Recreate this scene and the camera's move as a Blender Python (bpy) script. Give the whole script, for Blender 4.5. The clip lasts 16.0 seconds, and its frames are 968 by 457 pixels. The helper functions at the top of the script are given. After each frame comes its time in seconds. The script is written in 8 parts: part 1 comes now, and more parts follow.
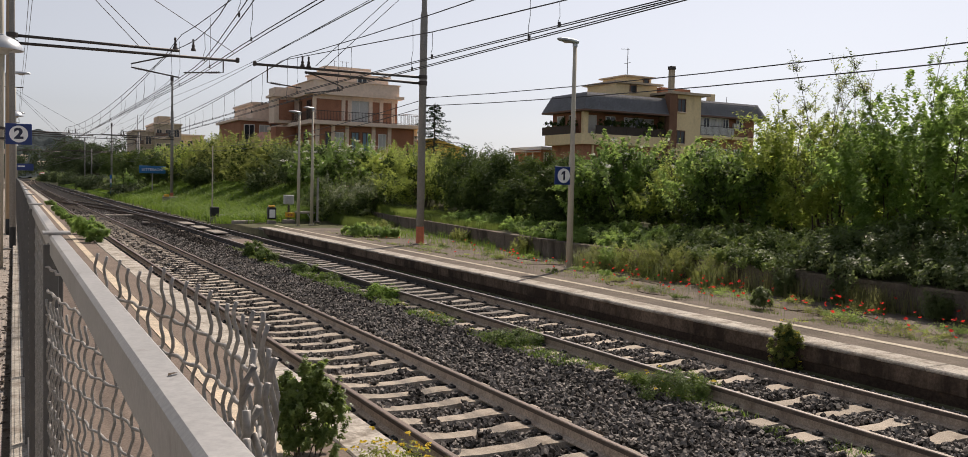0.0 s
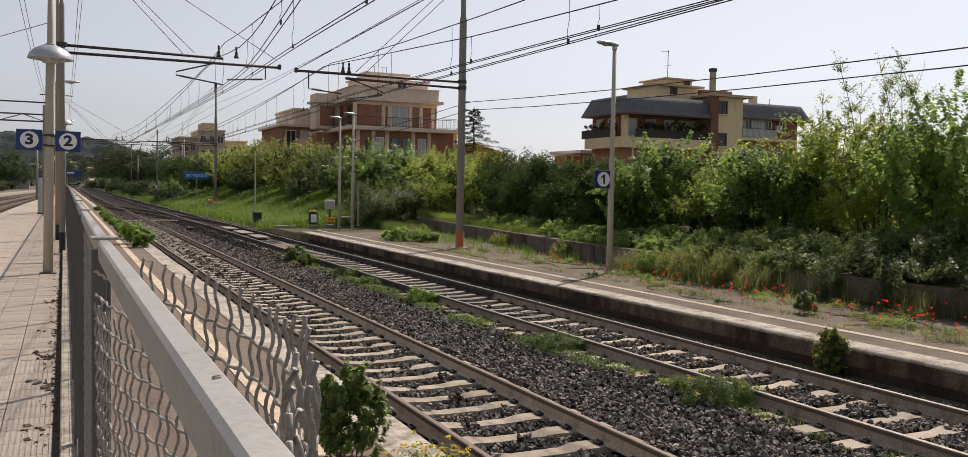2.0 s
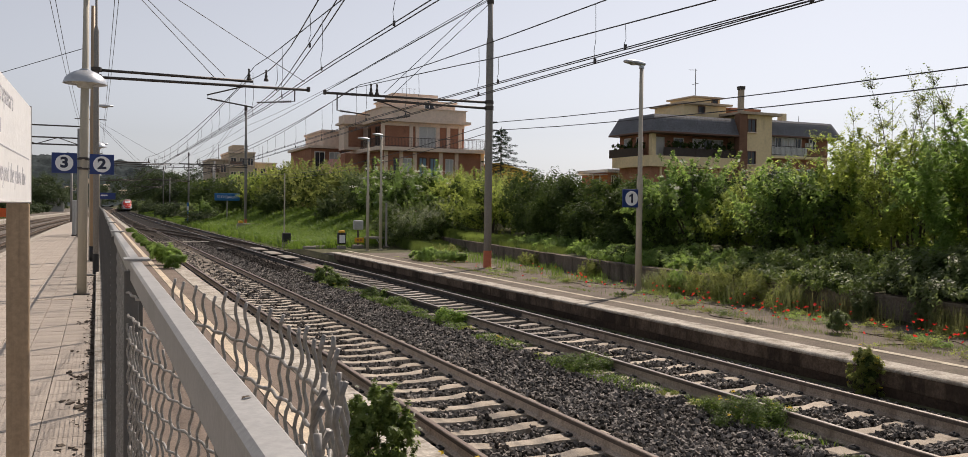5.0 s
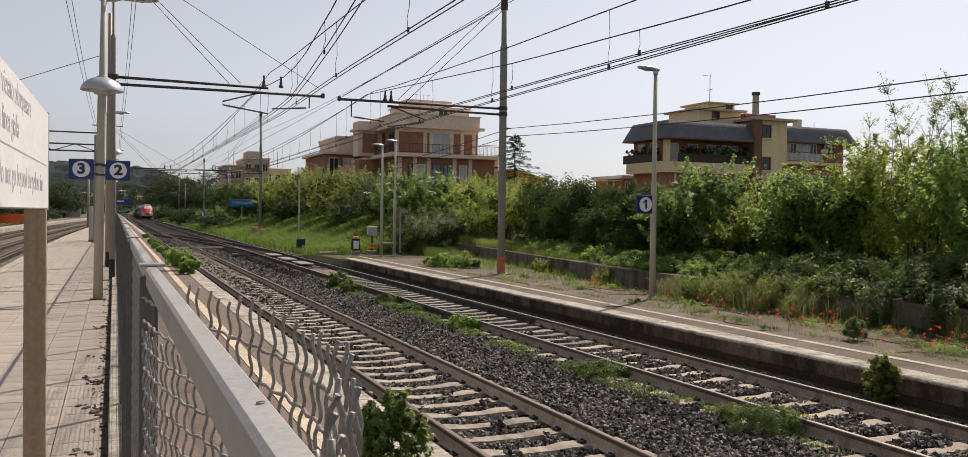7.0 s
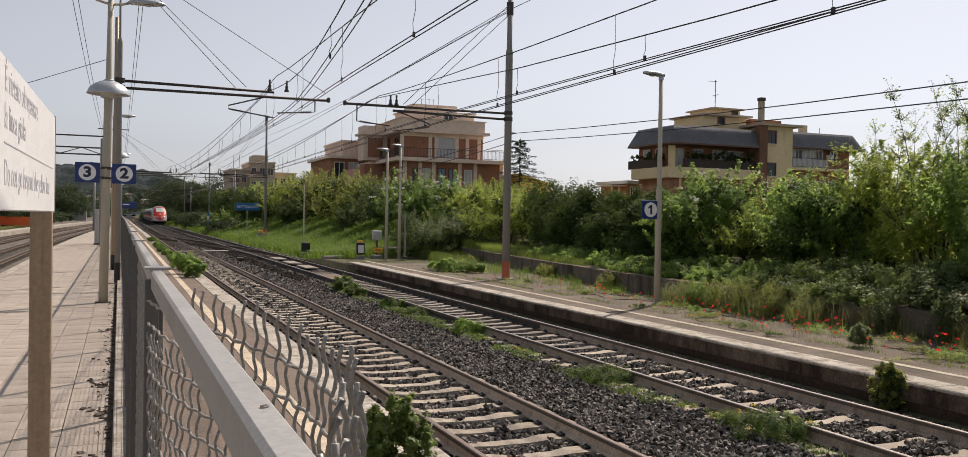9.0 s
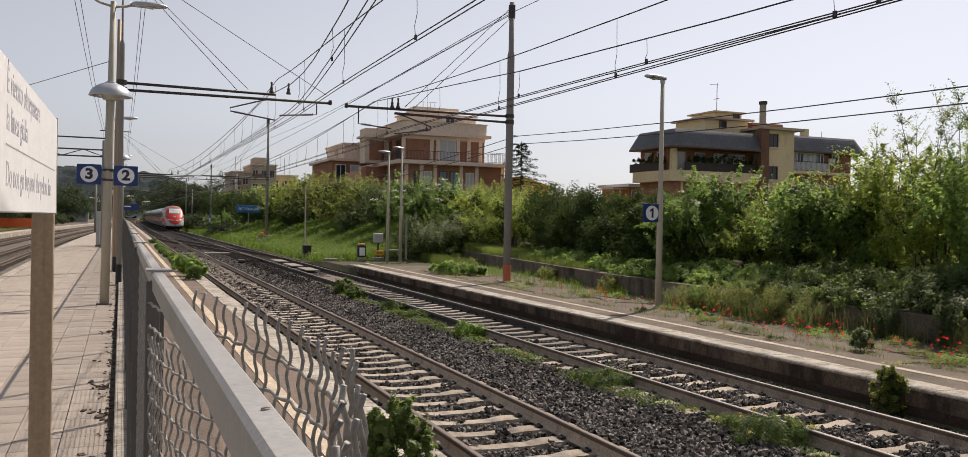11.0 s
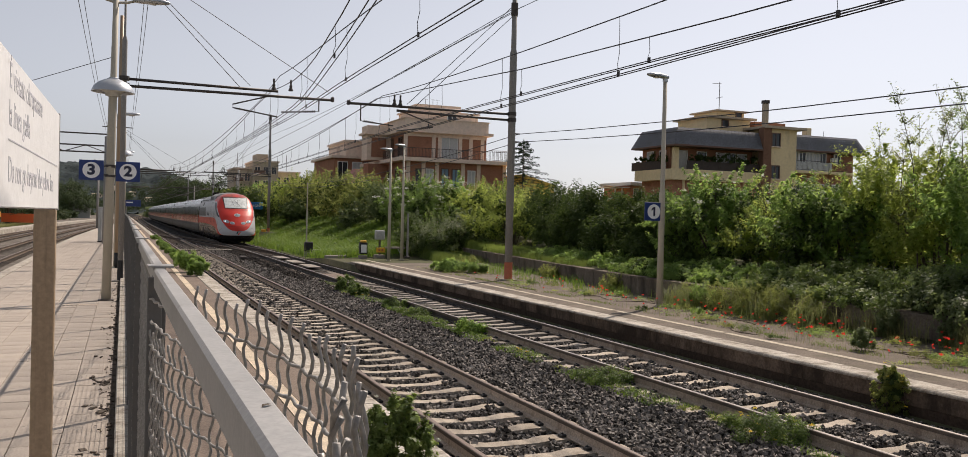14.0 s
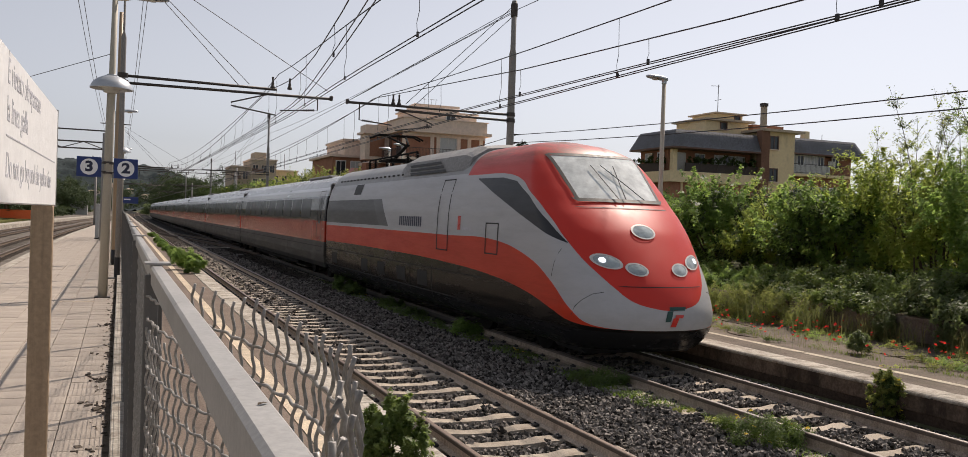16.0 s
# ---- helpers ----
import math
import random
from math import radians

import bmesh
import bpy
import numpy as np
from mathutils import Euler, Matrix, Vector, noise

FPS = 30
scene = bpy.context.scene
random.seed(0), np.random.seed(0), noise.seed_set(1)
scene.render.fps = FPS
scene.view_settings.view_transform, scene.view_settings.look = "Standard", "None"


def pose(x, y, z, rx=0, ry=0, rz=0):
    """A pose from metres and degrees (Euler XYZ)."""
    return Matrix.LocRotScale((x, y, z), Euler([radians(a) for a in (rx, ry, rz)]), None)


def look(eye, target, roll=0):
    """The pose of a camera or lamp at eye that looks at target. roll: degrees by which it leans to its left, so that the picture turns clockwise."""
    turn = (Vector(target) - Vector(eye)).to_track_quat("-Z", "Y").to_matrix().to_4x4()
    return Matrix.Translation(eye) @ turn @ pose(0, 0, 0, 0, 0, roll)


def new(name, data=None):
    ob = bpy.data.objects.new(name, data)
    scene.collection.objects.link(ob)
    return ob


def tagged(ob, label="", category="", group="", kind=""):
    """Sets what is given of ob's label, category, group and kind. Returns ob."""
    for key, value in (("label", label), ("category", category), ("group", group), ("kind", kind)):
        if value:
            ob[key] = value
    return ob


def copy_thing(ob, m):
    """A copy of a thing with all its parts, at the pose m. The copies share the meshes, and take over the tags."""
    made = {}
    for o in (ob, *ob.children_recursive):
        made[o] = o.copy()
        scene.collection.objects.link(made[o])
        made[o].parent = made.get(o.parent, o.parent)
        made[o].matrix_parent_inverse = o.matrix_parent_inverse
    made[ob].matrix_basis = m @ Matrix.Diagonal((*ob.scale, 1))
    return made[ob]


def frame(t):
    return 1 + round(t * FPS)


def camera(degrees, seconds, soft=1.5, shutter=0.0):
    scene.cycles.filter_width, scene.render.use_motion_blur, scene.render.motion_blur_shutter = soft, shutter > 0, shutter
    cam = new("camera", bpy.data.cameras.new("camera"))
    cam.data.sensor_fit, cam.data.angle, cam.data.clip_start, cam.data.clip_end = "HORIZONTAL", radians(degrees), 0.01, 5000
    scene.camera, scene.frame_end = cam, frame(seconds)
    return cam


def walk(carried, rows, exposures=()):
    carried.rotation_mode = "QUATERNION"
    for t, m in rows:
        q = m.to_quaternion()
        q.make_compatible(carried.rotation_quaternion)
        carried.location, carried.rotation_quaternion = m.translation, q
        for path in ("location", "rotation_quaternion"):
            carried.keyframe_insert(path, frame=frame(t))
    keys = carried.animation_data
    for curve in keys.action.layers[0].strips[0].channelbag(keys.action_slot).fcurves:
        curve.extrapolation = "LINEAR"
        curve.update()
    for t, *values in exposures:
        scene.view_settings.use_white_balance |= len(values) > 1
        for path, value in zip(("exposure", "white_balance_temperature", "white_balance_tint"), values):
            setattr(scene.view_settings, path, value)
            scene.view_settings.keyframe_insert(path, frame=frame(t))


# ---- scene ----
# The camera is held still at head height over the fence and only turns.
cam = camera(57.69, 16.0, soft=0.8)
EYE = (0.0, 0.0, 2.08)


def aim(t, yaw, tilt, roll):
    a, b = radians(yaw), radians(tilt)
    way = (math.sin(a) * math.cos(b), math.cos(a) * math.cos(b), math.sin(b))
    return t, look(EYE, tuple(e + 10 * w for e, w in zip(EYE, way)), roll)


walk(cam, [aim(*row) for row in (
    (0, 28.184, -2.764, 1.33), (0.5, 27.158, -2.795, 1.336), (1, 26.397, -2.725, 1.262), (1.5, 26.04, -2.645, 1.153),
    (2, 25.6, -2.549, 1.054), (2.5, 25.182, -2.397, 0.985), (3, 24.771, -2.264, 0.925), (3.5, 24.414, -1.937, 0.825),
    (4, 24.203, -1.661, 0.763), (6.5, 23.067, -0.968, 0.733), (7, 22.878, -0.904, 0.75), (7.5, 22.78, -0.866, 0.803),
    (8, 22.676, -0.826, 0.881), (8.5, 22.612, -0.705, 0.946), (9, 22.561, -0.603, 0.973), (11.5, 22.455, -0.402, 1.188),
    (12, 22.429, -0.406, 1.252), (12.5, 22.412, -0.468, 1.26), (13, 22.363, -0.473, 1.345), (13.5, 22.371, -0.534, 1.355),
    (14, 22.373, -0.567, 1.409), (14.5, 22.391, -0.578, 1.538), (15, 22.424, -0.563, 1.721), (15.5, 22.476, -0.574, 1.856),
    (16, 22.525, -0.546, 1.927))], [(0, 0.0, 6500, 16), (16, 0.0, 6500, 16)])

# ---- light: hazy sun from ahead on the right ----
SUN = Vector((0.70, 0.54, 1.0)).normalized()
sun_data = bpy.data.lights.new("sun", "SUN")
sun_data.energy, sun_data.angle, sun_data.color = 4.85, radians(0.7), (1.0, 0.89, 0.74)
sun = new("sun", sun_data)
sun.matrix_world = look(tuple(SUN * 50), (0, 0, 0))
world = bpy.data.worlds.new("sky")
scene.world = world
world.use_nodes = True
wn, wl = world.node_tree.nodes, world.node_tree.links
wn.clear()
sky = wn.new("ShaderNodeTexSky")
sky.sky_type, sky.sun_disc = "NISHITA", False
sky.sun_elevation, sky.sun_rotation = math.asin(SUN.z), math.atan2(SUN.x, SUN.y)
sky.air_density, sky.dust_density, sky.ozone_density = 1.0, 1.2, 2.0
bg, wout = wn.new("ShaderNodeBackground"), wn.new("ShaderNodeOutputWorld")
bg.inputs["Strength"].default_value = 0.100
haze = wn.new("ShaderNodeHueSaturation")  # spring haze takes the colour out of the sky
haze.inputs["Saturation"].default_value = 0.24
wl.new(sky.outputs[0], haze.inputs["Color"])
cool = wn.new("ShaderNodeMix")  # faint blue cast of the whole sky
cool.data_type, cool.blend_type = "RGBA", "MULTIPLY"
cool.inputs["Factor"].default_value = 1.0
cool.inputs["B"].default_value = (0.97, 1.0, 1.02, 1.0)
wl.new(haze.outputs[0], cool.inputs["A"])
wl.new(cool.outputs["Result"], bg.inputs["Color"])
wl.new(bg.outputs[0], wout.inputs["Surface"])


# ---- materials ----
class Nodes:
    """A small builder of node materials."""

    def __init__(self, name):
        self.m = bpy.data.materials.new(name)
        self.m.use_nodes = True
        self.t = self.m.node_tree
        self.t.nodes.clear()
        self.out = self.t.nodes.new("ShaderNodeOutputMaterial")
        self.co = self.t.nodes.new("ShaderNodeTexCoord").outputs["Object"]

    def node(self, kind, **sets):
        n = self.t.nodes.new(kind)
        for k, v in sets.items():
            n.inputs[k.replace("_", " ")].default_value = v
        return n

    def link(self, a, b):
        self.t.links.new(a, b)

    def noise(self, scale, detail=4.0, rough=0.6, stretch=None):
        n = self.node("ShaderNodeTexNoise", Scale=scale, Detail=detail, Roughness=rough)
        src = self.co
        if stretch:
            mp = self.node("ShaderNodeMapping")
            mp.inputs["Scale"].default_value = stretch
            self.link(src, mp.inputs["Vector"])
            src = mp.outputs[0]
        self.link(src, n.inputs["Vector"])
        return n.outputs["Fac"]

    def ramp(self, fac, lo, hi):
        n = self.node("ShaderNodeMapRange")
        n.clamp = True
        n.inputs["From Min"].default_value, n.inputs["From Max"].default_value = lo, hi
        self.link(fac, n.inputs["Value"])
        return n.outputs[0]

    def mix(self, fac, a, b, blend="MIX"):
        n = self.t.nodes.new("ShaderNodeMix")
        n.data_type, n.blend_type = "RGBA", blend
        for sock, v in ((n.inputs[0], fac), (n.inputs[6], a), (n.inputs[7], b)):
            if isinstance(v, (tuple, list)):
                sock.default_value = (*v, 1.0)
            elif isinstance(v, (int, float)):
                sock.default_value = v
            else:
                self.link(v, sock)
        return n.outputs[2]

    def math(self, op, a, b=0.0, c=0.0):
        n = self.t.nodes.new("ShaderNodeMath")
        n.operation = op
        for sock, v in zip(n.inputs, (a, b, c)):
            if isinstance(v, (int, float)):
                sock.default_value = v
            else:
                self.link(v, sock)
        return n.outputs[0]

    def vary(self, col, amount, island=False):
        """Lighter or darker from object to object, or from loose piece to loose piece."""
        src = self.t.nodes.new("ShaderNodeNewGeometry").outputs["Random Per Island"] if island else self.t.nodes.new("ShaderNodeObjectInfo").outputs["Random"]
        f = self.node("ShaderNodeMapRange")
        f.inputs["To Min"].default_value, f.inputs["To Max"].default_value = 1 - amount, 1 + amount
        self.link(src, f.inputs["Value"])
        n = self.t.nodes.new("ShaderNodeVectorMath")
        n.operation = "SCALE"
        self.link(col, n.inputs[0])
        self.link(f.outputs[0], n.inputs["Scale"])
        return n.outputs[0]

    def done(self, col, rough=0.8, metal=0.0, bump=None, dist=0.01, strength=0.5, **more):
        p = self.t.nodes.new("ShaderNodeBsdfPrincipled")
        for key, v in (("Base Color", col), ("Roughness", rough), ("Metallic", metal)):
            if isinstance(v, (tuple, list)):
                p.inputs[key].default_value = (*v, 1.0)
            elif isinstance(v, (int, float)):
                p.inputs[key].default_value = v
            else:
                self.link(v, p.inputs[key])
        for k, v in more.items():
            if isinstance(v, (int, float, tuple)):
                p.inputs[k.replace("_", " ")].default_value = v
            else:
                self.link(v, p.inputs[k.replace("_", " ")])
        if bump is not None:
            b = self.node("ShaderNodeBump", Strength=strength, Distance=dist)
            self.link(bump, b.inputs["Height"])
            self.link(b.outputs[0], p.inputs["Normal"])
        self.link(p.outputs[0], self.out.inputs["Surface"])
        return self.m


def surf(name, a, b, coarse=1.5, fine=40.0, rough=0.8, metal=0.0, dist=0.006, strength=0.5, stain=None, stain_at=(0.55, 0.75),
         stain_scale=3.0, vary=0.0, island=False, stretch=None, grain=1.0, **more):
    """A worn surface: two tones at two scales, stains, fine relief."""
    if rough >= 0.85:  # dusty, porous surfaces hardly shine
        more.setdefault("Specular_IOR_Level", 0.12)
    n = Nodes(name)
    f1, f2 = n.noise(coarse, stretch=stretch), n.noise(fine, 6.0)
    col = n.mix(n.ramp(f1, 0.3, 0.7), a, b)
    col = n.mix(n.ramp(f2, 0.35, 0.65), n.mix(0.28 * grain, col, (0, 0, 0)), n.mix(grain, col, (1.24, 1.24, 1.24), "MULTIPLY"))
    if stain:
        col = n.mix(n.math("MULTIPLY", n.ramp(n.noise(stain_scale, 8.0, 0.7, stretch), *stain_at), 0.85), col, stain)
    if vary:
        col = n.vary(col, vary, island)
    r = n.math("ADD", n.math("MULTIPLY", n.math("SUBTRACT", f2, 0.5), 0.25), rough)
    return n.done(col, r, metal, f2, dist, strength, **more)


def leaf_material(name, a, b, through_col, gloss=0.45, thru=0.42, sheen=0.3):
    """Foliage: shades from leaf to leaf, light shining through, a waxy sheen."""
    n = Nodes(name)
    isl = n.t.nodes.new("ShaderNodeNewGeometry").outputs["Random Per Island"]
    col = n.mix(isl, a, b)
    col = n.mix(n.ramp(n.noise(0.9, 3.0), 0.35, 0.7), col, n.mix(0.45, col, b))
    col = n.mix(n.ramp(n.noise(2.3, 4.0), 0.45, 0.68), col, n.mix(0.6, col, a))
    p = n.node("ShaderNodeBsdfPrincipled", Roughness=gloss)
    p.inputs["Specular IOR Level"].default_value = sheen
    n.link(col, p.inputs["Base Color"])
    tr = n.node("ShaderNodeBsdfTranslucent")
    n.link(n.mix(0.55, col, through_col), tr.inputs["Color"])
    ms = n.node("ShaderNodeMixShader", Fac=thru)
    n.link(p.outputs[0], ms.inputs[1])
    n.link(tr.outputs[0], ms.inputs[2])
    n.link(ms.outputs[0], n.out.inputs["Surface"])
    return n.m


def plain(name, col, rough=0.5, metal=0.0, var=0.12, scale=12.0, **more):
    """Paint, plastic or metal with slight wear."""
    n = Nodes(name)
    f = n.noise(scale, 6.0)
    c = n.mix(n.ramp(f, 0.35, 0.7), tuple(x * (1 - var) for x in col), tuple(min(1, x * (1 + var)) for x in col))
    r = n.math("ADD", n.math("MULTIPLY", n.math("SUBTRACT", f, 0.5), 0.3), rough)
    return n.done(c, r, metal, **more)


M = {}
M["ground"] = surf("earth", (0.11, 0.10, 0.062), (0.065, 0.08, 0.035), 0.15, 4, 0.95, dist=0.04)
# near-black bed: the shade in the gaps between stones is painted in
M["bed"] = surf("ballast_bed_gap_shade", (0.012, 0.011, 0.010), (0.028, 0.025, 0.023), 2.0, 26, 0.95, dist=0.05, strength=1.0)
M["stone"] = surf("ballast_stone", (0.052, 0.048, 0.044), (0.268, 0.245, 0.222), 6.0, 60, 0.85, vary=0.9, island=True, stain=(0.11, 0.086, 0.066))
M["sleeper"] = surf("sleeper_concrete", (0.46, 0.40, 0.33), (0.34, 0.295, 0.24), 3.0, 70, 0.9, vary=0.16, stain=(0.14, 0.105, 0.08), stain_at=(0.58, 0.78))
M["rail_side"] = surf("dusty_tan_rail_web", (0.60, 0.505, 0.41), (0.46, 0.385, 0.31), 2.0, 45, 0.9, stain=(0.20, 0.135, 0.095), stain_at=(0.54, 0.74), stain_scale=2.6, stretch=(1, 1.4, 0.3))
M["rail_dark"] = surf("dusty_rail_web", (0.45, 0.37, 0.295), (0.32, 0.26, 0.205), 2.0, 45, 0.9, stain=(0.14, 0.10, 0.075), stain_at=(0.50, 0.70), stain_scale=2.6, stretch=(1, 1.4, 0.3))
M["rail_rust"] = surf("rust_brown_rail", (0.15, 0.115, 0.09), (0.10, 0.076, 0.06), 2.0, 30, 0.9, stain=(0.21, 0.16, 0.125), stain_scale=1.5)
M["rail_head"] = surf("dark_rust_rail_head", (0.115, 0.088, 0.070), (0.07, 0.054, 0.044), 2.0, 40, 0.75, stain=(0.18, 0.135, 0.105), stain_scale=1.8)
M["rail_black"] = surf("oil_black_rail", (0.05, 0.041, 0.034), (0.026, 0.022, 0.019), 2.0, 30, 0.7, stain=(0.11, 0.085, 0.068), stain_scale=1.5)
M["stone_oily"] = surf("oil_black_ballast", (0.022, 0.019, 0.017), (0.085, 0.074, 0.064), 6.0, 60, 0.85, vary=0.7, island=True)
M["board_white"] = surf("blistered_white_enamel", (0.82, 0.82, 0.815), (0.74, 0.74, 0.735), 2.5, 24, 0.5, dist=0.004, strength=0.7, grain=0.15)
M["yellow_wall"] = surf("bright_ochre_plaster", (0.86, 0.56, 0.13), (0.76, 0.48, 0.10), 0.4, 8, 0.9)
M["rail_top"] = surf("polished_rail_steel", (0.36, 0.32, 0.29), (0.26, 0.225, 0.20), 2.0, 60, 0.36, 0.6, dist=0.001)
M["concrete"] = surf("platform_concrete", (0.34, 0.31, 0.275), (0.25, 0.225, 0.195), 0.7, 30, 0.9, stain=(0.14, 0.12, 0.10), stain_scale=1.2)
M["old_concrete"] = surf("sooty_concrete", (0.080, 0.058, 0.043), (0.036, 0.027, 0.021), 0.7, 22, 0.95, dist=0.02, strength=0.8, stain=(0.14, 0.105, 0.077), stain_at=(0.60, 0.78), stain_scale=1.3, stretch=(1, 1, 0.4))
M["beam_concrete"] = surf("weathered_edge_concrete", (0.20, 0.150, 0.112), (0.115, 0.085, 0.064), 0.9, 25, 0.95, dist=0.015, strength=0.8, stain=(0.03, 0.023, 0.018), stain_at=(0.42, 0.58), stain_scale=1.1, stretch=(1, 1.0, 0.45))
M["wall_concrete"] = surf("weathered_wall_concrete", (0.225, 0.19, 0.155), (0.135, 0.112, 0.09), 0.9, 22, 0.95, dist=0.02, strength=0.8, stain=(0.05, 0.042, 0.034), stain_at=(0.46, 0.64), stain_scale=1.4, stretch=(1, 1, 0.35))
M["edge_white"] = surf("worn_white_edge", (0.53, 0.49, 0.43), (0.34, 0.31, 0.265), 1.3, 35, 0.9, stain=(0.16, 0.135, 0.105), stain_at=(0.47, 0.64), stain_scale=3.2)
M["line_yellow"] = surf("worn_yellow_line", (0.61, 0.50, 0.36), (0.49, 0.405, 0.295), 1.5, 35, 0.8, stain=(0.26, 0.22, 0.175), stain_at=(0.50, 0.70), stain_scale=2.5)
M["line_cream"] = surf("faded_cream_line", (0.56, 0.50, 0.39), (0.42, 0.375, 0.30), 1.5, 35, 0.85, stain=(0.20, 0.17, 0.14), stain_at=(0.5, 0.68), stain_scale=3.5)
M["asphalt"] = surf("cracked_asphalt", (0.215, 0.182, 0.152), (0.115, 0.098, 0.082), 1.1, 38, 0.95, dist=0.014, strength=0.8, stain=(0.13, 0.115, 0.085), stain_at=(0.5, 0.68), stain_scale=1.5)
M["brown_pave"] = surf("brown_paving", (0.215, 0.17, 0.137), (0.16, 0.128, 0.107), 0.9, 45, 0.9, stain=(0.11, 0.09, 0.075))
M["tile"] = surf("pale_paving_tile", (0.40, 0.345, 0.29), (0.32, 0.275, 0.23), 1.4, 60, 0.8, vary=0.09, stain=(0.20, 0.17, 0.145), stain_at=(0.58, 0.8), stain_scale=2.0)
M["galv"] = surf("galvanised_steel", (0.365, 0.358, 0.345), (0.30, 0.295, 0.285), 7.0, 160, 0.5, 0.25, dist=0.0003, strength=0.15, stain=(0.20, 0.18, 0.155), stain_at=(0.60, 0.70), stain_scale=14.0, grain=0.5)
M["galv_dark"] = surf("weathered_steel_post", (0.145, 0.142, 0.138), (0.105, 0.103, 0.10), 5.0, 80, 0.6, 0.3, dist=0.0005, grain=0.35)
M["wire_steel"] = surf("crimped_wire_steel", (0.23, 0.218, 0.20), (0.34, 0.325, 0.305), 9.0, 90, 0.5, 0.35, dist=0.001)
M["pole_beige"] = surf("beige_painted_pole", (0.50, 0.46, 0.37), (0.43, 0.395, 0.32), 1.0, 50, 0.65, dist=0.001, stain=(0.30, 0.26, 0.2), stain_at=(0.62, 0.8), grain=0.4)
M["pole_conc"] = surf("grey_mast_steel", (0.30, 0.29, 0.275), (0.23, 0.222, 0.21), 1.2, 50, 0.75, dist=0.003, stretch=(1, 1, 0.25))
M["orange_band"] = surf("faded_orange_paint", (0.55, 0.17, 0.09), (0.42, 0.13, 0.07), 4.0, 50, 0.8, dist=0.002)
M["iron"] = surf("dark_bracket_iron", (0.095, 0.08, 0.072), (0.06, 0.053, 0.05), 4.0, 60, 0.6, 0.4, dist=0.002)
M["wire"] = plain("overhead_wire", (0.055, 0.05, 0.05), 0.5, 0.5)
M["black"] = plain("black_rubber", (0.02, 0.02, 0.021), 0.6)
M["dome"] = surf("grey_lamp_dome", (0.50, 0.53, 0.56), (0.42, 0.445, 0.475), 3.0, 60, 0.38, 0.5, dist=0.0004, grain=0.2)
M["blue"] = plain("blue_sign_enamel", (0.012, 0.035, 0.17), 0.35)
M["blue_light"] = plain("light_blue_sign_enamel", (0.02, 0.16, 0.42), 0.4)
M["white"] = plain("white_enamel", (0.86, 0.865, 0.87), 0.45, var=0.05)
M["navy_ink"] = plain("dark_ink", (0.02, 0.025, 0.06), 0.5)
# faded print, lightened further to paint in the glare on the board
M["grey_ink"] = plain("faded_glare_grey_ink", (0.50, 0.50, 0.54), 0.6)
M["pink_ink"] = plain("faded_red_ink", (0.60, 0.25, 0.24), 0.6)
M["yellow_ink"] = plain("yellow_ink", (0.75, 0.55, 0.12), 0.6)
M["post_tan"] = surf("tan_sign_post", (0.43, 0.315, 0.205), (0.32, 0.23, 0.148), 2.2, 60, 0.5, 0.05, dist=0.0004, stretch=(6, 6, 0.25), grain=0.5, stain=(0.20, 0.14, 0.092), stain_at=(0.55, 0.78), stain_scale=6.0)
M["glass_lamp"] = plain("lamp_glass", (0.55, 0.55, 0.52), 0.15)
M["leaf_mid"] = leaf_material("leaf_green", (0.056, 0.105, 0.030), (0.21, 0.31, 0.092), (0.55, 0.75, 0.18), 0.55, 0.62, 0.3)
M["leaf_yellow"] = leaf_material("leaf_yellow_green", (0.10, 0.15, 0.030), (0.31, 0.375, 0.09), (0.70, 0.80, 0.18), 0.6, 0.64, 0.25)
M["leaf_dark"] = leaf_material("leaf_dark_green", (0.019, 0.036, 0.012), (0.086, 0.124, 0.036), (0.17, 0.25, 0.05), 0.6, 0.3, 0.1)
M["leaf_olive"] = leaf_material("leaf_olive_green", (0.075, 0.102, 0.026), (0.24, 0.265, 0.08), (0.56, 0.61, 0.17), 0.6, 0.6, 0.2)
M["leaf_ivy"] = leaf_material("leaf_bramble", (0.040, 0.064, 0.026), (0.165, 0.205, 0.086), (0.36, 0.46, 0.15), 0.5, 0.46, 0.35)
M["leaf_weed"] = leaf_material("dusky_weed_leaf", (0.030, 0.056, 0.018), (0.14, 0.20, 0.058), (0.32, 0.45, 0.10), 0.55, 0.42, 0.2)
M["leaf_bush"] = leaf_material("bush_leaf", (0.044, 0.078, 0.024), (0.20, 0.265, 0.08), (0.42, 0.54, 0.13), 0.5, 0.48, 0.3)
M["needle"] = leaf_material("conifer_needles", (0.012, 0.030, 0.014), (0.022, 0.045, 0.02), (0.03, 0.06, 0.02), 0.6)
M["grass"] = leaf_material("grass_blade", (0.045, 0.09, 0.014), (0.15, 0.24, 0.042), (0.30, 0.45, 0.06), 0.6, 0.42)
M["sleeper_oily"] = surf("oil_stained_sleeper", (0.115, 0.095, 0.077), (0.06, 0.05, 0.042), 2.0, 50, 0.9, vary=0.3, stain=(0.28, 0.235, 0.19), stain_at=(0.62, 0.76))
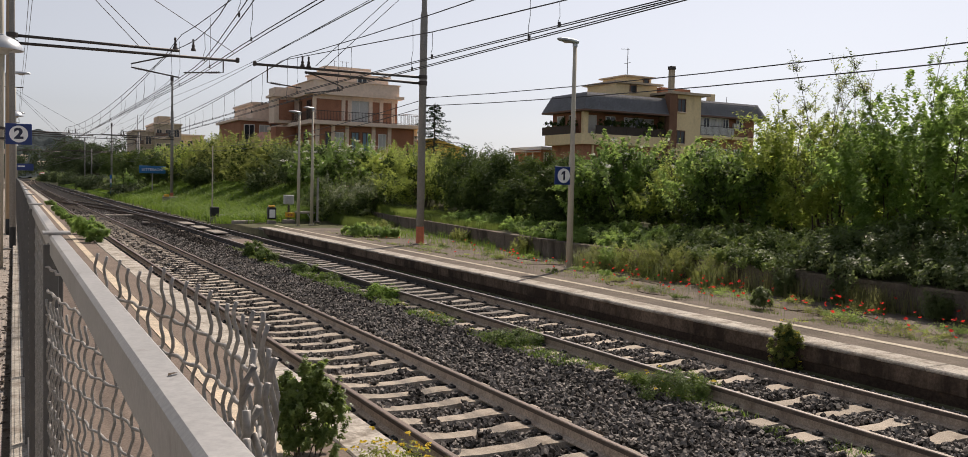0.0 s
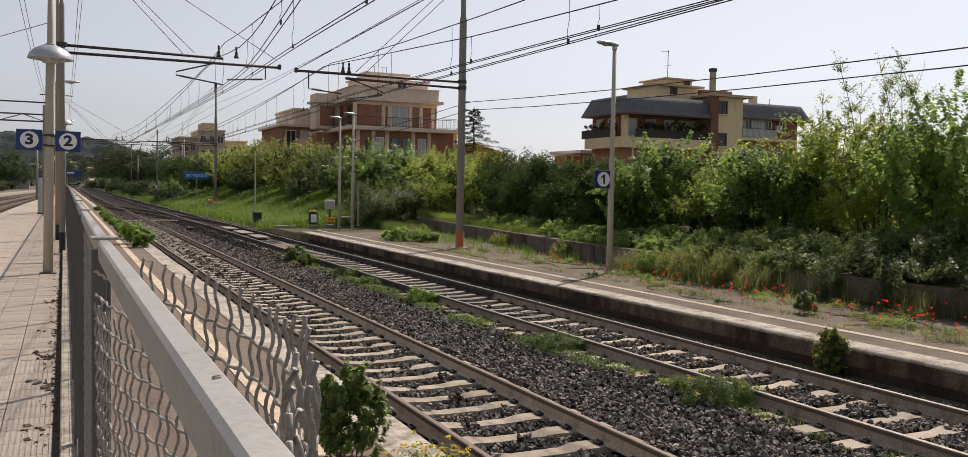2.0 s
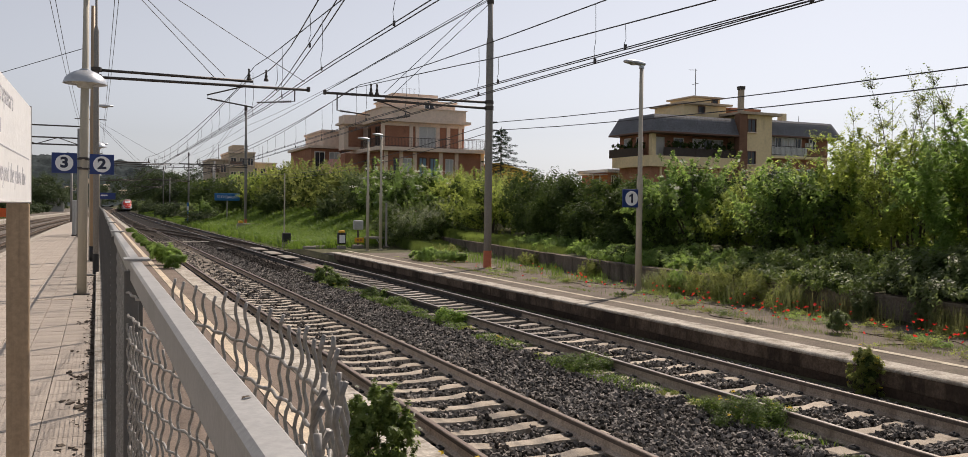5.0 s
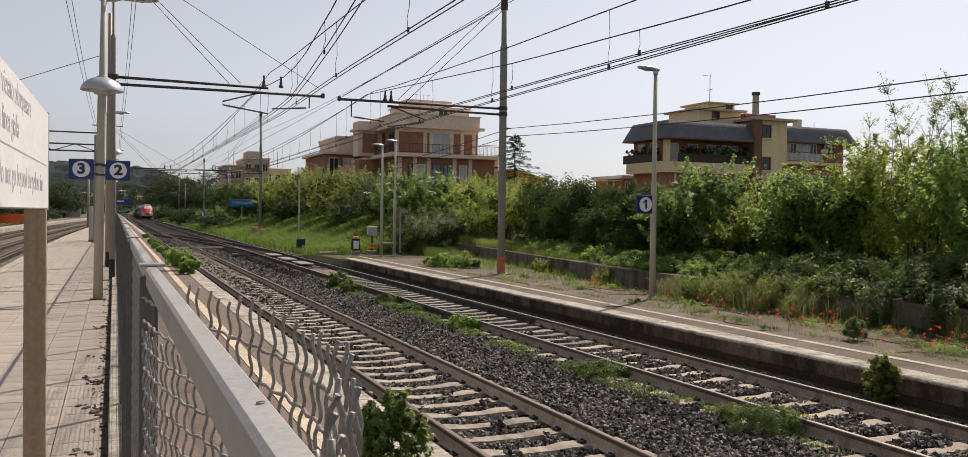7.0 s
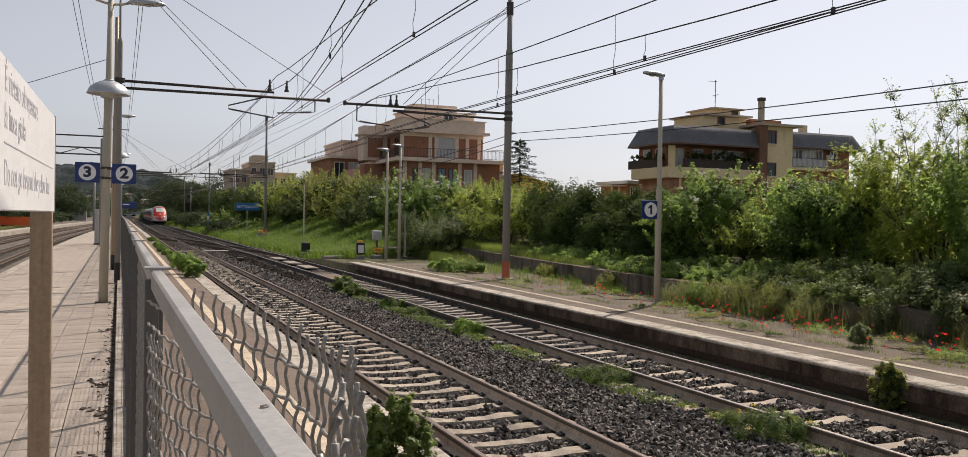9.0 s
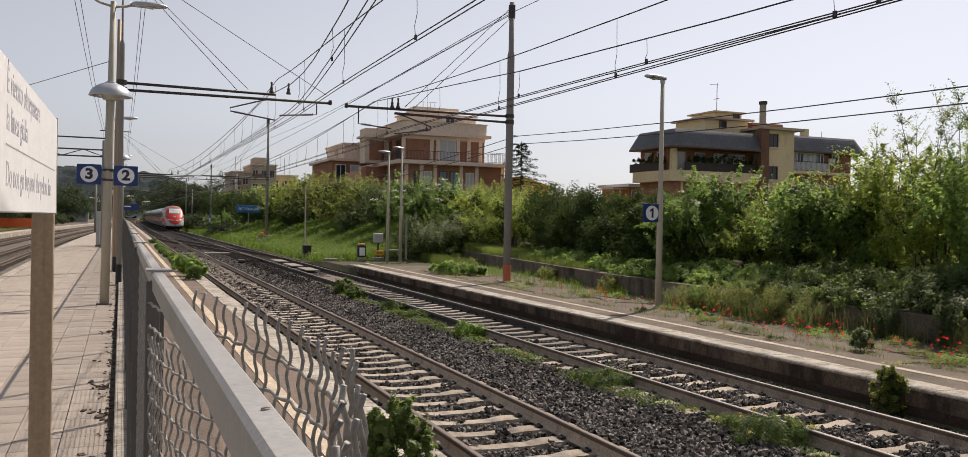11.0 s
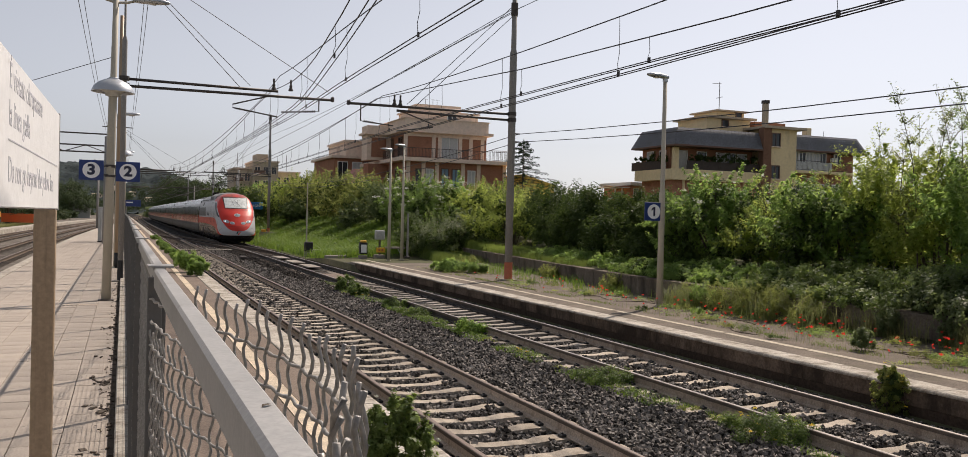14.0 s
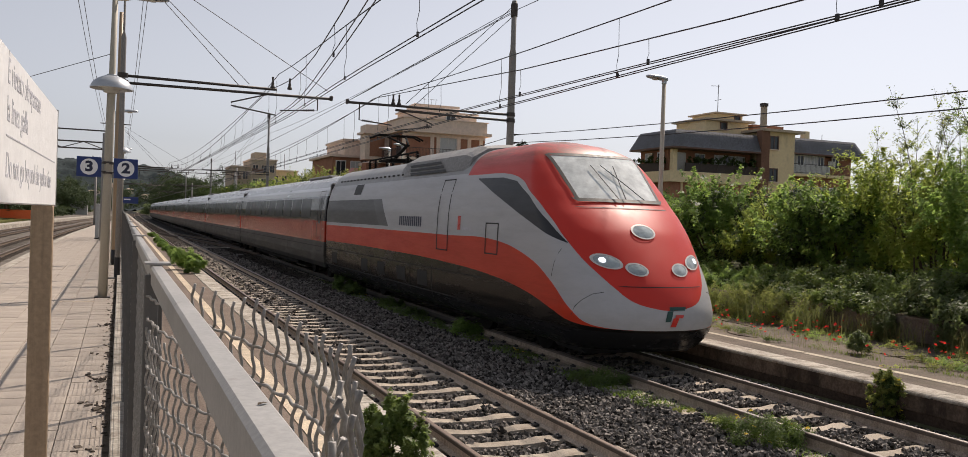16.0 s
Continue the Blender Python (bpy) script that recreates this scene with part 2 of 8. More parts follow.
M["sleeper_dusty"] = surf("grimy_sleeper", (0.34, 0.305, 0.265), (0.22, 0.195, 0.168), 2.6, 60, 0.9, vary=0.3, stain=(0.08, 0.065, 0.053), stain_at=(0.52, 0.70), stain_scale=2.2)
M["leaf_far"] = leaf_material("distant_tree_leaves", (0.022, 0.040, 0.018), (0.066, 0.094, 0.036), (0.11, 0.15, 0.05), 0.7, 0.3, 0.2)
M["rail_tan"] = surf("rust_brown_rail_head", (0.20, 0.142, 0.105), (0.14, 0.098, 0.072), 2.0, 60, 0.45, 0.15, dist=0.001, stretch=(1, 0.3, 1))
M["coach_glass"] = plain("dark_tinted_glass", (0.02, 0.021, 0.024), 0.32, 0.0, 0.2, 1.0, Specular_IOR_Level=0.15)
M["grass_green"] = leaf_material("fresh_grass_blade", (0.075, 0.105, 0.032), (0.19, 0.225, 0.085), (0.30, 0.36, 0.12), 0.55, 0.35)
M["grass_bright"] = leaf_material("bright_low_grass", (0.06, 0.10, 0.02), (0.17, 0.23, 0.055), (0.32, 0.41, 0.09), 0.6, 0.42)
M["grass_dry"] = leaf_material("dry_grass_blade", (0.15, 0.17, 0.06), (0.24, 0.23, 0.10), (0.36, 0.36, 0.14), 0.6)
M["flower_white"] = leaf_material("white_blossom", (0.62, 0.63, 0.52), (0.75, 0.75, 0.66), (0.8, 0.8, 0.65), 0.7)
M["flower_yellow"] = leaf_material("yellow_blossom", (0.70, 0.50, 0.03), (0.8, 0.62, 0.05), (0.8, 0.6, 0.1), 0.7)
M["poppy"] = leaf_material("poppy_petal", (0.66, 0.030, 0.024), (0.82, 0.055, 0.042), (0.9, 0.07, 0.05), 0.6)
M["bed_brown"] = surf("brown_ballast", (0.11, 0.095, 0.08), (0.20, 0.177, 0.153), 1.0, 14, 0.95, dist=0.05, strength=1.0, stain=(0.075, 0.066, 0.056), stain_scale=6.0)
M["turf"] = surf("turf_under_grass", (0.04, 0.062, 0.018), (0.065, 0.09, 0.026), 0.5, 6, 0.95, dist=0.05)
M["bark"] = surf("bark", (0.13, 0.105, 0.08), (0.08, 0.065, 0.05), 3.0, 40, 0.95, dist=0.01)


# ---- mesh building ----
class Mesh:
    """Vertices and faces, gathered by simple strokes."""

    def __init__(self):
        self.v, self.f = [], []

    def add(self, verts, faces):
        n = len(self.v)
        self.v.extend([tuple(p) for p in verts])
        self.f.extend([tuple(i + n for i in f) for f in faces])
        return self

    def box(self, c, size, bevel=0.0, turn=None):
        hx, hy, hz = (s / 2 for s in size)
        m = turn.to_3x3() if turn else None
        place = lambda p: tuple((m @ Vector(p) if m else Vector(p)) + Vector(c))
        if bevel <= 0:
            pts = [(x, y, z) for x in (-hx, hx) for y in (-hy, hy) for z in (-hz, hz)]
            return self.add([place(p) for p in pts], [(0, 1, 3, 2), (4, 6, 7, 5), (0, 4, 5, 1), (2, 3, 7, 6), (0, 2, 6, 4), (1, 5, 7, 3)])
        h, idx, pts, faces = (hx, hy, hz), {}, [], []
        for s in [(a, b, d) for a in (-1, 1) for b in (-1, 1) for d in (-1, 1)]:
            for ax in range(3):
                idx[s, ax] = len(pts)
                pts.append(place([s[k] * (h[k] - (0 if k == ax else bevel)) for k in range(3)]))
        for ax in range(3):
            o = [k for k in range(3) if k != ax]
            for sg in (-1, 1):
                q = []
                for a, b in ((-1, -1), (1, -1), (1, 1), (-1, 1)):
                    s = [0, 0, 0]
                    s[ax], s[o[0]], s[o[1]] = sg, a, b
                    q.append(idx[tuple(s), ax])
                faces.append(q if (sg > 0) ^ (ax == 1) else q[::-1])
            for a in (-1, 1):
                for b in (-1, 1):
                    s0, s1 = [0, 0, 0], [0, 0, 0]
                    s0[ax], s1[ax] = -1, 1
                    s0[o[0]] = s1[o[0]] = a
                    s0[o[1]] = s1[o[1]] = b
                    faces.append((idx[tuple(s0), o[0]], idx[tuple(s1), o[0]], idx[tuple(s1), o[1]], idx[tuple(s0), o[1]]))
        for s in [(a, b, d) for a in (-1, 1) for b in (-1, 1) for d in (-1, 1)]:
            faces.append((idx[s, 0], idx[s, 1], idx[s, 2]))
        return self.add(pts, faces)

    def span(self, lo, hi, bevel=0.0):
        return self.box([(a + b) / 2 for a, b in zip(lo, hi)], [b - a for a, b in zip(lo, hi)], bevel)

    def tube(self, pts, r, n=8, caps=True):
        """A round bar along points; r: one radius or one for each point."""
        pts = [Vector(p) for p in pts]
        rs = r if isinstance(r, (list, tuple)) else [r] * len(pts)
        verts, faces = [], []
        for i, p in enumerate(pts):
            d = (pts[min(i + 1, len(pts) - 1)] - pts[max(i - 1, 0)]).normalized()
            ref = Vector((0, 0, 1)) if abs(d.z) < 0.9 else Vector((1, 0, 0))
            a = d.cross(ref).normalized()
            b = d.cross(a)
            for k in range(n):
                w = 2 * math.pi * k / n
                verts.append(p + (a * math.cos(w) + b * math.sin(w)) * rs[i])
        for i in range(len(pts) - 1):
            for k in range(n):
                k2 = (k + 1) % n
                faces.append((i * n + k, i * n + k2, (i + 1) * n + k2, (i + 1) * n + k))
        if caps:
            faces.append(tuple(range(n))[::-1])
            faces.append(tuple((len(pts) - 1) * n + k for k in range(n)))
        return self.add(verts, faces)

    def lathe(self, base, prof, n=20):
        """Turned about a vertical axis; prof: radius, height."""
        verts, faces = [], []
        for r, z in prof:
            for k in range(n):
                w = 2 * math.pi * k / n
                verts.append((base[0] + r * math.cos(w), base[1] + r * math.sin(w), base[2] + z))
        for i in range(len(prof) - 1):
            for k in range(n):
                k2 = (k + 1) % n
                faces.append((i * n + k, i * n + k2, (i + 1) * n + k2, (i + 1) * n + k))
        return self.add(verts, faces)

    def sweep(self, prof, stations, close=True):
        """A profile of (x, z) set at stations of (origin, along y by default), as one skin."""
        n = len(prof)
        verts = [(o[0] + x, o[1], o[2] + z) for o in stations for x, z in prof]
        faces = []
        for i in range(len(stations) - 1):
            for k in range(n if close else n - 1):
                k2 = (k + 1) % n
                faces.append((i * n + k, (i + 1) * n + k, (i + 1) * n + k2, i * n + k2))
        if close:
            faces.append(tuple(range(n)))
            faces.append(tuple((len(stations) - 1) * n + k for k in range(n))[::-1])
        return self.add(verts, faces)

    def grid(self, xs, ys, fn):
        nx = len(xs)
        verts = [(x, y, fn(x, y)) for y in ys for x in xs]
        faces = [(j * nx + i, j * nx + i + 1, (j + 1) * nx + i + 1, (j + 1) * nx + i) for j in range(len(ys) - 1) for i in range(nx - 1)]
        return self.add(verts, faces)

    def data(self, name, mat=None, smooth=False):
        me = bpy.data.meshes.new(name)
        me.from_pydata(self.v, [], self.f)
        if mat:
            me.materials.append(M[mat])
        if smooth:
            me.polygons.foreach_set("use_smooth", [True] * len(me.polygons))
        me.update()
        return me


def part(name, mesh, mat, parent, label="", smooth=False, kind=""):
    """One mesh object under a thing or a part, in its parent's space."""
    ob = new(name, mesh.data(name, mat, smooth) if isinstance(mesh, Mesh) else mesh)
    ob.parent = parent
    return tagged(ob, label, kind=kind)


def thing(name, label, category, at=(0, 0, 0), group="", kind="", rz=0.0, mesh=None, mat=None, smooth=False):
    """A top-level thing: a mesh, or an Empty at its base."""
    ob = new(name, mesh.data(name, mat, smooth) if mesh else None)
    ob.matrix_world = pose(*at, 0, 0, rz)
    return tagged(ob, label, category, group, kind)


def words(name, text, size, mat, parent, at, turn, align="CENTER", thick=0.002, bold=0.0):
    """Lettering as a mesh."""
    cu = bpy.data.curves.new(name, "FONT")
    cu.offset = bold
    cu.body, cu.size, cu.extrude, cu.align_x, cu.align_y = text, size, thick, align, "CENTER"
    tmp = bpy.data.objects.new(name, cu)
    scene.collection.objects.link(tmp)
    me = bpy.data.meshes.new_from_object(tmp.evaluated_get(bpy.context.evaluated_depsgraph_get()))
    bpy.data.objects.remove(tmp)
    bpy.data.curves.remove(cu)
    me.materials.clear()
    me.materials.append(M[mat])
    ob = new(name, me)
    ob.parent = parent
    ob.matrix_local = Matrix.Translation(at) @ turn
    return ob


def fast_mesh(name, verts, quads, mat):
    """Many small faces at once from arrays."""
    verts, quads = np.asarray(verts, dtype=np.float32), np.asarray(quads, dtype=np.int32)
    me = bpy.data.meshes.new(name)
    k = quads.shape[1]
    me.vertices.add(len(verts))
    me.vertices.foreach_set("co", verts.ravel())
    me.loops.add(quads.size)
    me.loops.foreach_set("vertex_index", quads.ravel())
    me.polygons.add(len(quads))
    me.polygons.foreach_set("loop_start", np.arange(0, quads.size, k, dtype=np.int32))
    me.polygons.foreach_set("use_smooth", np.zeros(len(quads), dtype=bool))
    me.update(calc_edges=True)
    me.materials.append(M[mat])
    return me


# ---- ground, platforms, tracks ----
RAIL_Z = -0.245
TRACK_NEAR, TRACK_FAR, TRACK_LEFT, TRACK_OUTER = 4.09, 8.158, -5.85, -9.4
WALL_LINE = ((-14.0, 13.75), (6.0, 13.85), (20.0, 13.95), (24.0, 14.25), (32.0, 15.35), (42.0, 16.8), (50.0, 18.2), (60.0, 20.0))


def wall_x(y):
    return float(np.interp(y, [p[0] for p in WALL_LINE], [p[1] for p in WALL_LINE]))


def smooth01(t):
    t = min(1.0, max(0.0, t))
    return t * t * (3 - 2 * t)


def bend(y):
    """How far the right-hand tracks curve off to the right at this distance."""
    return 1.8 * (max(0.0, y - 130.0) / 229.0) ** 2


def left_bend(y):
    return 0.00022 * max(0.0, min(y, 160.0) - 45.0) ** 2 + 0.05 * max(0.0, y - 160.0)


def strip(left, right, z0, z1, y0, y1):
    """A long slab whose sides follow two curves."""
    m = Mesh()
    st = [y0 + (160 - y0) * k / 40 for k in range(41)] + [180, 220, 260, 300, 360, y1]
    for y in st:
        m.v += [(left(y), y, z0), (left(y), y, z1), (right(y), y, z1), (right(y), y, z0)]
    m.f = [(j * 4 + k, (j + 1) * 4 + k, (j + 1) * 4 + (k + 1) % 4, j * 4 + (k + 1) % 4) for j in range(len(st) - 1) for k in range(4)]
    n = len(st) - 1
    m.f += [(0, 1, 2, 3), (n * 4 + 3, n * 4 + 2, n * 4 + 1, n * 4)]
    return m


def ground_z(x, y):
    """The lie of the land: flat track bed, banks on the right, low yard on the left."""
    bump = 0.12 * noise.noise((x * 0.15, y * 0.15, 3.0))
    if x < -13:
        return -0.42 + min(0.3, (-13 - x) * 0.05) + bump * 0.3
    if x < 9.75:
        return -0.62
    w = wall_x(y)
    near = -0.12 if x < w + 0.06 else 0.46 + min(1.2, (x - w) * 0.09) + bump
    if y < 39:
        near = -0.4 if x < w + 0.06 else near
    bank = -0.47 + 2.1 * smooth01((x - 10.2) / 8.5) + bump
    return near + (bank - near) * smooth01((y - 44) / 9)


xs = sorted(set([-1500, -500, -200, -100, -60, -40, -30] + list(np.arange(-24, 9.7, 3.0)) + [9.74, 9.76] + list(np.arange(10, 13.6, 0.6))
                + list(np.arange(13.7, 24, 0.35)) + list(np.arange(24, 40, 2.0)) + [45, 60, 80, 120, 200, 400, 1000, 2500]))
ys = sorted(set([-1000, -200, -60, -30, -14] + list(np.arange(-10, 62, 1.2)) + list(np.arange(64, 130, 4.0)) + [140, 160, 180, 220, 260, 320, 400, 520, 700, 1000, 1800, 4000]))
tagged(new("ground", Mesh().grid([float(x) for x in xs], [float(y) for y in ys], ground_z).data("ground", "ground", True)), "dry earth and low scrub around the railway", "ground", kind="structure")


def ballast_z(x, y):
    c = min((abs(x - TRACK_NEAR), abs(x - TRACK_FAR)))
    return -0.425 - 0.05 * smooth01((c - 1.25) / 0.5) - (0.04 if c < 1.0 else 0) + 0.018 * noise.noise((x * 3, y * 3, 0))


bx = [2.68] + [2.7 + 0.16 * i for i in range(44)] + [9.79]
by = [-4 + 0.3 * i for i in range(160)] + [44 + 2.0 * i for i in range(60)] + [170, 220, 300, 420, 600, 900]
tagged(new("track_bed", Mesh().grid(bx, by, ballast_z).data("track_bed", "bed", True)), "crushed stone track bed, near-black to paint shade between stones", "track bed", kind="structure")
lb = Mesh().grid([-14.6, -12.6, -11, -9, -7, -5, -3.4, 2.0], [10 + 5 * i for i in range(60)] + [400, 900], lambda x, y: -0.43 if x < -3 else -0.55)
tagged(new("track_bed", lb.data("track_bed", "bed_brown")), "brownish ballast under the far rails", "track bed", kind="structure")

RAIL_PROFILE = [(-0.07, -0.16), (0.07, -0.16), (0.07, -0.148), (0.012, -0.128), (0.009, -0.05), (-0.009, -0.05), (-0.012, -0.128), (-0.07, -0.148)]
HEAD_PROFILE = [(0.010, -0.054), (0.035, -0.044), (0.036, -0.006), (0.030, 0.0), (-0.030, 0.0), (-0.036, -0.006), (-0.035, -0.044), (-0.010, -0.054)]
TOP_PROFILE = [(-0.026, 0.0), (0.026, 0.0), (0.022, 0.0022), (-0.022, 0.0022)]


def sleeper_mesh():
    m = Mesh()
    rows = ((-1.19, 0.115, 0.135, -0.03), (-1.15, 0.125, 0.145, -0.004), (-0.95, 0.13, 0.155, 0.0), (-0.45, 0.13, 0.155, 0.0), (-0.25, 0.10, 0.125, -0.022),
            (0.25, 0.10, 0.125, -0.022), (0.45, 0.13, 0.155, 0.0), (0.95, 0.13, 0.155, 0.0), (1.15, 0.125, 0.145, -0.004), (1.19, 0.115, 0.135, -0.03))
    verts = [p for x, a, b, z in rows for p in ((x, -b, -0.14), (x, -a, z), (x, a, z), (x, b, -0.14))]
    faces = [(i * 4 + k, (i + 1) * 4 + k, (i + 1) * 4 + k + 1, i * 4 + k + 1) for i in range(len(rows) - 1) for k in range(3)]
    n = len(rows) - 1
    return m.add(verts, faces + [(0, 1, 2, 3), (n * 4 + 3, n * 4 + 2, n * 4 + 1, n * 4)])


SLEEPER = sleeper_mesh().data("sleeper", "sleeper")
DUSTY = sleeper_mesh().data("dusty_sleeper", "sleeper_dusty")
OILY = sleeper_mesh().data("oily_sleeper", "sleeper_oily")


def track(centre, label, y_first, pieces, y_last, y_end=1000.0, head="rail_tan", stained=60.0, side_mat="rail_side", curve=bend, oily=1000.0):
    """Two rails on concrete sleepers; the nearest sleepers are pieces of their own."""
    tr = thing("railway_track", label, "railway track", (centre, 0, RAIL_Z), kind="structure")
    st = [(0, -6 + 4 * i, 0) for i in range(34)] + [(0, 140 + 20 * i, 0) for i in range(24)] + [(0, 700, 0), (0, y_end, 0)]
    for side in (-0.7535, 0.7535):
        rail = part("rail", Mesh().sweep(RAIL_PROFILE, [(side + curve(o[1]), o[1], 0) for o in st if o[1] <= oily or oily > 900]), side_mat, tr)
        if oily < 900:
            part("rail", Mesh().sweep(RAIL_PROFILE, [(side + curve(o[1]), o[1], 0) for o in st if o[1] >= oily]), "rail_black", tr, "rail web black with oil")
        part("rail_head", Mesh().sweep(HEAD_PROFILE, [(side + curve(o[1]), o[1], 0) for o in st]), "rail_head", rail, "dark rusty rail head")
        part("running_surface", Mesh().sweep(TOP_PROFILE, [(side + curve(o[1]), o[1], 0.0008) for o in st]), head, rail, "rail head worn bright by wheels")
    rng = random.Random(int(centre * 10))
    rest, clips = Mesh(), Mesh()
    base = sleeper_mesh()
    y, k = y_first, 0
    while y < y_last:
        dx, dy, rz = rng.uniform(-0.02, 0.02), rng.uniform(-0.012, 0.012), rng.uniform(-0.012, 0.012)
        if k < pieces:
            s = part("sleeper", OILY if y > stained + rng.uniform(-6, 6) else DUSTY if centre > 6 and y > 15 else SLEEPER, None, tr)
            s.matrix_local = Matrix.Translation((dx, y + dy, -0.158)) @ Matrix.Rotation(rz, 4, "Z")
        else:
            rest.add([(x + dx + curve(y), yy + y + dy, z - 0.158) for x, yy, z in base.v], base.f)
        if y < 46:
            for side in (-0.7535, 0.7535):
                for o in (-0.11, 0.11):
                    clips.box((side + o * 0.9, y, -0.142), (0.075, 0.10, 0.034), 0.010)
                    clips.tube([(side + o * 0.95, y, -0.125), (side + o * 0.95, y, -0.108)], 0.016, 6)
        y += 0.595 if y < 90 else 1.19
        k += 1
    if rest.v:
        part("sleepers", rest, "sleeper_oily", tr, "distant concrete sleepers", kind="stuff")
    if clips.v:
        part("rail_clips", clips, "black", tr, "dark rail fastenings", kind="stuff")
    return tr


track(TRACK_NEAR, "rusty rails on pale concrete sleepers in dark ballast", 13.165 - 0.595 * 27, 121, 170)
track(TRACK_FAR, "rails with bright running edge on concrete sleepers beside the weedy platform", 8.03 - 0.595 * 18, 119, 170, head="rail_top", stained=40.0, side_mat="rail_dark", oily=18.0)
track(TRACK_LEFT, "brownish rails beyond the tiled platform", 20.0, 0, 150, 420.0, curve=left_bend, side_mat="rail_rust")
track(TRACK_OUTER, "outer rails beside the works yard", 30.0, 0, 150, 420.0, curve=left_bend, side_mat="rail_rust")

# crossover between the two tracks on the right, far off
cross = thing("crossover", "rails of a turnout joining both tracks", "railway points", (0, 0, RAIL_Z), kind="structure")
for off in (-0.7535, 0.7535):
    st = [(TRACK_NEAR + off + (TRACK_FAR - TRACK_NEAR) * smooth01((104 - y) / 52), y, 0.0) for y in range(50, 108, 2)]
    rail = part("rail", Mesh().sweep(RAIL_PROFILE, st), "rail_rust", cross)
    part("rail_head", Mesh().sweep(HEAD_PROFILE, st), "rail_head", rail, "dark rusty rail head")
for x, y, ln in ((8.27, 41.7, 2.3), (8.25, 45.6, 2.4), (8.28, 50.0, 2.4)):
    part("cover_slab", Mesh().box((x, y, -0.075), (0.62, ln, 0.06), 0.012), "concrete", cross, "whitish cover slab between the rails")
for y in (45.5, 53.0, 58.2):
    part("check_rail", Mesh().box((TRACK_FAR - 0.66, y, -0.03), (0.05, 5.5, 0.11), 0.01), "rail_black", cross, "dark check rail")
part("cover_plate", Mesh().box((8.05, 35.2, -0.10), (0.9, 2.6, 0.03), 0.006), "brown_pave", cross, "brown rusty cover plate between the rails")
part("cover_board", Mesh().box((6.1, 62, -0.13), (1.7, 0.7, 0.05), 0.01), "edge_white", cross, "pale cable cover board")
part("point_motor", Mesh().box((6.25, 50.3, -0.10), (0.35, 0.8, 0.16), 0.03).box((6.9, 50.3, -0.13), (1.2, 0.06, 0.05)), "iron", cross, "dark point machine")

# loose stones on the bed
rng = np.random.default_rng(5)


def strewn(x, y):
    """Where loose stones lie on the near track's sleepers."""
    return (abs(x - TRACK_NEAR) < 0.62) & (np.sin(x * 8.3 + y * 3.1) + np.sin(y * 6.9 - x * 4.7) > 1.68)


def stones(n, x0, x1, y0, y1, size, keep):
    x = rng.uniform(x0, x1, n * 2)
    u = rng.uniform(0, 1, n * 2)
    y = y0 + (y1 - y0) * u ** 1.6
    ok = keep(x, y)
    x, y = x[ok][:n], y[ok][:n]
    n = len(x)
    s = rng.uniform(0.55, 1.15, n) * size
    base = np.array([(a, b, c) for a in (-1, 1) for b in (-1, 1) for c in (-1, 1)], float)
    v = base[None] * rng.uniform(0.45, 1.0, (n, 8, 3)) * s[:, None, None] * np.array([1, 0.8, 0.62])
    q = rng.normal(size=(n, 4))
    q /= np.linalg.norm(q, axis=1)[:, None]
    w, a, b, c = q.T
    r = np.stack([1 - 2 * (b * b + c * c), 2 * (a * b - c * w), 2 * (a * c + b * w), 2 * (a * b + c * w), 1 - 2 * (a * a + c * c), 2 * (b * c - a * w),
                  2 * (a * c - b * w), 2 * (b * c + a * w), 1 - 2 * (a * a + b * b)], 1).reshape(n, 3, 3)
    v = np.einsum("nij,nkj->nki", r, v)
    cdist = np.minimum(abs(x - TRACK_NEAR), abs(x - TRACK_FAR))
    z = -0.425 - 0.05 * np.clip((cdist - 1.25) / 0.5, 0, 1) + rng.uniform(-0.012, 0.036, n) - 0.035 * (cdist < 1.0) + 0.035 * ((abs(x - TRACK_FAR) < 0.64) & (y < 14)) - 0.03 * ((abs(x - TRACK_FAR) < 0.64) & (y > 17)) + 0.05 * strewn(x, y)
    v += np.stack([x, y, z], 1)[:, None]
    f = np.array([(0, 1, 3, 2), (4, 6, 7, 5), (0, 4, 5, 1), (2, 3, 7, 6), (0, 2, 6, 4), (1, 5, 7, 3)])
    return v.reshape(-1, 3), (f[None] + 8 * np.arange(n)[:, None, None]).reshape(-1, 4)


def off_sleeper(x, y):
    near = abs(((y - 13.165) / 0.595 + 0.5) % 1 - 0.5) * 0.595
    far = abs(((y - 8.03) / 0.595 + 0.5) % 1 - 0.5) * 0.595
    on = ((abs(x - TRACK_NEAR) < 1.2) & (near < 0.15)) | ((abs(x - TRACK_FAR) < 1.22) & (far < 0.165))
    rail = np.minimum(abs(abs(x - TRACK_NEAR) - 0.7535), abs(abs(x - TRACK_FAR) - 0.7535)) < 0.09
    buried = (abs(x - TRACK_FAR) < 0.64) & (np.sin(x * 7.1 + y * 2.3) + np.sin(y * 5.7 - x * 3.9) > np.where(y < 17, 0.75, 1.1))
    buried |= strewn(x, y)
    return ~((on & ~buried) | rail)


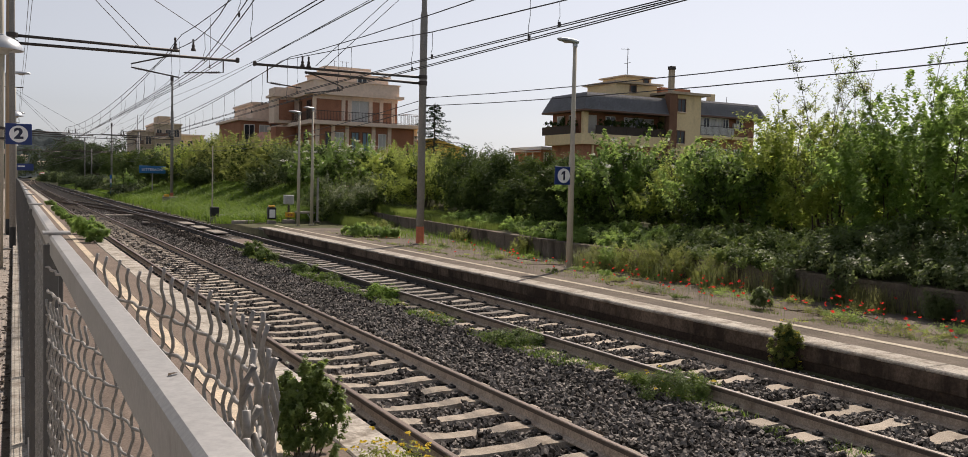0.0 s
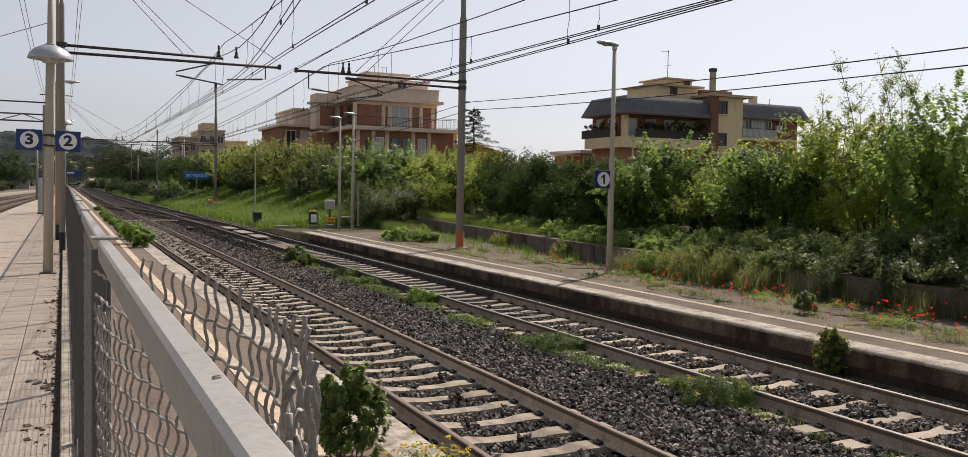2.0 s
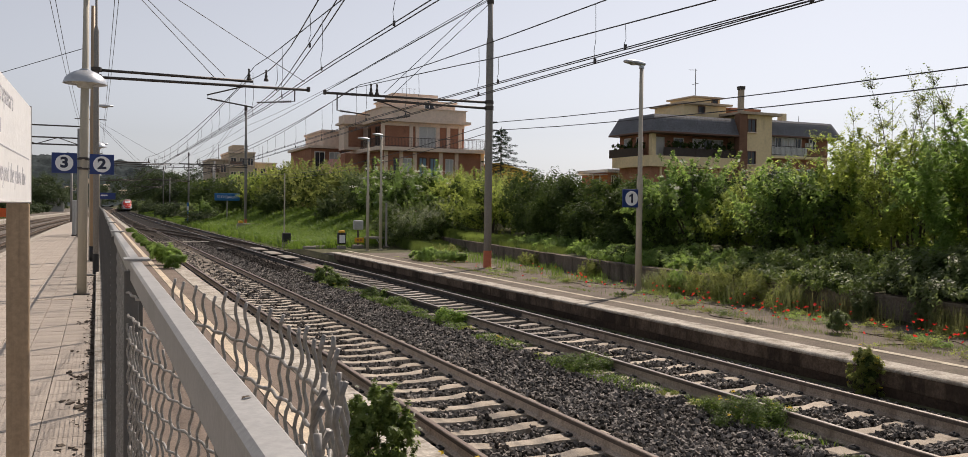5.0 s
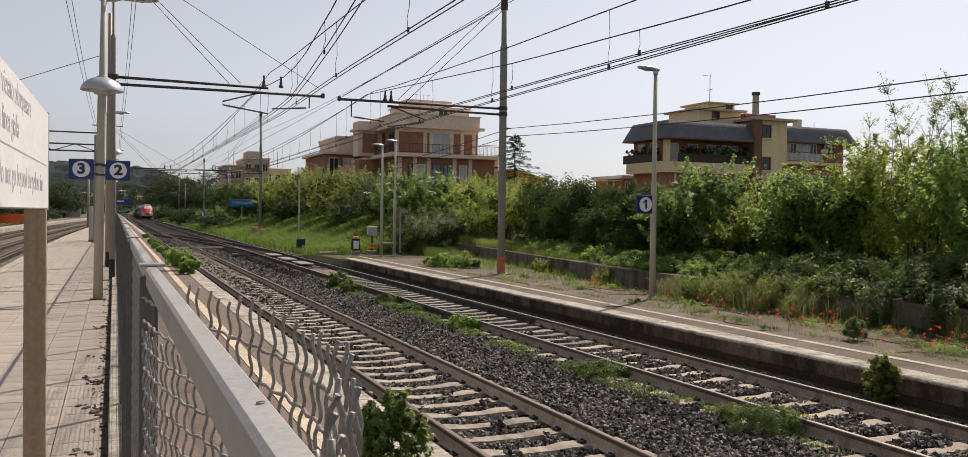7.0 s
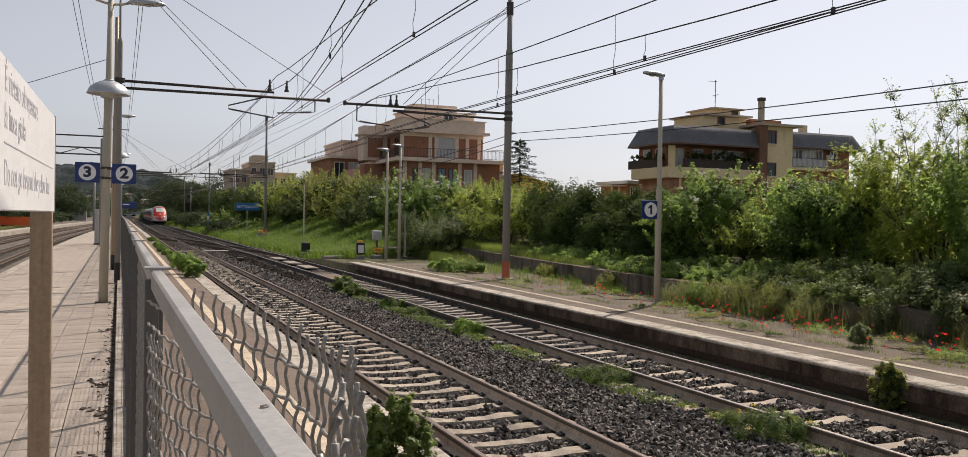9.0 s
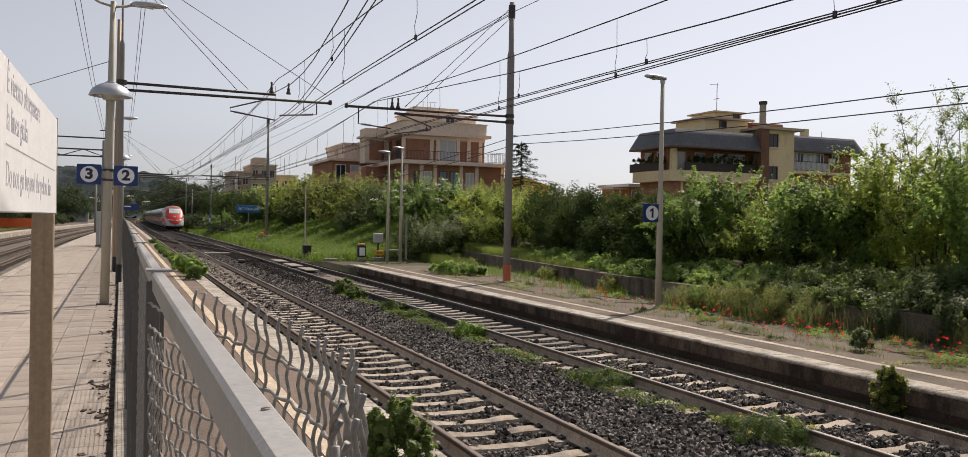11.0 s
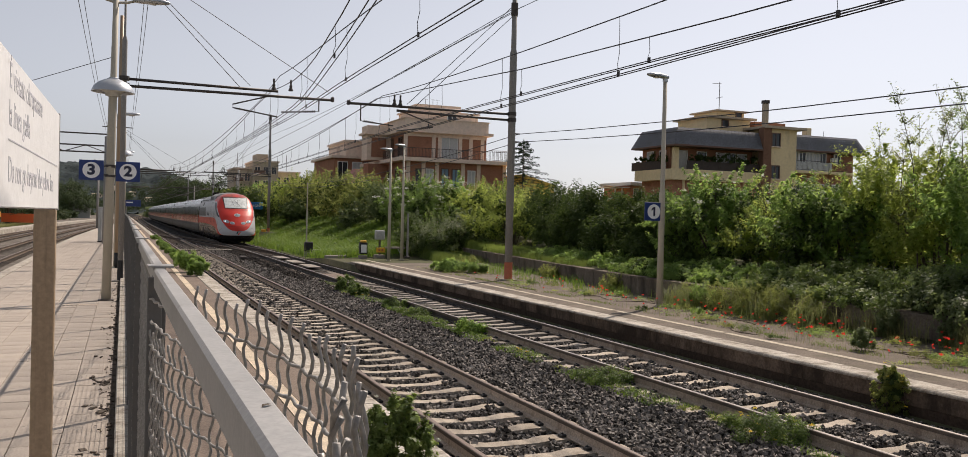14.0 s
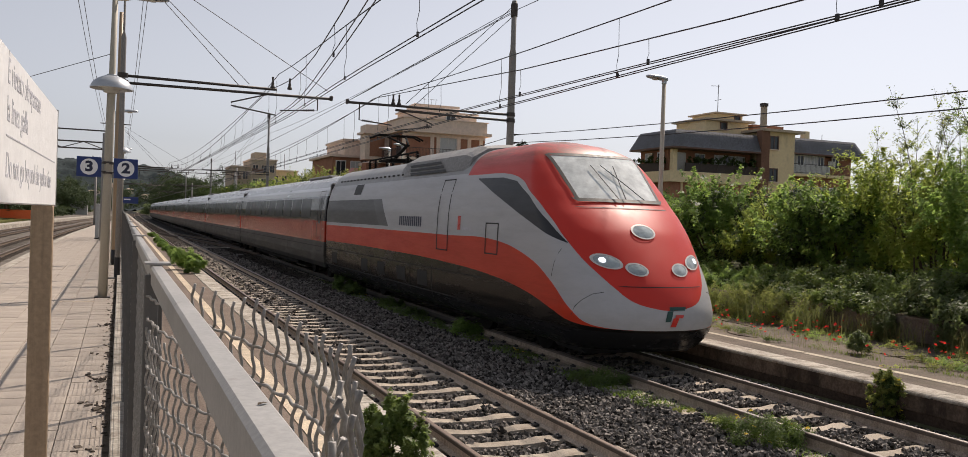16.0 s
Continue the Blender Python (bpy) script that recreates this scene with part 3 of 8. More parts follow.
sv, sf = stones(62000, 2.75, 9.7, 3.5, 34, 0.034, off_sleeper)
sv2, sf2 = stones(14000, 2.75, 9.7, 24, 75, 0.05, lambda x, y: off_sleeper(x, y) & ~((y > 34) & (x > 6.4)))
sv3, sf3 = stones(9000, 2.75, 9.7, -4, 3.6, 0.036, off_sleeper)
ov, of = stones(9000, 6.4, 9.75, 29, 75, 0.046, off_sleeper)
tagged(new("oily_stones", fast_mesh("oily_stones", ov, of, "stone_oily")), "oil-blackened crushed stone round the points", "ballast", kind="stuff")
tagged(new("ballast_stones", fast_mesh("ballast_stones", np.vstack([sv, sv2, sv3]), np.vstack([sf, sf2 + len(sv), sf3 + len(sv) + len(sv2)]), "stone")), "dark grey angular crushed stone between the rails", "ballast", kind="stuff")

# platform 2: lower paved strip between fence and track, tiles beyond the fence
p2 = thing("platform_two", "low station platform with pale tiles and paved edge strip", "platform", kind="structure")
part("slab", strip(lambda y: -3.3 + min(3.0, left_bend(y)), lambda y: 2.28, -0.9, -0.021, -12, 420), "old_concrete", p2, "concrete platform body")
part("paving", Mesh().grid([0.16, 0.8, 1.3, 1.68], [-12 + 2 * i for i in range(60)] + [200, 420], lambda x, y: -0.004 + 0.006 * noise.noise((x, y, 0))), "brown_pave", p2, "brownish worn paving")
part("paving", Mesh().grid([1.87, 2.1, 2.27], [-12 + 2 * i for i in range(60)] + [200, 420], lambda x, y: -0.004 + 0.006 * noise.noise((x, y, 0))), "brown_pave", p2, "brownish worn paving")
part("yellow_line", Mesh().span((1.69, -12, -0.03), (1.86, 420, 0.001)), "line_yellow", p2, "faded yellow safety line")
erng = random.Random(3)
y = -4.0
while y < 62:
    ln = 2.0 + erng.uniform(-0.3, 0.3)
    part("edge_stone", Mesh().box((2.48 + erng.uniform(-0.01, 0.01), y + ln / 2, -0.055 + erng.uniform(-0.004, 0.006)), (0.42, ln - 0.012, 0.13), 0.012), "edge_white", p2)
    y += ln
part("edge_course", Mesh().span((2.28, 62, -0.12), (2.68, 420, 0.008)), "edge_white", p2, "white platform edge")
part("edge_wall", Mesh().span((2.285, -12, -0.9), (2.66, 420, -0.125)), "old_concrete", p2, "stained platform edge wall")
part("edge_course", strip(lambda y: -3.62 + min(3.0, left_bend(y)), lambda y: -3.3 + min(3.0, left_bend(y)), -0.12, 0.006, -12, 420), "edge_white", p2, "white edge along the far track")
part("edge_wall", strip(lambda y: -3.6 + min(3.0, left_bend(y)), lambda y: -3.32 + min(3.0, left_bend(y)), -0.9, -0.125, -12, 420), "old_concrete", p2)
part("gutter", Mesh().span((-0.085, -6, -0.02), (-0.03, 90, 0.004)), "bark", p2, "dark gap full of dirt beside the kerb")
part("kerb", Mesh().span((-0.03, -6, -0.02), (0.13, 90, 0.10), 0.012), "edge_white", p2, "cracked white kerb under the fence")

# platform 1: low weedy platform on the far side
p1 = thing("platform_one", "disused low platform with cracked asphalt and white edge", "platform", kind="structure")
py = [-12 + 1.0 * i for i in range(52)]
m = Mesh()
for i, y in enumerate(py):
    w = wall_x(y) + 0.04
    m.v += [(10.25 + (w - 10.25) * k / 8, y, 0.012 * noise.noise((k * 0.7, y * 0.6, 2)) * min(1.0, max(0.0, k - 1.6)) - 0.004) for k in range(9)]
m.f = [(j * 9 + k, j * 9 + k + 1, (j + 1) * 9 + k + 1, (j + 1) * 9 + k) for j in range(len(py) - 1) for k in range(8)]
part("paving", m, "asphalt", p1, "cracked grey-brown asphalt", smooth=True)
y = -6.0
while y < 38.4:
    ln = 1.5 + erng.uniform(-0.4, 0.6)
    part("edge_stone", Mesh().box((10.01 + erng.uniform(-0.01, 0.01), y + ln / 2, -0.024 + erng.uniform(-0.006, 0.006)), (0.48, ln - 0.006, 0.052), 0.016), "edge_white", p1)
    y += ln
part("edge_wall", Mesh().span((9.80, -12, -0.9), (10.26, 39.0, -0.265)), "old_concrete", p1, "dark stained concrete edge wall")
y = -6.0
while y < 38.4:
    ln = 2.6 + erng.uniform(-0.8, 1.2)
    part("edge_beam", Mesh().box((10.03 + erng.uniform(-0.012, 0.012), min(39.0, y + ln) / 2 + y / 2, -0.155), (0.49, min(39.0, y + ln) - y - 0.008, 0.222), 0.012), "beam_concrete", p1)
    y += ln
part("ramp", Mesh().add([(9.8, 39, -0.9), (10.26, 39, -0.9), (10.26, 46, -0.9), (9.8, 46, -0.9), (9.8, 39, 0.0), (10.26, 39, 0.0), (10.26, 46, -0.36), (9.8, 46, -0.36)],
     [(0, 1, 2, 3), (4, 7, 6, 5), (0, 3, 7, 4), (1, 5, 6, 2), (0, 4, 5, 1), (3, 2, 6, 7)]), "concrete", p1, "sloping concrete platform end")
lrng = random.Random(9)
y = -4.0
while y < 38:
    ln = lrng.uniform(2.2, 6.0)
    part("painted_line", Mesh().grid([10.80, 10.87, 10.95], [y + k * (ln - 0.06) / 6 for k in range(7)], lambda x, yy: 0.0015 + 0.001 * noise.noise((x * 9, yy, 4))), "line_cream", p1, "worn cream safety line")
    y += ln
# cracks in the asphalt
cr = Mesh()
for k in range(26):
    x, y, a = lrng.uniform(11.1, 13.3), lrng.uniform(5, 34), lrng.uniform(-0.5, 0.5) + (math.pi / 2 if k % 3 else 0)
    pts = []
    for s in range(9):
        pts.append((x, y, 0.010))
        a += lrng.uniform(-0.5, 0.5)
        x, y = min(13.6, max(11.05, x + 0.22 * math.cos(a))), y + 0.22 * math.sin(a)
    cr.tube(pts, [0.003] + [0.007] * 7 + [0.002], 4)
part("cracks", cr, "old_concrete", p1, "dark cracks in the paving", kind="stuff")

fk = strip(lambda y: -12.6 + left_bend(y), lambda y: -11.2 + left_bend(y), -0.5, 0.0, 40, 330)
tagged(new("far_kerb", fk.data("far_kerb", "edge_white")), "low whitish platform kerb beyond the outer track", "kerb", kind="structure")

turf = Mesh().grid([10.6 + 0.7 * i for i in range(14)], [46 + 2.0 * i for i in range(44)], lambda x, y: ground_z(x, y) + 0.03)
tagged(new("bank_turf", turf.data("bank_turf", "turf", True)), "green turf of the railway bank", "turf", kind="structure")

# retaining wall behind platform 1
w = Mesh()
for i in range(61):
    y = -12 + i
    x = wall_x(y)
    h = 0.52 + 0.012 * noise.noise((0, y * 0.8, 0))
    w.v += [(x, y, -0.3), (x - 0.02, y, h - 0.07), (x - 0.045, y, h - 0.065), (x - 0.045, y, h), (x + 0.26, y, h + 0.003), (x + 0.26, y, -0.3)]
w.f = [(j * 6 + k, (j + 1) * 6 + k, (j + 1) * 6 + k + 1, j * 6 + k + 1) for j in range(60) for k in range(5)]
tagged(new("retaining_wall", w.data("retaining_wall", "wall_concrete")), "low dark stained concrete retaining wall with coping", "wall", kind="structure")


# ---- the wire fence in front of the camera ----
TOP = 1.948
POST_STEP, POST_FIRST = 2.45, 2.40


def crimped(m, p, q, amp, period, r, side, n=4, per=5):
    """A wavy wire from p to q that swings along side."""
    p, q, side = Vector(p), Vector(q), Vector(side)
    ln = (q - p).length
    steps = max(2, int(ln / period * per))
    m.tube([p + (q - p) * (i / steps) + side * amp * math.sin(2 * math.pi * i / steps * ln / period) for i in range(steps + 1)], r, n)


def fence_panel(y0, y1, detail, skew=0.0, torn=False):
    f = thing("fence_panel", "galvanised steel fence panel with crimped wire mesh" + (" torn and bulging outwards" if torn else ""), "fence",
              (0.089 if torn else 0.086 + 0.0025 * min(20.0, y1 - 2.4), y1, 0.098), "station fence", rz=skew)
    ln = y1 - y0
    part("top_rail", Mesh().box((0, -ln / 2, TOP - 0.108 - 0.024), (0.0295, ln - 0.02, 0.048), 0.0045), "galv", f, "square galvanised top rail")
    for yy, w in ((-0.022, 0.034), (-0.085, 0.012)):
        part("post", Mesh().box((0.0 if w > 0.02 else -0.012, yy, (TOP - 0.108) / 2 - 0.01), (0.034, w, TOP - 0.128), 0.002), "galv_dark", f, "dark weathered steel post")
    part("cap", Mesh().box((0.003, -0.015, TOP - 0.108 + 0.004), (0.062, 0.075, 0.006), 0.001), "galv", f, "flat post cap plate")
    part("bottom_rail", Mesh().box((0, -ln / 2, 0.04), (0.03, ln - 0.02, 0.03), 0.003), "galv_dark", f)
    rows, cols = Mesh(), Mesh()
    frng = random.Random(int(y0 * 10))
    if torn:
        return f
    if detail:
        k = 0
        yy = -0.06
        while yy > -ln + 0.05:
            crimped(cols, (0.0, yy, 0.05), (0.0, yy, TOP - 0.16), 0.0027, 0.058, 0.0027, (0.8, 0.6, 0))
            yy -= 0.047
            k += 1
        z, k = 0.1, 0
        while z < TOP - 0.17:
            crimped(rows, (0.004, -0.05, z), (0.004, -ln + 0.05, z), 0.0016 * (1 if k % 2 else -1), 0.094, 0.0027, (0.5, 0, 0.8))
            z += 0.058
            k += 1
    else:
        yy = -0.06
        while yy > -ln + 0.05:
            cols.tube([(0, yy, 0.05), (0, yy, TOP - 0.16)], 0.003, 4)
            yy -= 0.06
        z = 0.1
        while z < TOP - 0.17:
            rows.tube([(0.004, -0.05, z), (0.004, -ln + 0.05, z)], 0.003, 4)
            z += 0.065
    part("mesh_infill", cols, "wire_steel", f, "wavy vertical mesh wires", smooth=True, kind="stuff")
    part("mesh_infill", rows, "wire_steel", f, "wavy horizontal mesh wires", smooth=True, kind="stuff")
    return f


fence_panel(-0.05, POST_FIRST, True, skew=0.27, torn=True)
for i in range(12):
    fence_panel(POST_FIRST + i * POST_STEP, POST_FIRST + (i + 1) * POST_STEP, i < 3)
for i in range(12, 34):
    y0 = POST_FIRST + i * POST_STEP
    fence_panel(y0, y0 + POST_STEP, False)

# the torn part of the mesh stands out on the track side with its wire ends free
torn = thing("loose_mesh", "torn crimped wire mesh with free wavy ends beside the top rail", "wire mesh", (0, 0, 0))
TEAR = ((0.50, 0.115), (0.62, 0.150), (0.72, 0.190), (0.82, 0.218), (0.95, 0.238), (1.08, 0.248), (1.2, 0.250), (1.32, 0.242), (1.42, 0.226), (1.55, 0.202), (1.68, 0.175), (1.8, 0.14), (1.95, 0.112), (2.1, 0.088), (2.33, 0.066))


def tear_x(y, z):
    out = float(np.interp(y, [p[0] for p in TEAR], [p[1] for p in TEAR])) - 0.09
    return 0.09 + out * (0.72 + 0.28 * smooth01((z - 1.3) / 0.6))


trng = random.Random(11)
y, k = 0.53, 0
while y < 2.31:
    top = (1.925 if y < 1.87 else 1.80) + trng.uniform(-0.012, 0.012) - (0.03 if y < 0.65 else 0)
    wire = Mesh()
    pts, steps = [], 96
    for i in range(steps + 1):
        z = 0.75 + (top - 0.75) * i / steps
        s = math.sin(2 * math.pi * z / 0.06 + 0.35 * math.sin(k))
        pts.append((tear_x(y, z) + 0.0027 * s, y - 0.0024 * s, z))
    wire.tube(pts, 0.0029, 5)
    part("loose_wire", wire, "wire_steel", torn, smooth=True)
    y += (0.047 if k % 2 else 0.06) + trng.uniform(-0.004, 0.004)
    k += 1
z, k = 0.791, 0
while z < 1.89:
    wire = Mesh()
    pts = []
    for i in range(161):
        y = 0.56 + 1.80 * i / 160
        s = math.sin(2 * math.pi * y / 0.09 + (math.pi if k % 2 else 0))
        pts.append((tear_x(y, z) + 0.0018 * s, y, z + 0.0012 * s + 0.005 * math.sin(y * 3 + k)))
    wire.tube(pts, [0.0029 + 0.0011 * (i % 7 == 0) for i in range(161)], 5)
    part("cross_wire", wire, "wire_steel", torn, smooth=True)
    z += 0.0535
    k += 1

# bent free ends where the sheet was torn off
for k, (y, x, top, lx, ly) in enumerate(((0.72, 0.150, 1.932, 0.020, -0.02), (0.69, 0.145, 1.918, 0.024, 0.01), (0.66, 0.140, 1.916, 0.016, -0.03), (0.62, 0.128, 1.918, 0.018, 0.0), (0.60, 0.122, 1.912, 0.012, 0.02), (0.78, 0.172, 1.93, 0.024, 0.0))):
    pts = []
    for i in range(61):
        u = i / 60
        z = 0.9 + (top - 0.9) * u
        s = math.sin(2 * math.pi * z / 0.062 + k)
        pts.append((x + lx * max(0, u - 0.6) * 2 + 0.004 * s, y + ly * max(0, u - 0.6) * 2 - 0.004 * s, z))
    part("bent_wire", Mesh().tube(pts, 0.0032, 6), "wire_steel", torn, smooth=True)


# ---- lamps, masts, signs ----
UPRIGHT = Matrix.Rotation(radians(90), 4, "X")


def number_sign(at, digit, label):
    s = thing("platform_sign", label, "sign", at, "platform numbers")
    part("panel", Mesh().box((0, 0, 0), (0.52, 0.03, 0.46), 0.006), "blue", s)
    disc = Mesh().tube([(0, -0.0155, 0.0), (0, -0.019, 0.0)], 0.185, 40)
    part("disc", disc, "white", s, "white disc")
    if digit == "1":  # stem with a flag
        outline = [(-0.016, -0.115), (0.040, -0.115), (0.040, 0.12), (-0.004, 0.12), (-0.072, 0.065), (-0.072, 0.02), (-0.016, 0.055)]
        part("numeral", Mesh().add([(x, -0.0212, z) for x, z in outline] + [(x, -0.0192, z) for x, z in outline],
             [(0, 1, 2, 3, 6), (3, 4, 5, 6), (7, 13, 10, 9, 8), (10, 13, 12, 11)] + [(i, i + 7, (i + 1) % 7 + 7, (i + 1) % 7) for i in range(7)]), "navy_ink", s)
    else:
        words("numeral", digit, 0.29, "navy_ink", s, (0, -0.0205, 0.0), UPRIGHT, thick=0.001, bold=0.012).data.transform(Matrix.Diagonal((1.25, 1.1, 1, 1)))
    for dz in (-0.1, 0.1):
        part("bracket", Mesh().box((0.3 if digit != "2" else -0.3, 0.02, dz), (0.12, 0.03, 0.03)), "iron", s)
    return s


def lamp_head(parent, at, way, big=1.0):
    """A street lamp's flat oval head that points along way."""
    n = 14
    h = Mesh()
    secs = ((0.0, 0.05, 0.05), (0.1, 0.09, 0.07), (0.3, 0.13, 0.075), (0.5, 0.12, 0.06), (0.62, 0.07, 0.035), (0.66, 0.01, 0.01))
    w = Vector(way).normalized()
    side = Vector((-w.y, w.x, 0))
    verts, faces = [], []
    for d, hw, hh in secs:
        for k in range(n):
            a = 2 * math.pi * k / n
            verts.append(Vector(at) + w * d * big + side * hw * big * math.cos(a) + Vector((0, 0, max(-0.03, hh * math.sin(a)) * big + 0.05 * d)))
    for i in range(len(secs) - 1):
        for k in range(n):
            faces.append((i * n + k, i * n + (k + 1) % n, (i + 1) * n + (k + 1) % n, (i + 1) * n + k))
    faces.append(tuple(range(n)))
    head = part("head", h.add(verts, faces), "dome", parent, "grey oval lamp head", smooth=True)
    g = Mesh().lathe(tuple(Vector(at) + w * 0.36 * big + Vector((0, 0, -0.032 * big + 0.012))), ((0.0, -0.03), (0.06, -0.024), (0.1, 0.0)), 16)
    part("glass", g, "glass_lamp", head, smooth=True)


def platform_lamp(at, height, label, way=(-1, -0.1, 0)):
    l = thing("platform_lamp", label, "street lamp", at, "platform lamps")
    part("pole", Mesh().tube([(0, 0, 0), (0, 0, height * 0.5), (0, 0, height * 0.52), (0, 0, height)], [0.085, 0.075, 0.06, 0.05], 16), "pole_beige", l, "beige painted pole", smooth=True)
    part("collar", Mesh().tube([(0, 0, 0), (0, 0, 0.05)], 0.12, 16), "pole_beige", l)
    part("joint", Mesh().tube([(0, 0, height - 0.05), (0, 0, height + 0.06)], 0.065, 12), "dome", l)
    lamp_head(l, (0.08, 0, height + 0.06), way)
    return l


platform_lamp((12.59, 18.82, 0.0), 5.72, "beige platform lamp with grey oval head on cracked asphalt")
platform_lamp((12.6, 43.3, -0.15), 5.62, "beige platform lamp among weeds at the platform end")
platform_lamp((13.35, 43.5, -0.1), 5.82, "beige platform lamp beside the cable box", (-0.9, -0.3, 0))
platform_lamp((-0.2, 34.85, 0.0), 5.55, "beige platform lamp with dark foot on the tiles", (1, 0, 0))
platform_lamp((-0.15, 57.0, 0.0), 5.55, "beige platform lamp far along the tiles", (1, 0, 0))
number_sign((12.33, 18.80, 2.39), "1", "blue square sign with a white disc reading 1")


def dome_lamp(at, label, dome_z=4.82, twin=True):
    l = thing("dome_lamp", label, "street lamp", at, "dome lamps")
    part("pole", Mesh().tube([(0, 0, 0), (0, 0, dome_z + 0.25), (0, 0, dome_z + 0.3), (0, 0, 7.02)], [0.105, 0.092, 0.072, 0.062], 18), "pole_beige", l, "beige steel pole", smooth=True)
    part("base_plate", Mesh().box((0, 0, 0.01), (0.34, 0.34, 0.02), 0.004), "iron", l)
    dome = Mesh().lathe((0, 0, dome_z), ((0.47, 0.0), (0.465, 0.03), (0.42, 0.13), (0.33, 0.22), (0.2, 0.285), (0.11, 0.31), (0.10, 0.34), (0.09, 0.34), (0.2, 0.27), (0.4, 0.12), (0.44, 0.0), (0.47, 0.0)), 36)
    shade = part("shade", dome, "dome", l, "grey metal dome shade", smooth=True)
    part("lamp_body", Mesh().lathe((0, 0, dome_z - 0.1), ((0.1, 0.0), (0.17, 0.02), (0.17, 0.08), (0.3, 0.14)), 20), "glass_lamp", shade, smooth=True)
    if twin:
        arm = Mesh().tube([(-0.55, 0, 7.12), (-0.3, 0, 6.97), (0, 0, 6.9), (0.25, 0, 6.93), (0.45, 0, 7.0)], 0.03, 8)
        part("arm", arm, "pole_beige", l, "curved double arm", smooth=True)
        lamp_head(l, (0.36, 0, 7.0), (1, 0, 0), 1.25)
        lamp_head(l, (-0.42, 0, 7.08), (-1, 0, 0), 1.1)
    return l


dome_lamp((-0.32, 22.16, 0.0), "beige lamp pole with grey dome shade on tiled platform").matrix_world = pose(-0.32, 22.16, 0.0, 0, 0.75, 0)
dome_lamp((0.05, 56.5, 0.0), "beige lamp pole with grey dome shade farther along", 5.4, False)
dome_lamp((-0.1, 90.0, 0.0), "beige lamp pole with grey dome shade far along", 4.75, False)
number_sign((0.10, 22.06, 2.99), "2", "blue square sign with a white disc reading 2")
number_sign((-0.68, 22.06, 3.0), "3", "blue square sign with a white disc reading 3")
for z in (2.86, 3.1):
    part("strap", Mesh().tube([(0, 0, z), (0, 0, z + 0.04)], 0.12, 14), "iron", bpy.data.objects["dome_lamp"], "sign strap")


def hanging_sign(at, label):
    s = thing("direction_sign", label, "sign", at)
    part("panel", Mesh().box((0, 0, 0), (0.95, 0.06, 0.42), 0.01), "blue", s)
    part("bar", Mesh().box((-0.2, -0.032, 0.05), (0.4, 0.004, 0.08)), "white", s, "unreadable white lettering")
    part("post", Mesh().box((-0.4, 0, -1.45), (0.06, 0.06, 2.5)), "pole_conc", s)


hanging_sign((0.62, 62.0, 2.6), "dark blue platform sign on a post")


def insulator(m, p, q, r=0.05, n=5):
    p, q = Vector(p), Vector(q)
    for i in range(n):
        a, b = p + (q - p) * (i / n), p + (q - p) * ((i + 0.45) / n)
        m.tube([a, b], [r, r * 0.35], 10)
    m.tube([p, q], r * 0.35, 6)


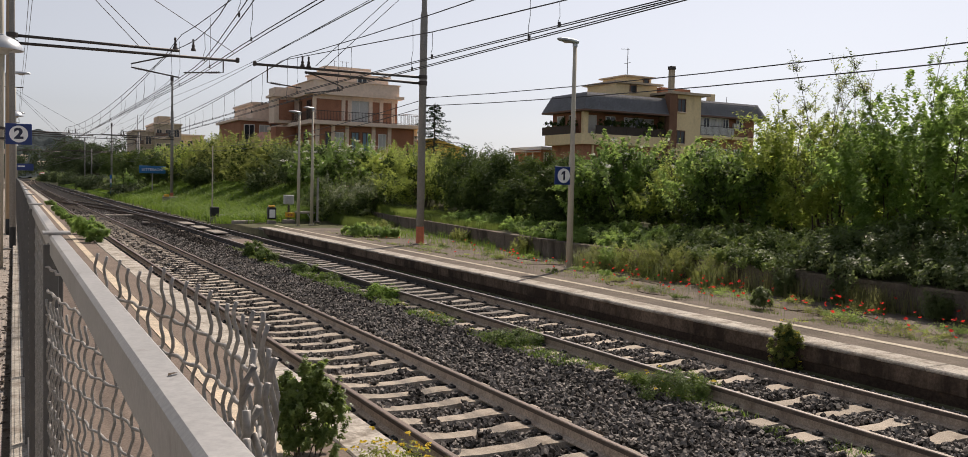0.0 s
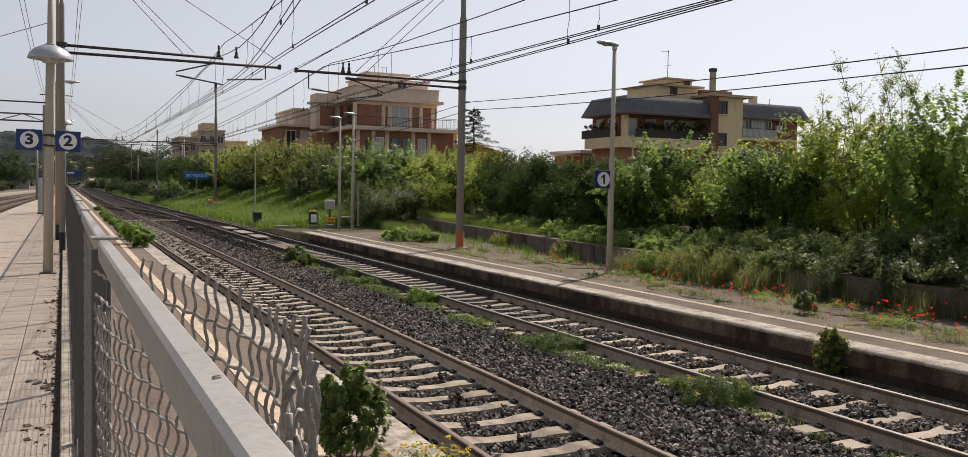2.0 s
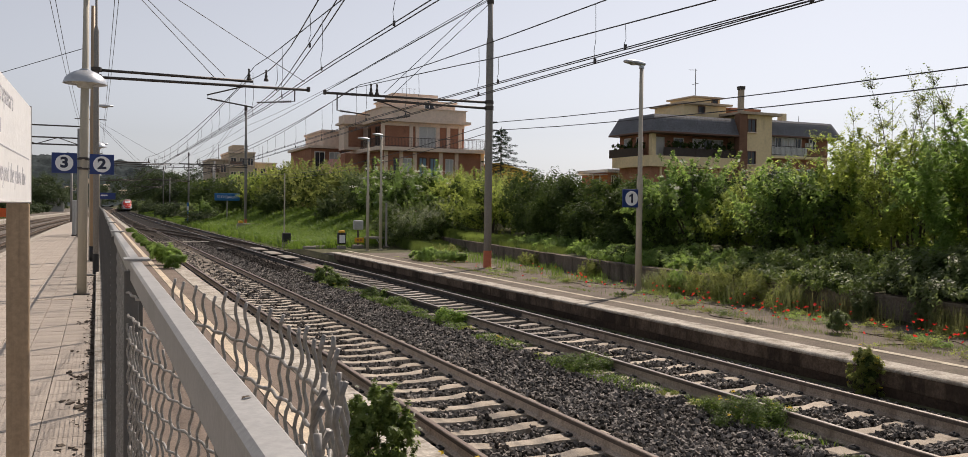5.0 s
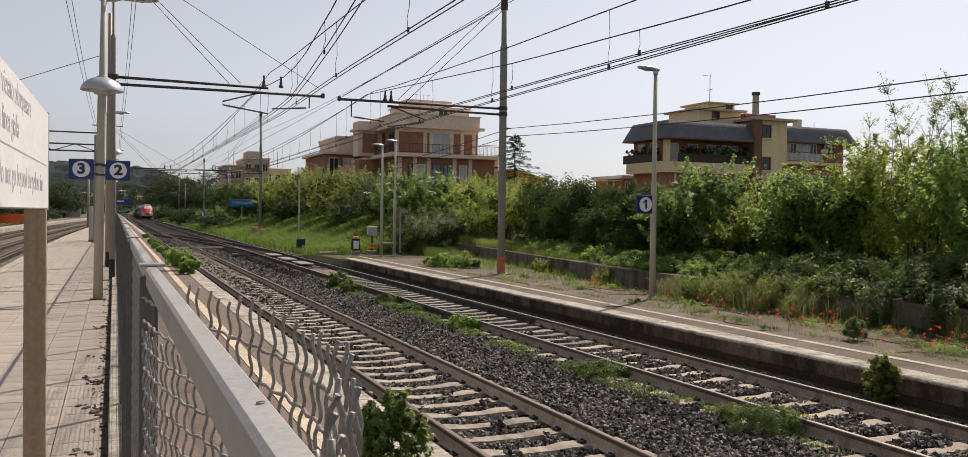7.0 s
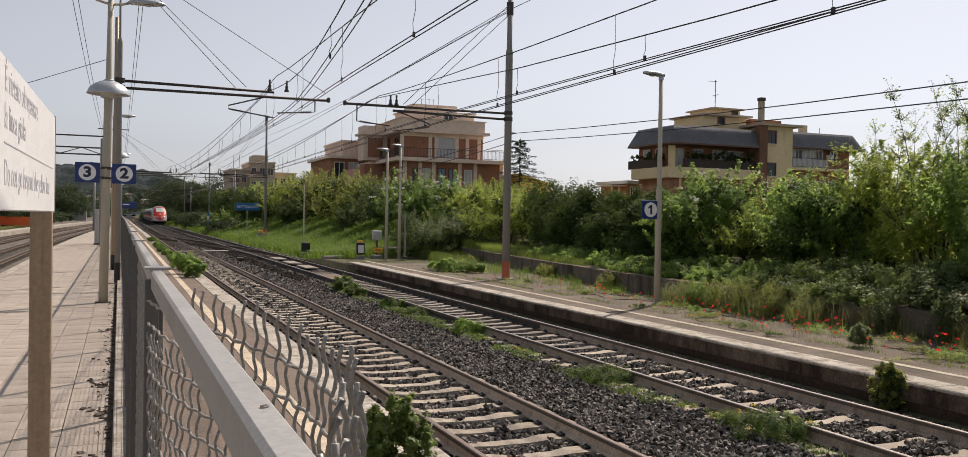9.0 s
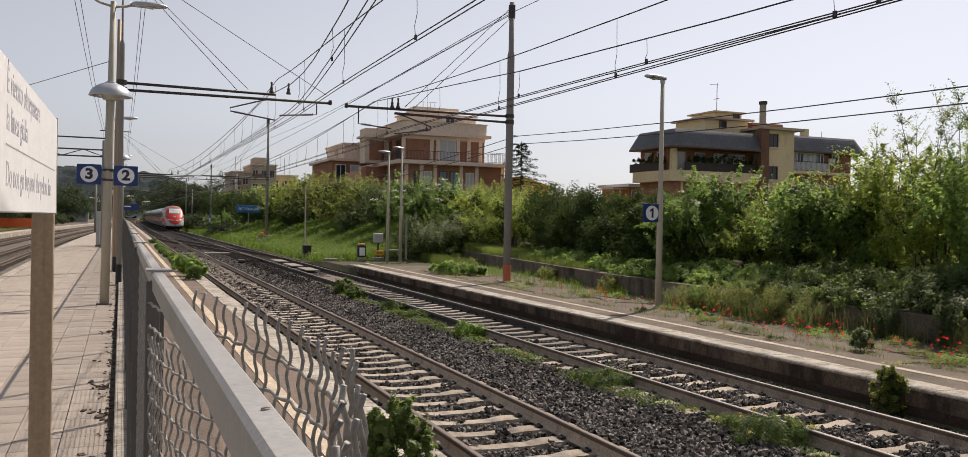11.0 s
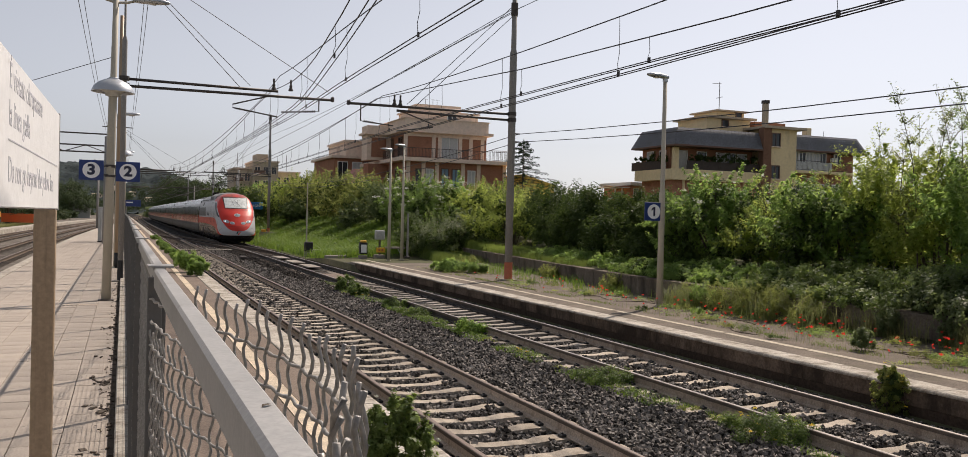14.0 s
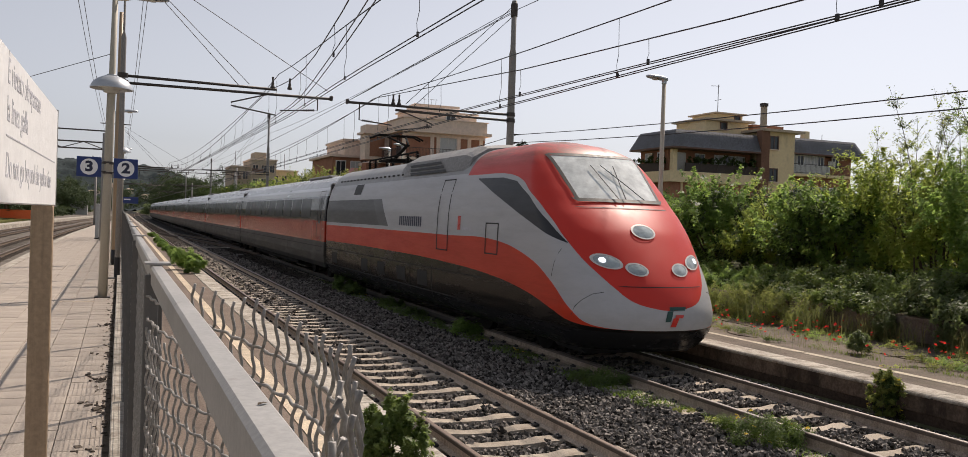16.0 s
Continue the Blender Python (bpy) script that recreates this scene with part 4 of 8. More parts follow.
def mast(at, side, label, height, foot="orange_band", reach=5.8, arm_z=5.75, wires=True, r=0.135, paint="pole_conc", waist=7.9, slim=0.7):
    """A catenary mast whose arm reaches over the track on its side (-1 left, 1 right)."""
    m = thing("catenary_mast", label, "mast", at, "catenary masts")
    part("pole", Mesh().tube([(0, 0, 0), (0, 0, waist), (0, 0, waist + 0.15), (0, 0, height)], [r, r * 0.93, r * slim, r * slim * 0.9], 18), paint, m, "tubular steel pole", smooth=True)
    part("painted_foot", Mesh().tube([(0, 0, 0), (0, 0, 0.62)], r + 0.007, 18), foot, m, "painted pole foot")
    part("footing", Mesh().box((0, 0, 0.0), (0.5, 0.5, 0.06), 0.01), "concrete", m)
    x1 = side * reach
    up, low, tip = (0.72, 1.0, arm_z - 0.15) if side > 0 else (1.0, 0.72, arm_z)
    arm = part("arm", Mesh().tube([(0, 0, arm_z + 0.03), (x1 * up, 0, arm_z)], 0.042, 10), "iron", m, "dark tubular bracket arm", smooth=True)
    part("arm", Mesh().tube([(0, 0, arm_z - 0.18), (x1 * low, 0, arm_z - 0.13 if low < 1 else tip)], 0.042, 10), "iron", m, "dark tubular bracket arm", smooth=True)
    part("end_knob", Mesh().box((x1, 0, tip + 0.02), (0.1, 0.12, 0.16), 0.02), "iron", arm)
    for k in (0.70, 0.785 if side > 0 else 0.735):
        ins = Mesh().lathe((x1 * k, 0.0, arm_z + 0.04), ((0.02, 0.0), (0.075, 0.0), (0.075, 0.035), (0.04, 0.11), (0.05, 0.15), (0.028, 0.21), (0.034, 0.34), (0.0, 0.36)), 12)
        part("insulator", ins, "iron", arm, "dark bell-shaped insulator")
    reg = Mesh().tube([(x1 * 0.93, 0, tip), (x1 * 0.93, 0, arm_z - 0.54), (x1 * 0.90, 0, arm_z - 0.56), (x1 * 0.74, 0, arm_z - 0.64)], 0.022, 7)
    insulator(reg, (x1 * 0.91, 0, arm_z - 0.55), (x1 * 0.85, 0, arm_z - 0.585), 0.05)
    part("steady_arm", reg, "iron", m, "registration arm with insulator")
    reg2 = Mesh().tube([(x1 * 0.72, 0, arm_z - 0.13), (x1 * 0.66, 0, arm_z - 0.2), (x1 * 0.50, 0, arm_z - 0.5), (x1 * 0.5, 0, arm_z - 0.6), (x1 * 0.72, 0, arm_z - 0.8)], 0.022, 7)
    insulator(reg2, (x1 * 0.52, 0, arm_z - 0.62), (x1 * 0.58, 0, arm_z - 0.67), 0.05)
    part("steady_arm", reg2, "iron", m, "curved registration arm")
    if wires:
        for dz, k, lift in ((0.36 if side > 0 else 0.27, 0.98, 0.1), (0.5, 0.54 if side > 0 else 0.62, 0.0), (0.42 if side > 0 else 0.15, 0.585 if side > 0 else 0.66, 0.1)):
            part("stay", Mesh().tube([(0, 0, height - dz), (x1 * k, 0, arm_z + lift)], 0.011, 5), "wire", m, "thin stay rod")
    for za, zb, rr in ((arm_z - 0.24, arm_z - 0.1, 0.15), (arm_z - 0.02, arm_z + 0.1, 0.15), (height - 0.55, height - 0.1, 0.12)):
        part("clamp", Mesh().tube([(0, 0, za), (0, 0, zb)], rr, 16), "iron", m)
    if side > 0:
        part("cross_arm", Mesh().tube([(-1.62, 0, 9.4), (0.9, 0, 9.4)], 0.04, 8), "iron", m, "dark cross arm that carries wires")
    return m


mast((12.5, 28.05, 0), -1, "tall grey catenary mast with orange foot on the platform", 9.75)
mast((12.6, 83.5, 0.2), -1, "grey catenary mast with orange foot on the grassy bank", 11.2, arm_z=5.6)
mast((12.6, 139.0, 0.3), -1, "distant grey catenary mast", 9.75, arm_z=5.5)
mast((12.6, 194.0, 0.3), -1, "distant grey catenary mast", 9.75, arm_z=5.5)
mast((-0.03, 28.05, 0), 1, "grey catenary mast standing beside the fence on the tiled platform", 9.9, "black", 6.2, 5.95, r=0.08, paint="pole_conc", waist=7.1, slim=0.42)
tan = thing("lamp_post", "tan lamp post with black painted foot on the tiled platform", "street lamp", (-0.14, 34.8, 0))
part("pole", Mesh().tube([(0, 0, 0), (0, 0, 5.0), (0, 0, 9.2)], [0.11, 0.1, 0.07], 14), "post_tan", tan, smooth=True)
part("painted_foot", Mesh().tube([(0, 0, 0), (0, 0, 0.55)], 0.118, 14), "black", tan, "black painted foot", smooth=True)
mast((-0.16, 83.5, 0), 1, "farther grey catenary mast on the platform", 9.75, "black", 6.2, 5.8)
mast((-0.16, 139.0, 0), 1, "distant grey catenary mast on the platform", 9.75, "black", 6.2, 5.7)
for z in (4.83, 5.11):
    part("feeder_bracket", Mesh().box((0.14, 0, z), (0.34, 0.05, 0.04)), "iron", bpy.data.objects["catenary_mast"])


def wire_line(name, pts, r, label, group):
    return thing(name, label, "wire", (0, 0, 0), group, mesh=Mesh().tube(pts, r, 6), mat="wire")


def catenary(xpts, mpts, z_sup, z_con, sag, label, step=5.05):
    """Carrying wires that hang from mast to mast, two contact wires and the droppers between them.
    xpts: line in plan (y, x); mpts: height of the carrying wire (y, z) on this side of the first mast."""
    c = thing("overhead_line", label, "overhead line", group="overhead lines")
    sup = [28.05, 83.5, 139.0, 194.0, 250.0, 306.0, 362.0]
    xline = lambda y: float(np.interp(y, [p[0] for p in xpts], [p[1] for p in xpts]))

    def carry(y):
        if y <= 28.05:
            return float(np.interp(y, [p[0] for p in mpts], [p[1] for p in mpts]))
        k = max(i for i in range(len(sup)) if sup[i] <= y)
        u = min(1.0, (y - sup[k]) / 55.5)
        return z_sup - 4 * sag * u * (1 - u)

    ys = [-27 + 2.2 * i for i in range(25)] + [28.05 + 4.0 * i for i in range(80)]
    part("carrying_wire", Mesh().tube([(xline(y), y, carry(y)) for y in ys], 0.012, 5), "wire", c)
    for off in (-0.05, 0.05):
        part("contact_wire", Mesh().tube([(xline(y) + off, y, z_con) for y in ys], 0.010, 5), "wire", c)
    y = 3.2
    while y < 150:
        d = Mesh().tube([(xline(y), y, carry(y)), (xline(y) + 0.025, y + 0.02, carry(y) * 0.4 + z_con * 0.6), (xline(y) - 0.02, y, carry(y) * 0.2 + z_con * 0.8), (xline(y), y, z_con)], 0.0055, 4)
        d.box((xline(y), y, z_con + 0.03), (0.03, 0.05, 0.08))
        part("dropper", d, "wire", c)
        y += step


catenary([(-27, 8.15), (28, 7.85), (83.5, 8.3), (139, 7.95), (400, 8.15)], [(-27, 6.0), (0, 5.55), (11.8, 5.65), (16.9, 5.72), (20.8, 5.8), (26.2, 5.97), (28.05, 6.08)], 6.08, 4.65, 0.55, "overhead line of carrying and contact wires above the far track")
catenary([(-27, 9.0), (7.7, 8.19), (15.5, 7.82), (25, 7.5), (28, 7.6), (83.5, 8.2), (400, 8.2)], [(-27, 5.0), (9.1, 5.07), (16.6, 5.27), (20.1, 5.47), (24.9, 5.72), (28.05, 5.95)], 5.95, 4.75, 0.7, "second overhead line above the far track", 4.6)
catenary([(-27, 4.0), (10.6, 4.25), (18, 4.3), (25.5, 4.5), (28, 4.5), (83.5, 4.0), (139, 4.2), (400, 4.1)], [(-27, 6.2), (5, 5.85), (15.3, 6.02), (19, 6.12), (22.5, 6.24), (28.05, 6.45)], 6.3, 4.95, 0.6, "overhead line of carrying and contact wires above the near track")
catenary([(-27, -1.5), (11.3, 3.0), (14.1, 3.32), (20.8, 4.0), (24, 4.17), (28, 4.25), (83.5, 4.2), (400, 4.1)], [(-27, 5.9), (13.8, 5.53), (16.2, 5.53), (19.4, 5.55), (24.2, 5.68), (28.05, 5.95)], 6.05, 4.95, 0.75, "second overhead line above the near track", 6.3)


def sagging(name, x, z, r, label, group, y0=-27.5, sag=0.5, x_end=None):
    pts = []
    for a in (0, 1, 2, 3):
        s0 = [-27.5, 28.05, 83.5, 139.0, 194.0]
        for i in range(12):
            u = i / 12
            y = s0[a] + (s0[a + 1] - s0[a]) * u
            pts.append((x, y, z - 4 * sag * u * (1 - u)))
    return wire_line(name, pts, r, label, group)


sagging("feeder_wire", 12.78, 5.11, 0.012, "dark feeder wire beside the masts", "feeder wires", sag=0.75)
sagging("feeder_wire", 12.78, 4.83, 0.012, "dark feeder wire beside the masts", "feeder wires", sag=0.75)
sagging("earth_wire", 12.5, 9.4, 0.011, "thin earth wire between mast tops", "earth wires", sag=0.3)
for x in (-1.54, -1.36, 0.55, 0.68):
    sagging("earth_wire", x, 9.4, 0.011, "thin wire above the tiled platform", "earth wires", sag=0.35)
wire_line("anchor_wire", [(12.5, 28.05, 9.35), (10.5, 55, 7.7), (8.3, 83, 6.2)], 0.011, "anchored overhead wire running down from the mast top", "anchor wires")
wire_line("anchor_wire", [(-0.16, 28.05, 10.0), (1.5, 16, 9.4), (3.2, 0, 8.8)], 0.011, "anchored overhead wire crossing above the platform", "anchor wires")
wire_line("span_wire", [(-9.0, 46, 5.6), (-4.5, 36, 6.2), (-0.3, 28.05, 6.6)], 0.01, "thin span wire over the far track", "anchor wires")


def gantry(y, x0, x1, z, label, truss=True):
    g = thing("gantry", label, "gantry", (0, y, 0), "gantries")
    for x in (x0, x1):
        part("leg", Mesh().tube([(x, 0, -0.4), (x, 0, z + 0.6)], [0.16, 0.12], 12), "pole_conc", g, smooth=True)
    b = Mesh()
    b.tube([(x0, 0, z), (x1, 0, z)], 0.05, 6)
    if truss:
        b.tube([(x0, 0, z - 0.42), (x1, 0, z - 0.42)], 0.05, 6)
        n = int((x1 - x0) / 1.1)
        for i in range(n):
            xa, xb = x0 + (x1 - x0) * i / n, x0 + (x1 - x0) * (i + 1) / n
            b.tube([(xa, 0, z if i % 2 else z - 0.42), (xb, 0, z - 0.42 if i % 2 else z)], 0.028, 5)
    part("beam", b, "iron", g, "dark steel lattice beam" if truss else "dark tubular beam")
    for k in range(3):
        ins = Mesh()
        xx = x0 + (x1 - x0) * (0.3 + 0.2 * k)
        insulator(ins, (xx, 0, z - (0.9 if truss else 0.2)), (xx, 0, z - (1.4 if truss else 0.7)), 0.07)
        part("insulator", ins, "iron", g)


gantry(60.0, -13.0, -1.0, 6.12, "dark lattice gantry over the far tracks")
gantry(62.5, -13.0, -0.9, 7.05, "dark tubular gantry over the far tracks", False)
gantry(132.0, -3.2, 15.5, 7.9, "dark tubular gantry across all tracks", False)
gantry(134.0, -3.2, 15.5, 7.5, "dark tubular gantry across all tracks", False)
gantry(210.0, -3.2, 15.0, 7.6, "distant gantry across the tracks", False)

# warning board beside the fence
board = thing("warning_board", "white board warning in Italian and English on a tan post", "sign", (-0.27, 4.15, 0), rz=-0.8)
part("post", Mesh().box((-0.034, 0.02, 1.04), (0.084, 0.06, 2.08), 0.004), "post_tan", board, "tan metal post")
part("post", Mesh().box((-0.065, -1.95, 1.2), (0.10, 0.06, 2.4), 0.004), "post_tan", board, "tan metal post")
panel = part("panel", Mesh().box((0.0, -1.03, 2.285), (0.02, 2.2, 0.41), 0.004), "board_white", board, "white weathered panel with blistered paint")
part("end_strip", Mesh().box((0.0, 0.078, 2.285), (0.024, 0.014, 0.42), 0.002), "galv", panel)
SIDEWAYS = Matrix.Rotation(radians(90), 4, "Z") @ Matrix.Rotation(radians(90), 4, "X")
for text, z in (("È vietato oltrepassare", 2.43), ("la linea gialla", 2.33), ("Do not go beyond the yellow line", 2.18)):
    along = -1.53
    for word in text.split():
        ob = words("word", word, 0.098, "grey_ink", panel, (0.0105, along, z), SIDEWAYS, "LEFT", 0.0004)
        along += max(v.co.x for v in ob.data.vertices) + 0.030
part("rule", Mesh().box((0.0108, -0.78, 2.262), (0.001, 1.5, 0.004)), "grey_ink", panel, "thin grey rule")
ring = Mesh()
ringv = [(0.0108, -1.93 + r * math.cos(2 * math.pi * k / 40), 2.285 + r * math.sin(2 * math.pi * k / 40)) for k in range(40) for r in (0.17, 0.142)]
ring.add(ringv, [(2 * k, 2 * k + 1, (2 * k + 3) % 80, (2 * k + 2) % 80) for k in range(40)])
part("prohibition_ring", ring, "pink_ink", panel, "faded red prohibition ring")


# ---- plants ----


def leaf_cards(pos, out, size, rngs, aspect=0.55, droop=0.25, tri=False, lift=0.65):
    """Rhombic, slightly folded leaves at the given places, tipped about the given outward ways."""
    n = len(pos)
    nrm = out + rngs.normal(0, 0.55, (n, 3)) + np.array([0, 0, lift])
    nrm /= np.linalg.norm(nrm, axis=1)[:, None] + 1e-9
    along = rngs.normal(0, 1, (n, 3)) + np.array([0, 0, -droop])
    along -= nrm * np.sum(along * nrm, 1)[:, None]
    along /= np.linalg.norm(along, axis=1)[:, None] + 1e-9
    side = np.cross(nrm, along)
    ln = size * rngs.uniform(0.6, 1.3, n)[:, None]
    w = ln * aspect * 0.5
    if tri:
        v = np.stack([pos - along * ln * 0.4 + side * w, pos + along * ln * 0.6 - nrm * ln * 0.06, pos - along * ln * 0.4 - side * w], 1)
        return v.reshape(-1, 3), np.arange(3 * n).reshape(n, 3)
    v = np.stack([pos - along * ln * 0.5, pos + side * w + nrm * ln * 0.06, pos + along * ln * 0.5 - nrm * ln * 0.08, pos - side * w + nrm * ln * 0.06], 1)
    return v.reshape(-1, 3), np.arange(4 * n).reshape(n, 4)


def crown_points(lobes, n, clump, rngs, inner=0.25, shoots=0.0):
    """Places for leaves: clumps on the outside of several rounded lobes, some inside."""
    wts = np.array([l[3] * l[4] * l[5] for l in lobes]) ** 0.67
    wts /= wts.sum()
    pos, out = [], []
    for (cx, cy, cz, rx, ry, rz), share in zip(lobes, wts):
        m = max(20, int(n * share))
        k = max(6, int(3.2 * (rx * ry + ry * rz + rx * rz) / (clump * clump) * 0.22))
        d = rngs.normal(size=(k, 3))
        d[:, 2] = np.where(d[:, 2] < -0.5, -d[:, 2] * 0.5, d[:, 2])
        d /= np.linalg.norm(d, axis=1)[:, None]
        rad = np.where(rngs.uniform(size=k) < inner, rngs.uniform(0.2, 0.75, k), rngs.uniform(0.68, 1.18, k))
        c = d * rad[:, None]
        pick = rngs.integers(0, k, m)
        off = rngs.normal(0, 1, (m, 3))
        off *= (clump * rngs.uniform(0.15, 1.0, m) / np.linalg.norm(off, axis=1))[:, None]
        if shoots:
            way = d * 0.75 + rngs.normal(0, 0.45, (k, 3)) + np.array([0, 0, shoots])
            way /= np.linalg.norm(way, axis=1)[:, None]
            reach = clump * rngs.uniform(1.2, 3.4, k)
            u = rngs.uniform(0, 1, m)
            off = off * (0.62 - 0.42 * u)[:, None] + way[pick] * ((u - 0.4) * reach[pick])[:, None]
        pos.append(np.array([cx, cy, cz]) + c[pick] * np.array([rx, ry, rz]) + off)
        out.append(d[pick] * 0.8 + off / clump * 0.4)
    return np.vstack(pos), np.vstack(out)


def plant(name, label, category, at, lobes, n, leaf, mat, clump=0.35, group="", flowers=0, flower_mat="flower_white", aspect=0.55, stems=7, inner=0.25, stem_r=0.04, flower_size=0.16, core="", shoots=0.0):
    """A shrub or tree: tapered stems, a crown of single leaves, blossom where it has some."""
    t = thing(name, label, category, at, group)
    seed = int(abs(at[0] * 131 + at[1] * 17)) + n
    r1 = np.random.default_rng(seed)
    pos, out = crown_points(lobes, n, clump, r1, inner, shoots)
    keep = pos[:, 2] > 0.03
    # darker inner leaves: the shade inside the crown is put into their colour
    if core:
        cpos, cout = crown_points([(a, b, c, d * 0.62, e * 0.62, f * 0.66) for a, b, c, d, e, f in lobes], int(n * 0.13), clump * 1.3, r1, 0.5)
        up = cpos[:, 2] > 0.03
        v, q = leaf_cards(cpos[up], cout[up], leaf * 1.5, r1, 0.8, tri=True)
        part("inner_leaves", fast_mesh("inner_leaves", v, q, core), None, t, "inner foliage in darker green painted as shade", kind="stuff")
    v, q = leaf_cards(pos[keep], out[keep], leaf, r1, aspect, tri=leaf < 0.095 or at[1] > 50)
    part("crown", fast_mesh("crown", v, q, mat), None, t, kind="stuff")
    wood = Mesh()
    for k in range(stems):
        l = lobes[k % len(lobes)]
        tip = Vector((l[0] + r1.uniform(-0.5, 0.5) * l[3], l[1] + r1.uniform(-0.5, 0.5) * l[4], l[2] + r1.uniform(0.1, 0.8) * l[5]))
        base = Vector((tip.x * 0.12 + r1.uniform(-0.1, 0.1), tip.y * 0.12 + r1.uniform(-0.1, 0.1), -0.1))
        mid = base.lerp(tip, 0.5) + Vector((r1.uniform(-0.15, 0.15), r1.uniform(-0.15, 0.15), 0.1 * tip.z))
        wood.tube([base, base.lerp(mid, 0.5), mid, mid.lerp(tip, 0.5), tip], [stem_r * f for f in (1, 0.85, 0.6, 0.4, 0.12)], 6)
    part("branchwork", wood, "bark", t, "tapered woody stems", kind="stuff" if stem_r < 0.015 else "")
    if flowers:
        up = out[:, 2] > 0.2
        idx = r1.choice(np.nonzero(up & keep)[0], min(flowers, int((up & keep).sum())), replace=False)
        fp = np.repeat(pos[idx] + out[idx] * 0.12, 9, 0) + r1.normal(0, flower_size * 0.35, (len(idx) * 9, 3)) * np.array([1, 1, 0.4])
        v, q = leaf_cards(fp, np.tile(np.array([[-0.3, -0.5, 0.8]]), (len(fp), 1)), flower_size * 0.6, r1, 0.9)
        part("blossom", fast_mesh("blossom", v, q, flower_mat), None, t, "small pale blossom heads", kind="stuff")
    return t


def lobed(rx, ry, h, n, seed, low=0.0):
    """Lobes of an uneven crown that stands on the ground."""
    r = random.Random(seed)
    out = [(0, 0, low + (h - low) * 0.5, rx * 0.72, ry * 0.72, (h - low) * 0.46)]
    for k in range(n):
        a = 2 * math.pi * k / n + r.uniform(-0.4, 0.4)
        s = r.uniform(0.38, 0.56)
        z = low + (h - low) * r.uniform(0.25, 0.74)
        out.append((math.cos(a) * rx * r.uniform(0.45, 0.72), math.sin(a) * ry * r.uniform(0.45, 0.72), z, rx * s, ry * s, (h - low) * s * 0.62))
    for k in range(5):
        a = 2 * math.pi * k / 5 + r.uniform(-0.5, 0.5)
        out.append((math.cos(a) * rx * 0.66, math.sin(a) * ry * 0.66, low + (h - low) * 0.2, rx * 0.42, ry * 0.42, (h - low) * 0.22))
    return out


def hedge_at(name, label, x, y, rx, ry, top, mat, n, leaf, seed, shoots=0.55, **kw):
    z = ground_z(x, y) - 0.05
    r, h = random.Random(seed + 300), top - z
    mounds = lobed(rx, ry, h, 7, seed)
    for k in range(5 if shoots else 0):
        a = radians(150 + 22 * k + r.uniform(-12, 12))
        u = r.uniform(0.25, 0.62)
        mounds.append((math.cos(a) * rx * (1.02 - 0.3 * u), math.sin(a) * ry * (1.02 - 0.3 * u), h * u, rx * 0.34, ry * 0.36, h * 0.13))
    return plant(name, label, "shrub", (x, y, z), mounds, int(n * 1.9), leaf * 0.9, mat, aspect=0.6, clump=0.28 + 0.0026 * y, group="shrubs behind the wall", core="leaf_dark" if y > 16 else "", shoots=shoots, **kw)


# the thicket behind the retaining wall, from near to far: x, y, radii, top, leaf
hedge_at("shrub", "tall leafy green shrub above brambles behind the wall", 17.6, 9.2, 2.3, 2.5, 5.4, "leaf_mid", 20000, 0.11, 1, shoots=0.8)
hedge_at("shrub", "tall leafy green shrub above brambles behind the wall", 17.9, 12.4, 2.3, 2.1, 4.75, "leaf_mid", 20000, 0.11, 2, shoots=0.8)
hedge_at("shrub", "tall shrub with fresh yellow-green leaves behind the wall", 18.0, 15.2, 1.9, 1.9, 4.1, "leaf_yellow", 17000, 0.10, 3, shoots=0.8)
hedge_at("shrub", "bushy mid-green shrub behind the wall", 17.6, 17.7, 1.9, 1.8, 3.35, "leaf_mid", 16000, 0.10, 4, shoots=0.7)
hedge_at("shrub", "shrub with fresh yellow-green leaves behind the wall", 18.2, 20.2, 1.9, 1.7, 3.05, "leaf_yellow", 13000, 0.095, 5)
hedge_at("elder_bush", "green elder bush with white blossom heads behind the wall", 17.4, 22.6, 2.0, 1.7, 3.65, "leaf_mid", 17000, 0.105, 6, flowers=30)
hedge_at("hedge_bush", "dark evergreen hedge bush with small glossy leaves", 17.5, 25.9, 1.8, 1.8, 3.1, "leaf_dark", 12500, 0.11, 7, shoots=0.0)
hedge_at("hedge_bush", "dark evergreen hedge bush with small glossy leaves", 18.2, 29.4, 1.9, 2.0, 3.35, "leaf_dark", 12500, 0.115, 8, shoots=0.0)
hedge_at("hedge_bush", "dark evergreen hedge bush with small glossy leaves", 18.6, 32.6, 2.0, 2.1, 3.85, "leaf_dark", 12500, 0.115, 9, shoots=0.0)
hedge_at("hedge_bush", "dark evergreen hedge bush with small glossy leaves", 19.2, 36.2, 2.1, 2.3, 3.75, "leaf_dark", 11500, 0.12, 10, shoots=0.0)
hedge_at("hedge_bush", "dark evergreen hedge bush with small glossy leaves", 21.0, 39.8, 1.8, 2.1, 3.6, "leaf_dark", 11000, 0.115, 11, shoots=0.0)
hedge_at("shrub", "bright yellow-green shrub at the end of the hedge", 19.6, 43.4, 2.2, 2.2, 3.8, "leaf_yellow", 13000, 0.10, 12)
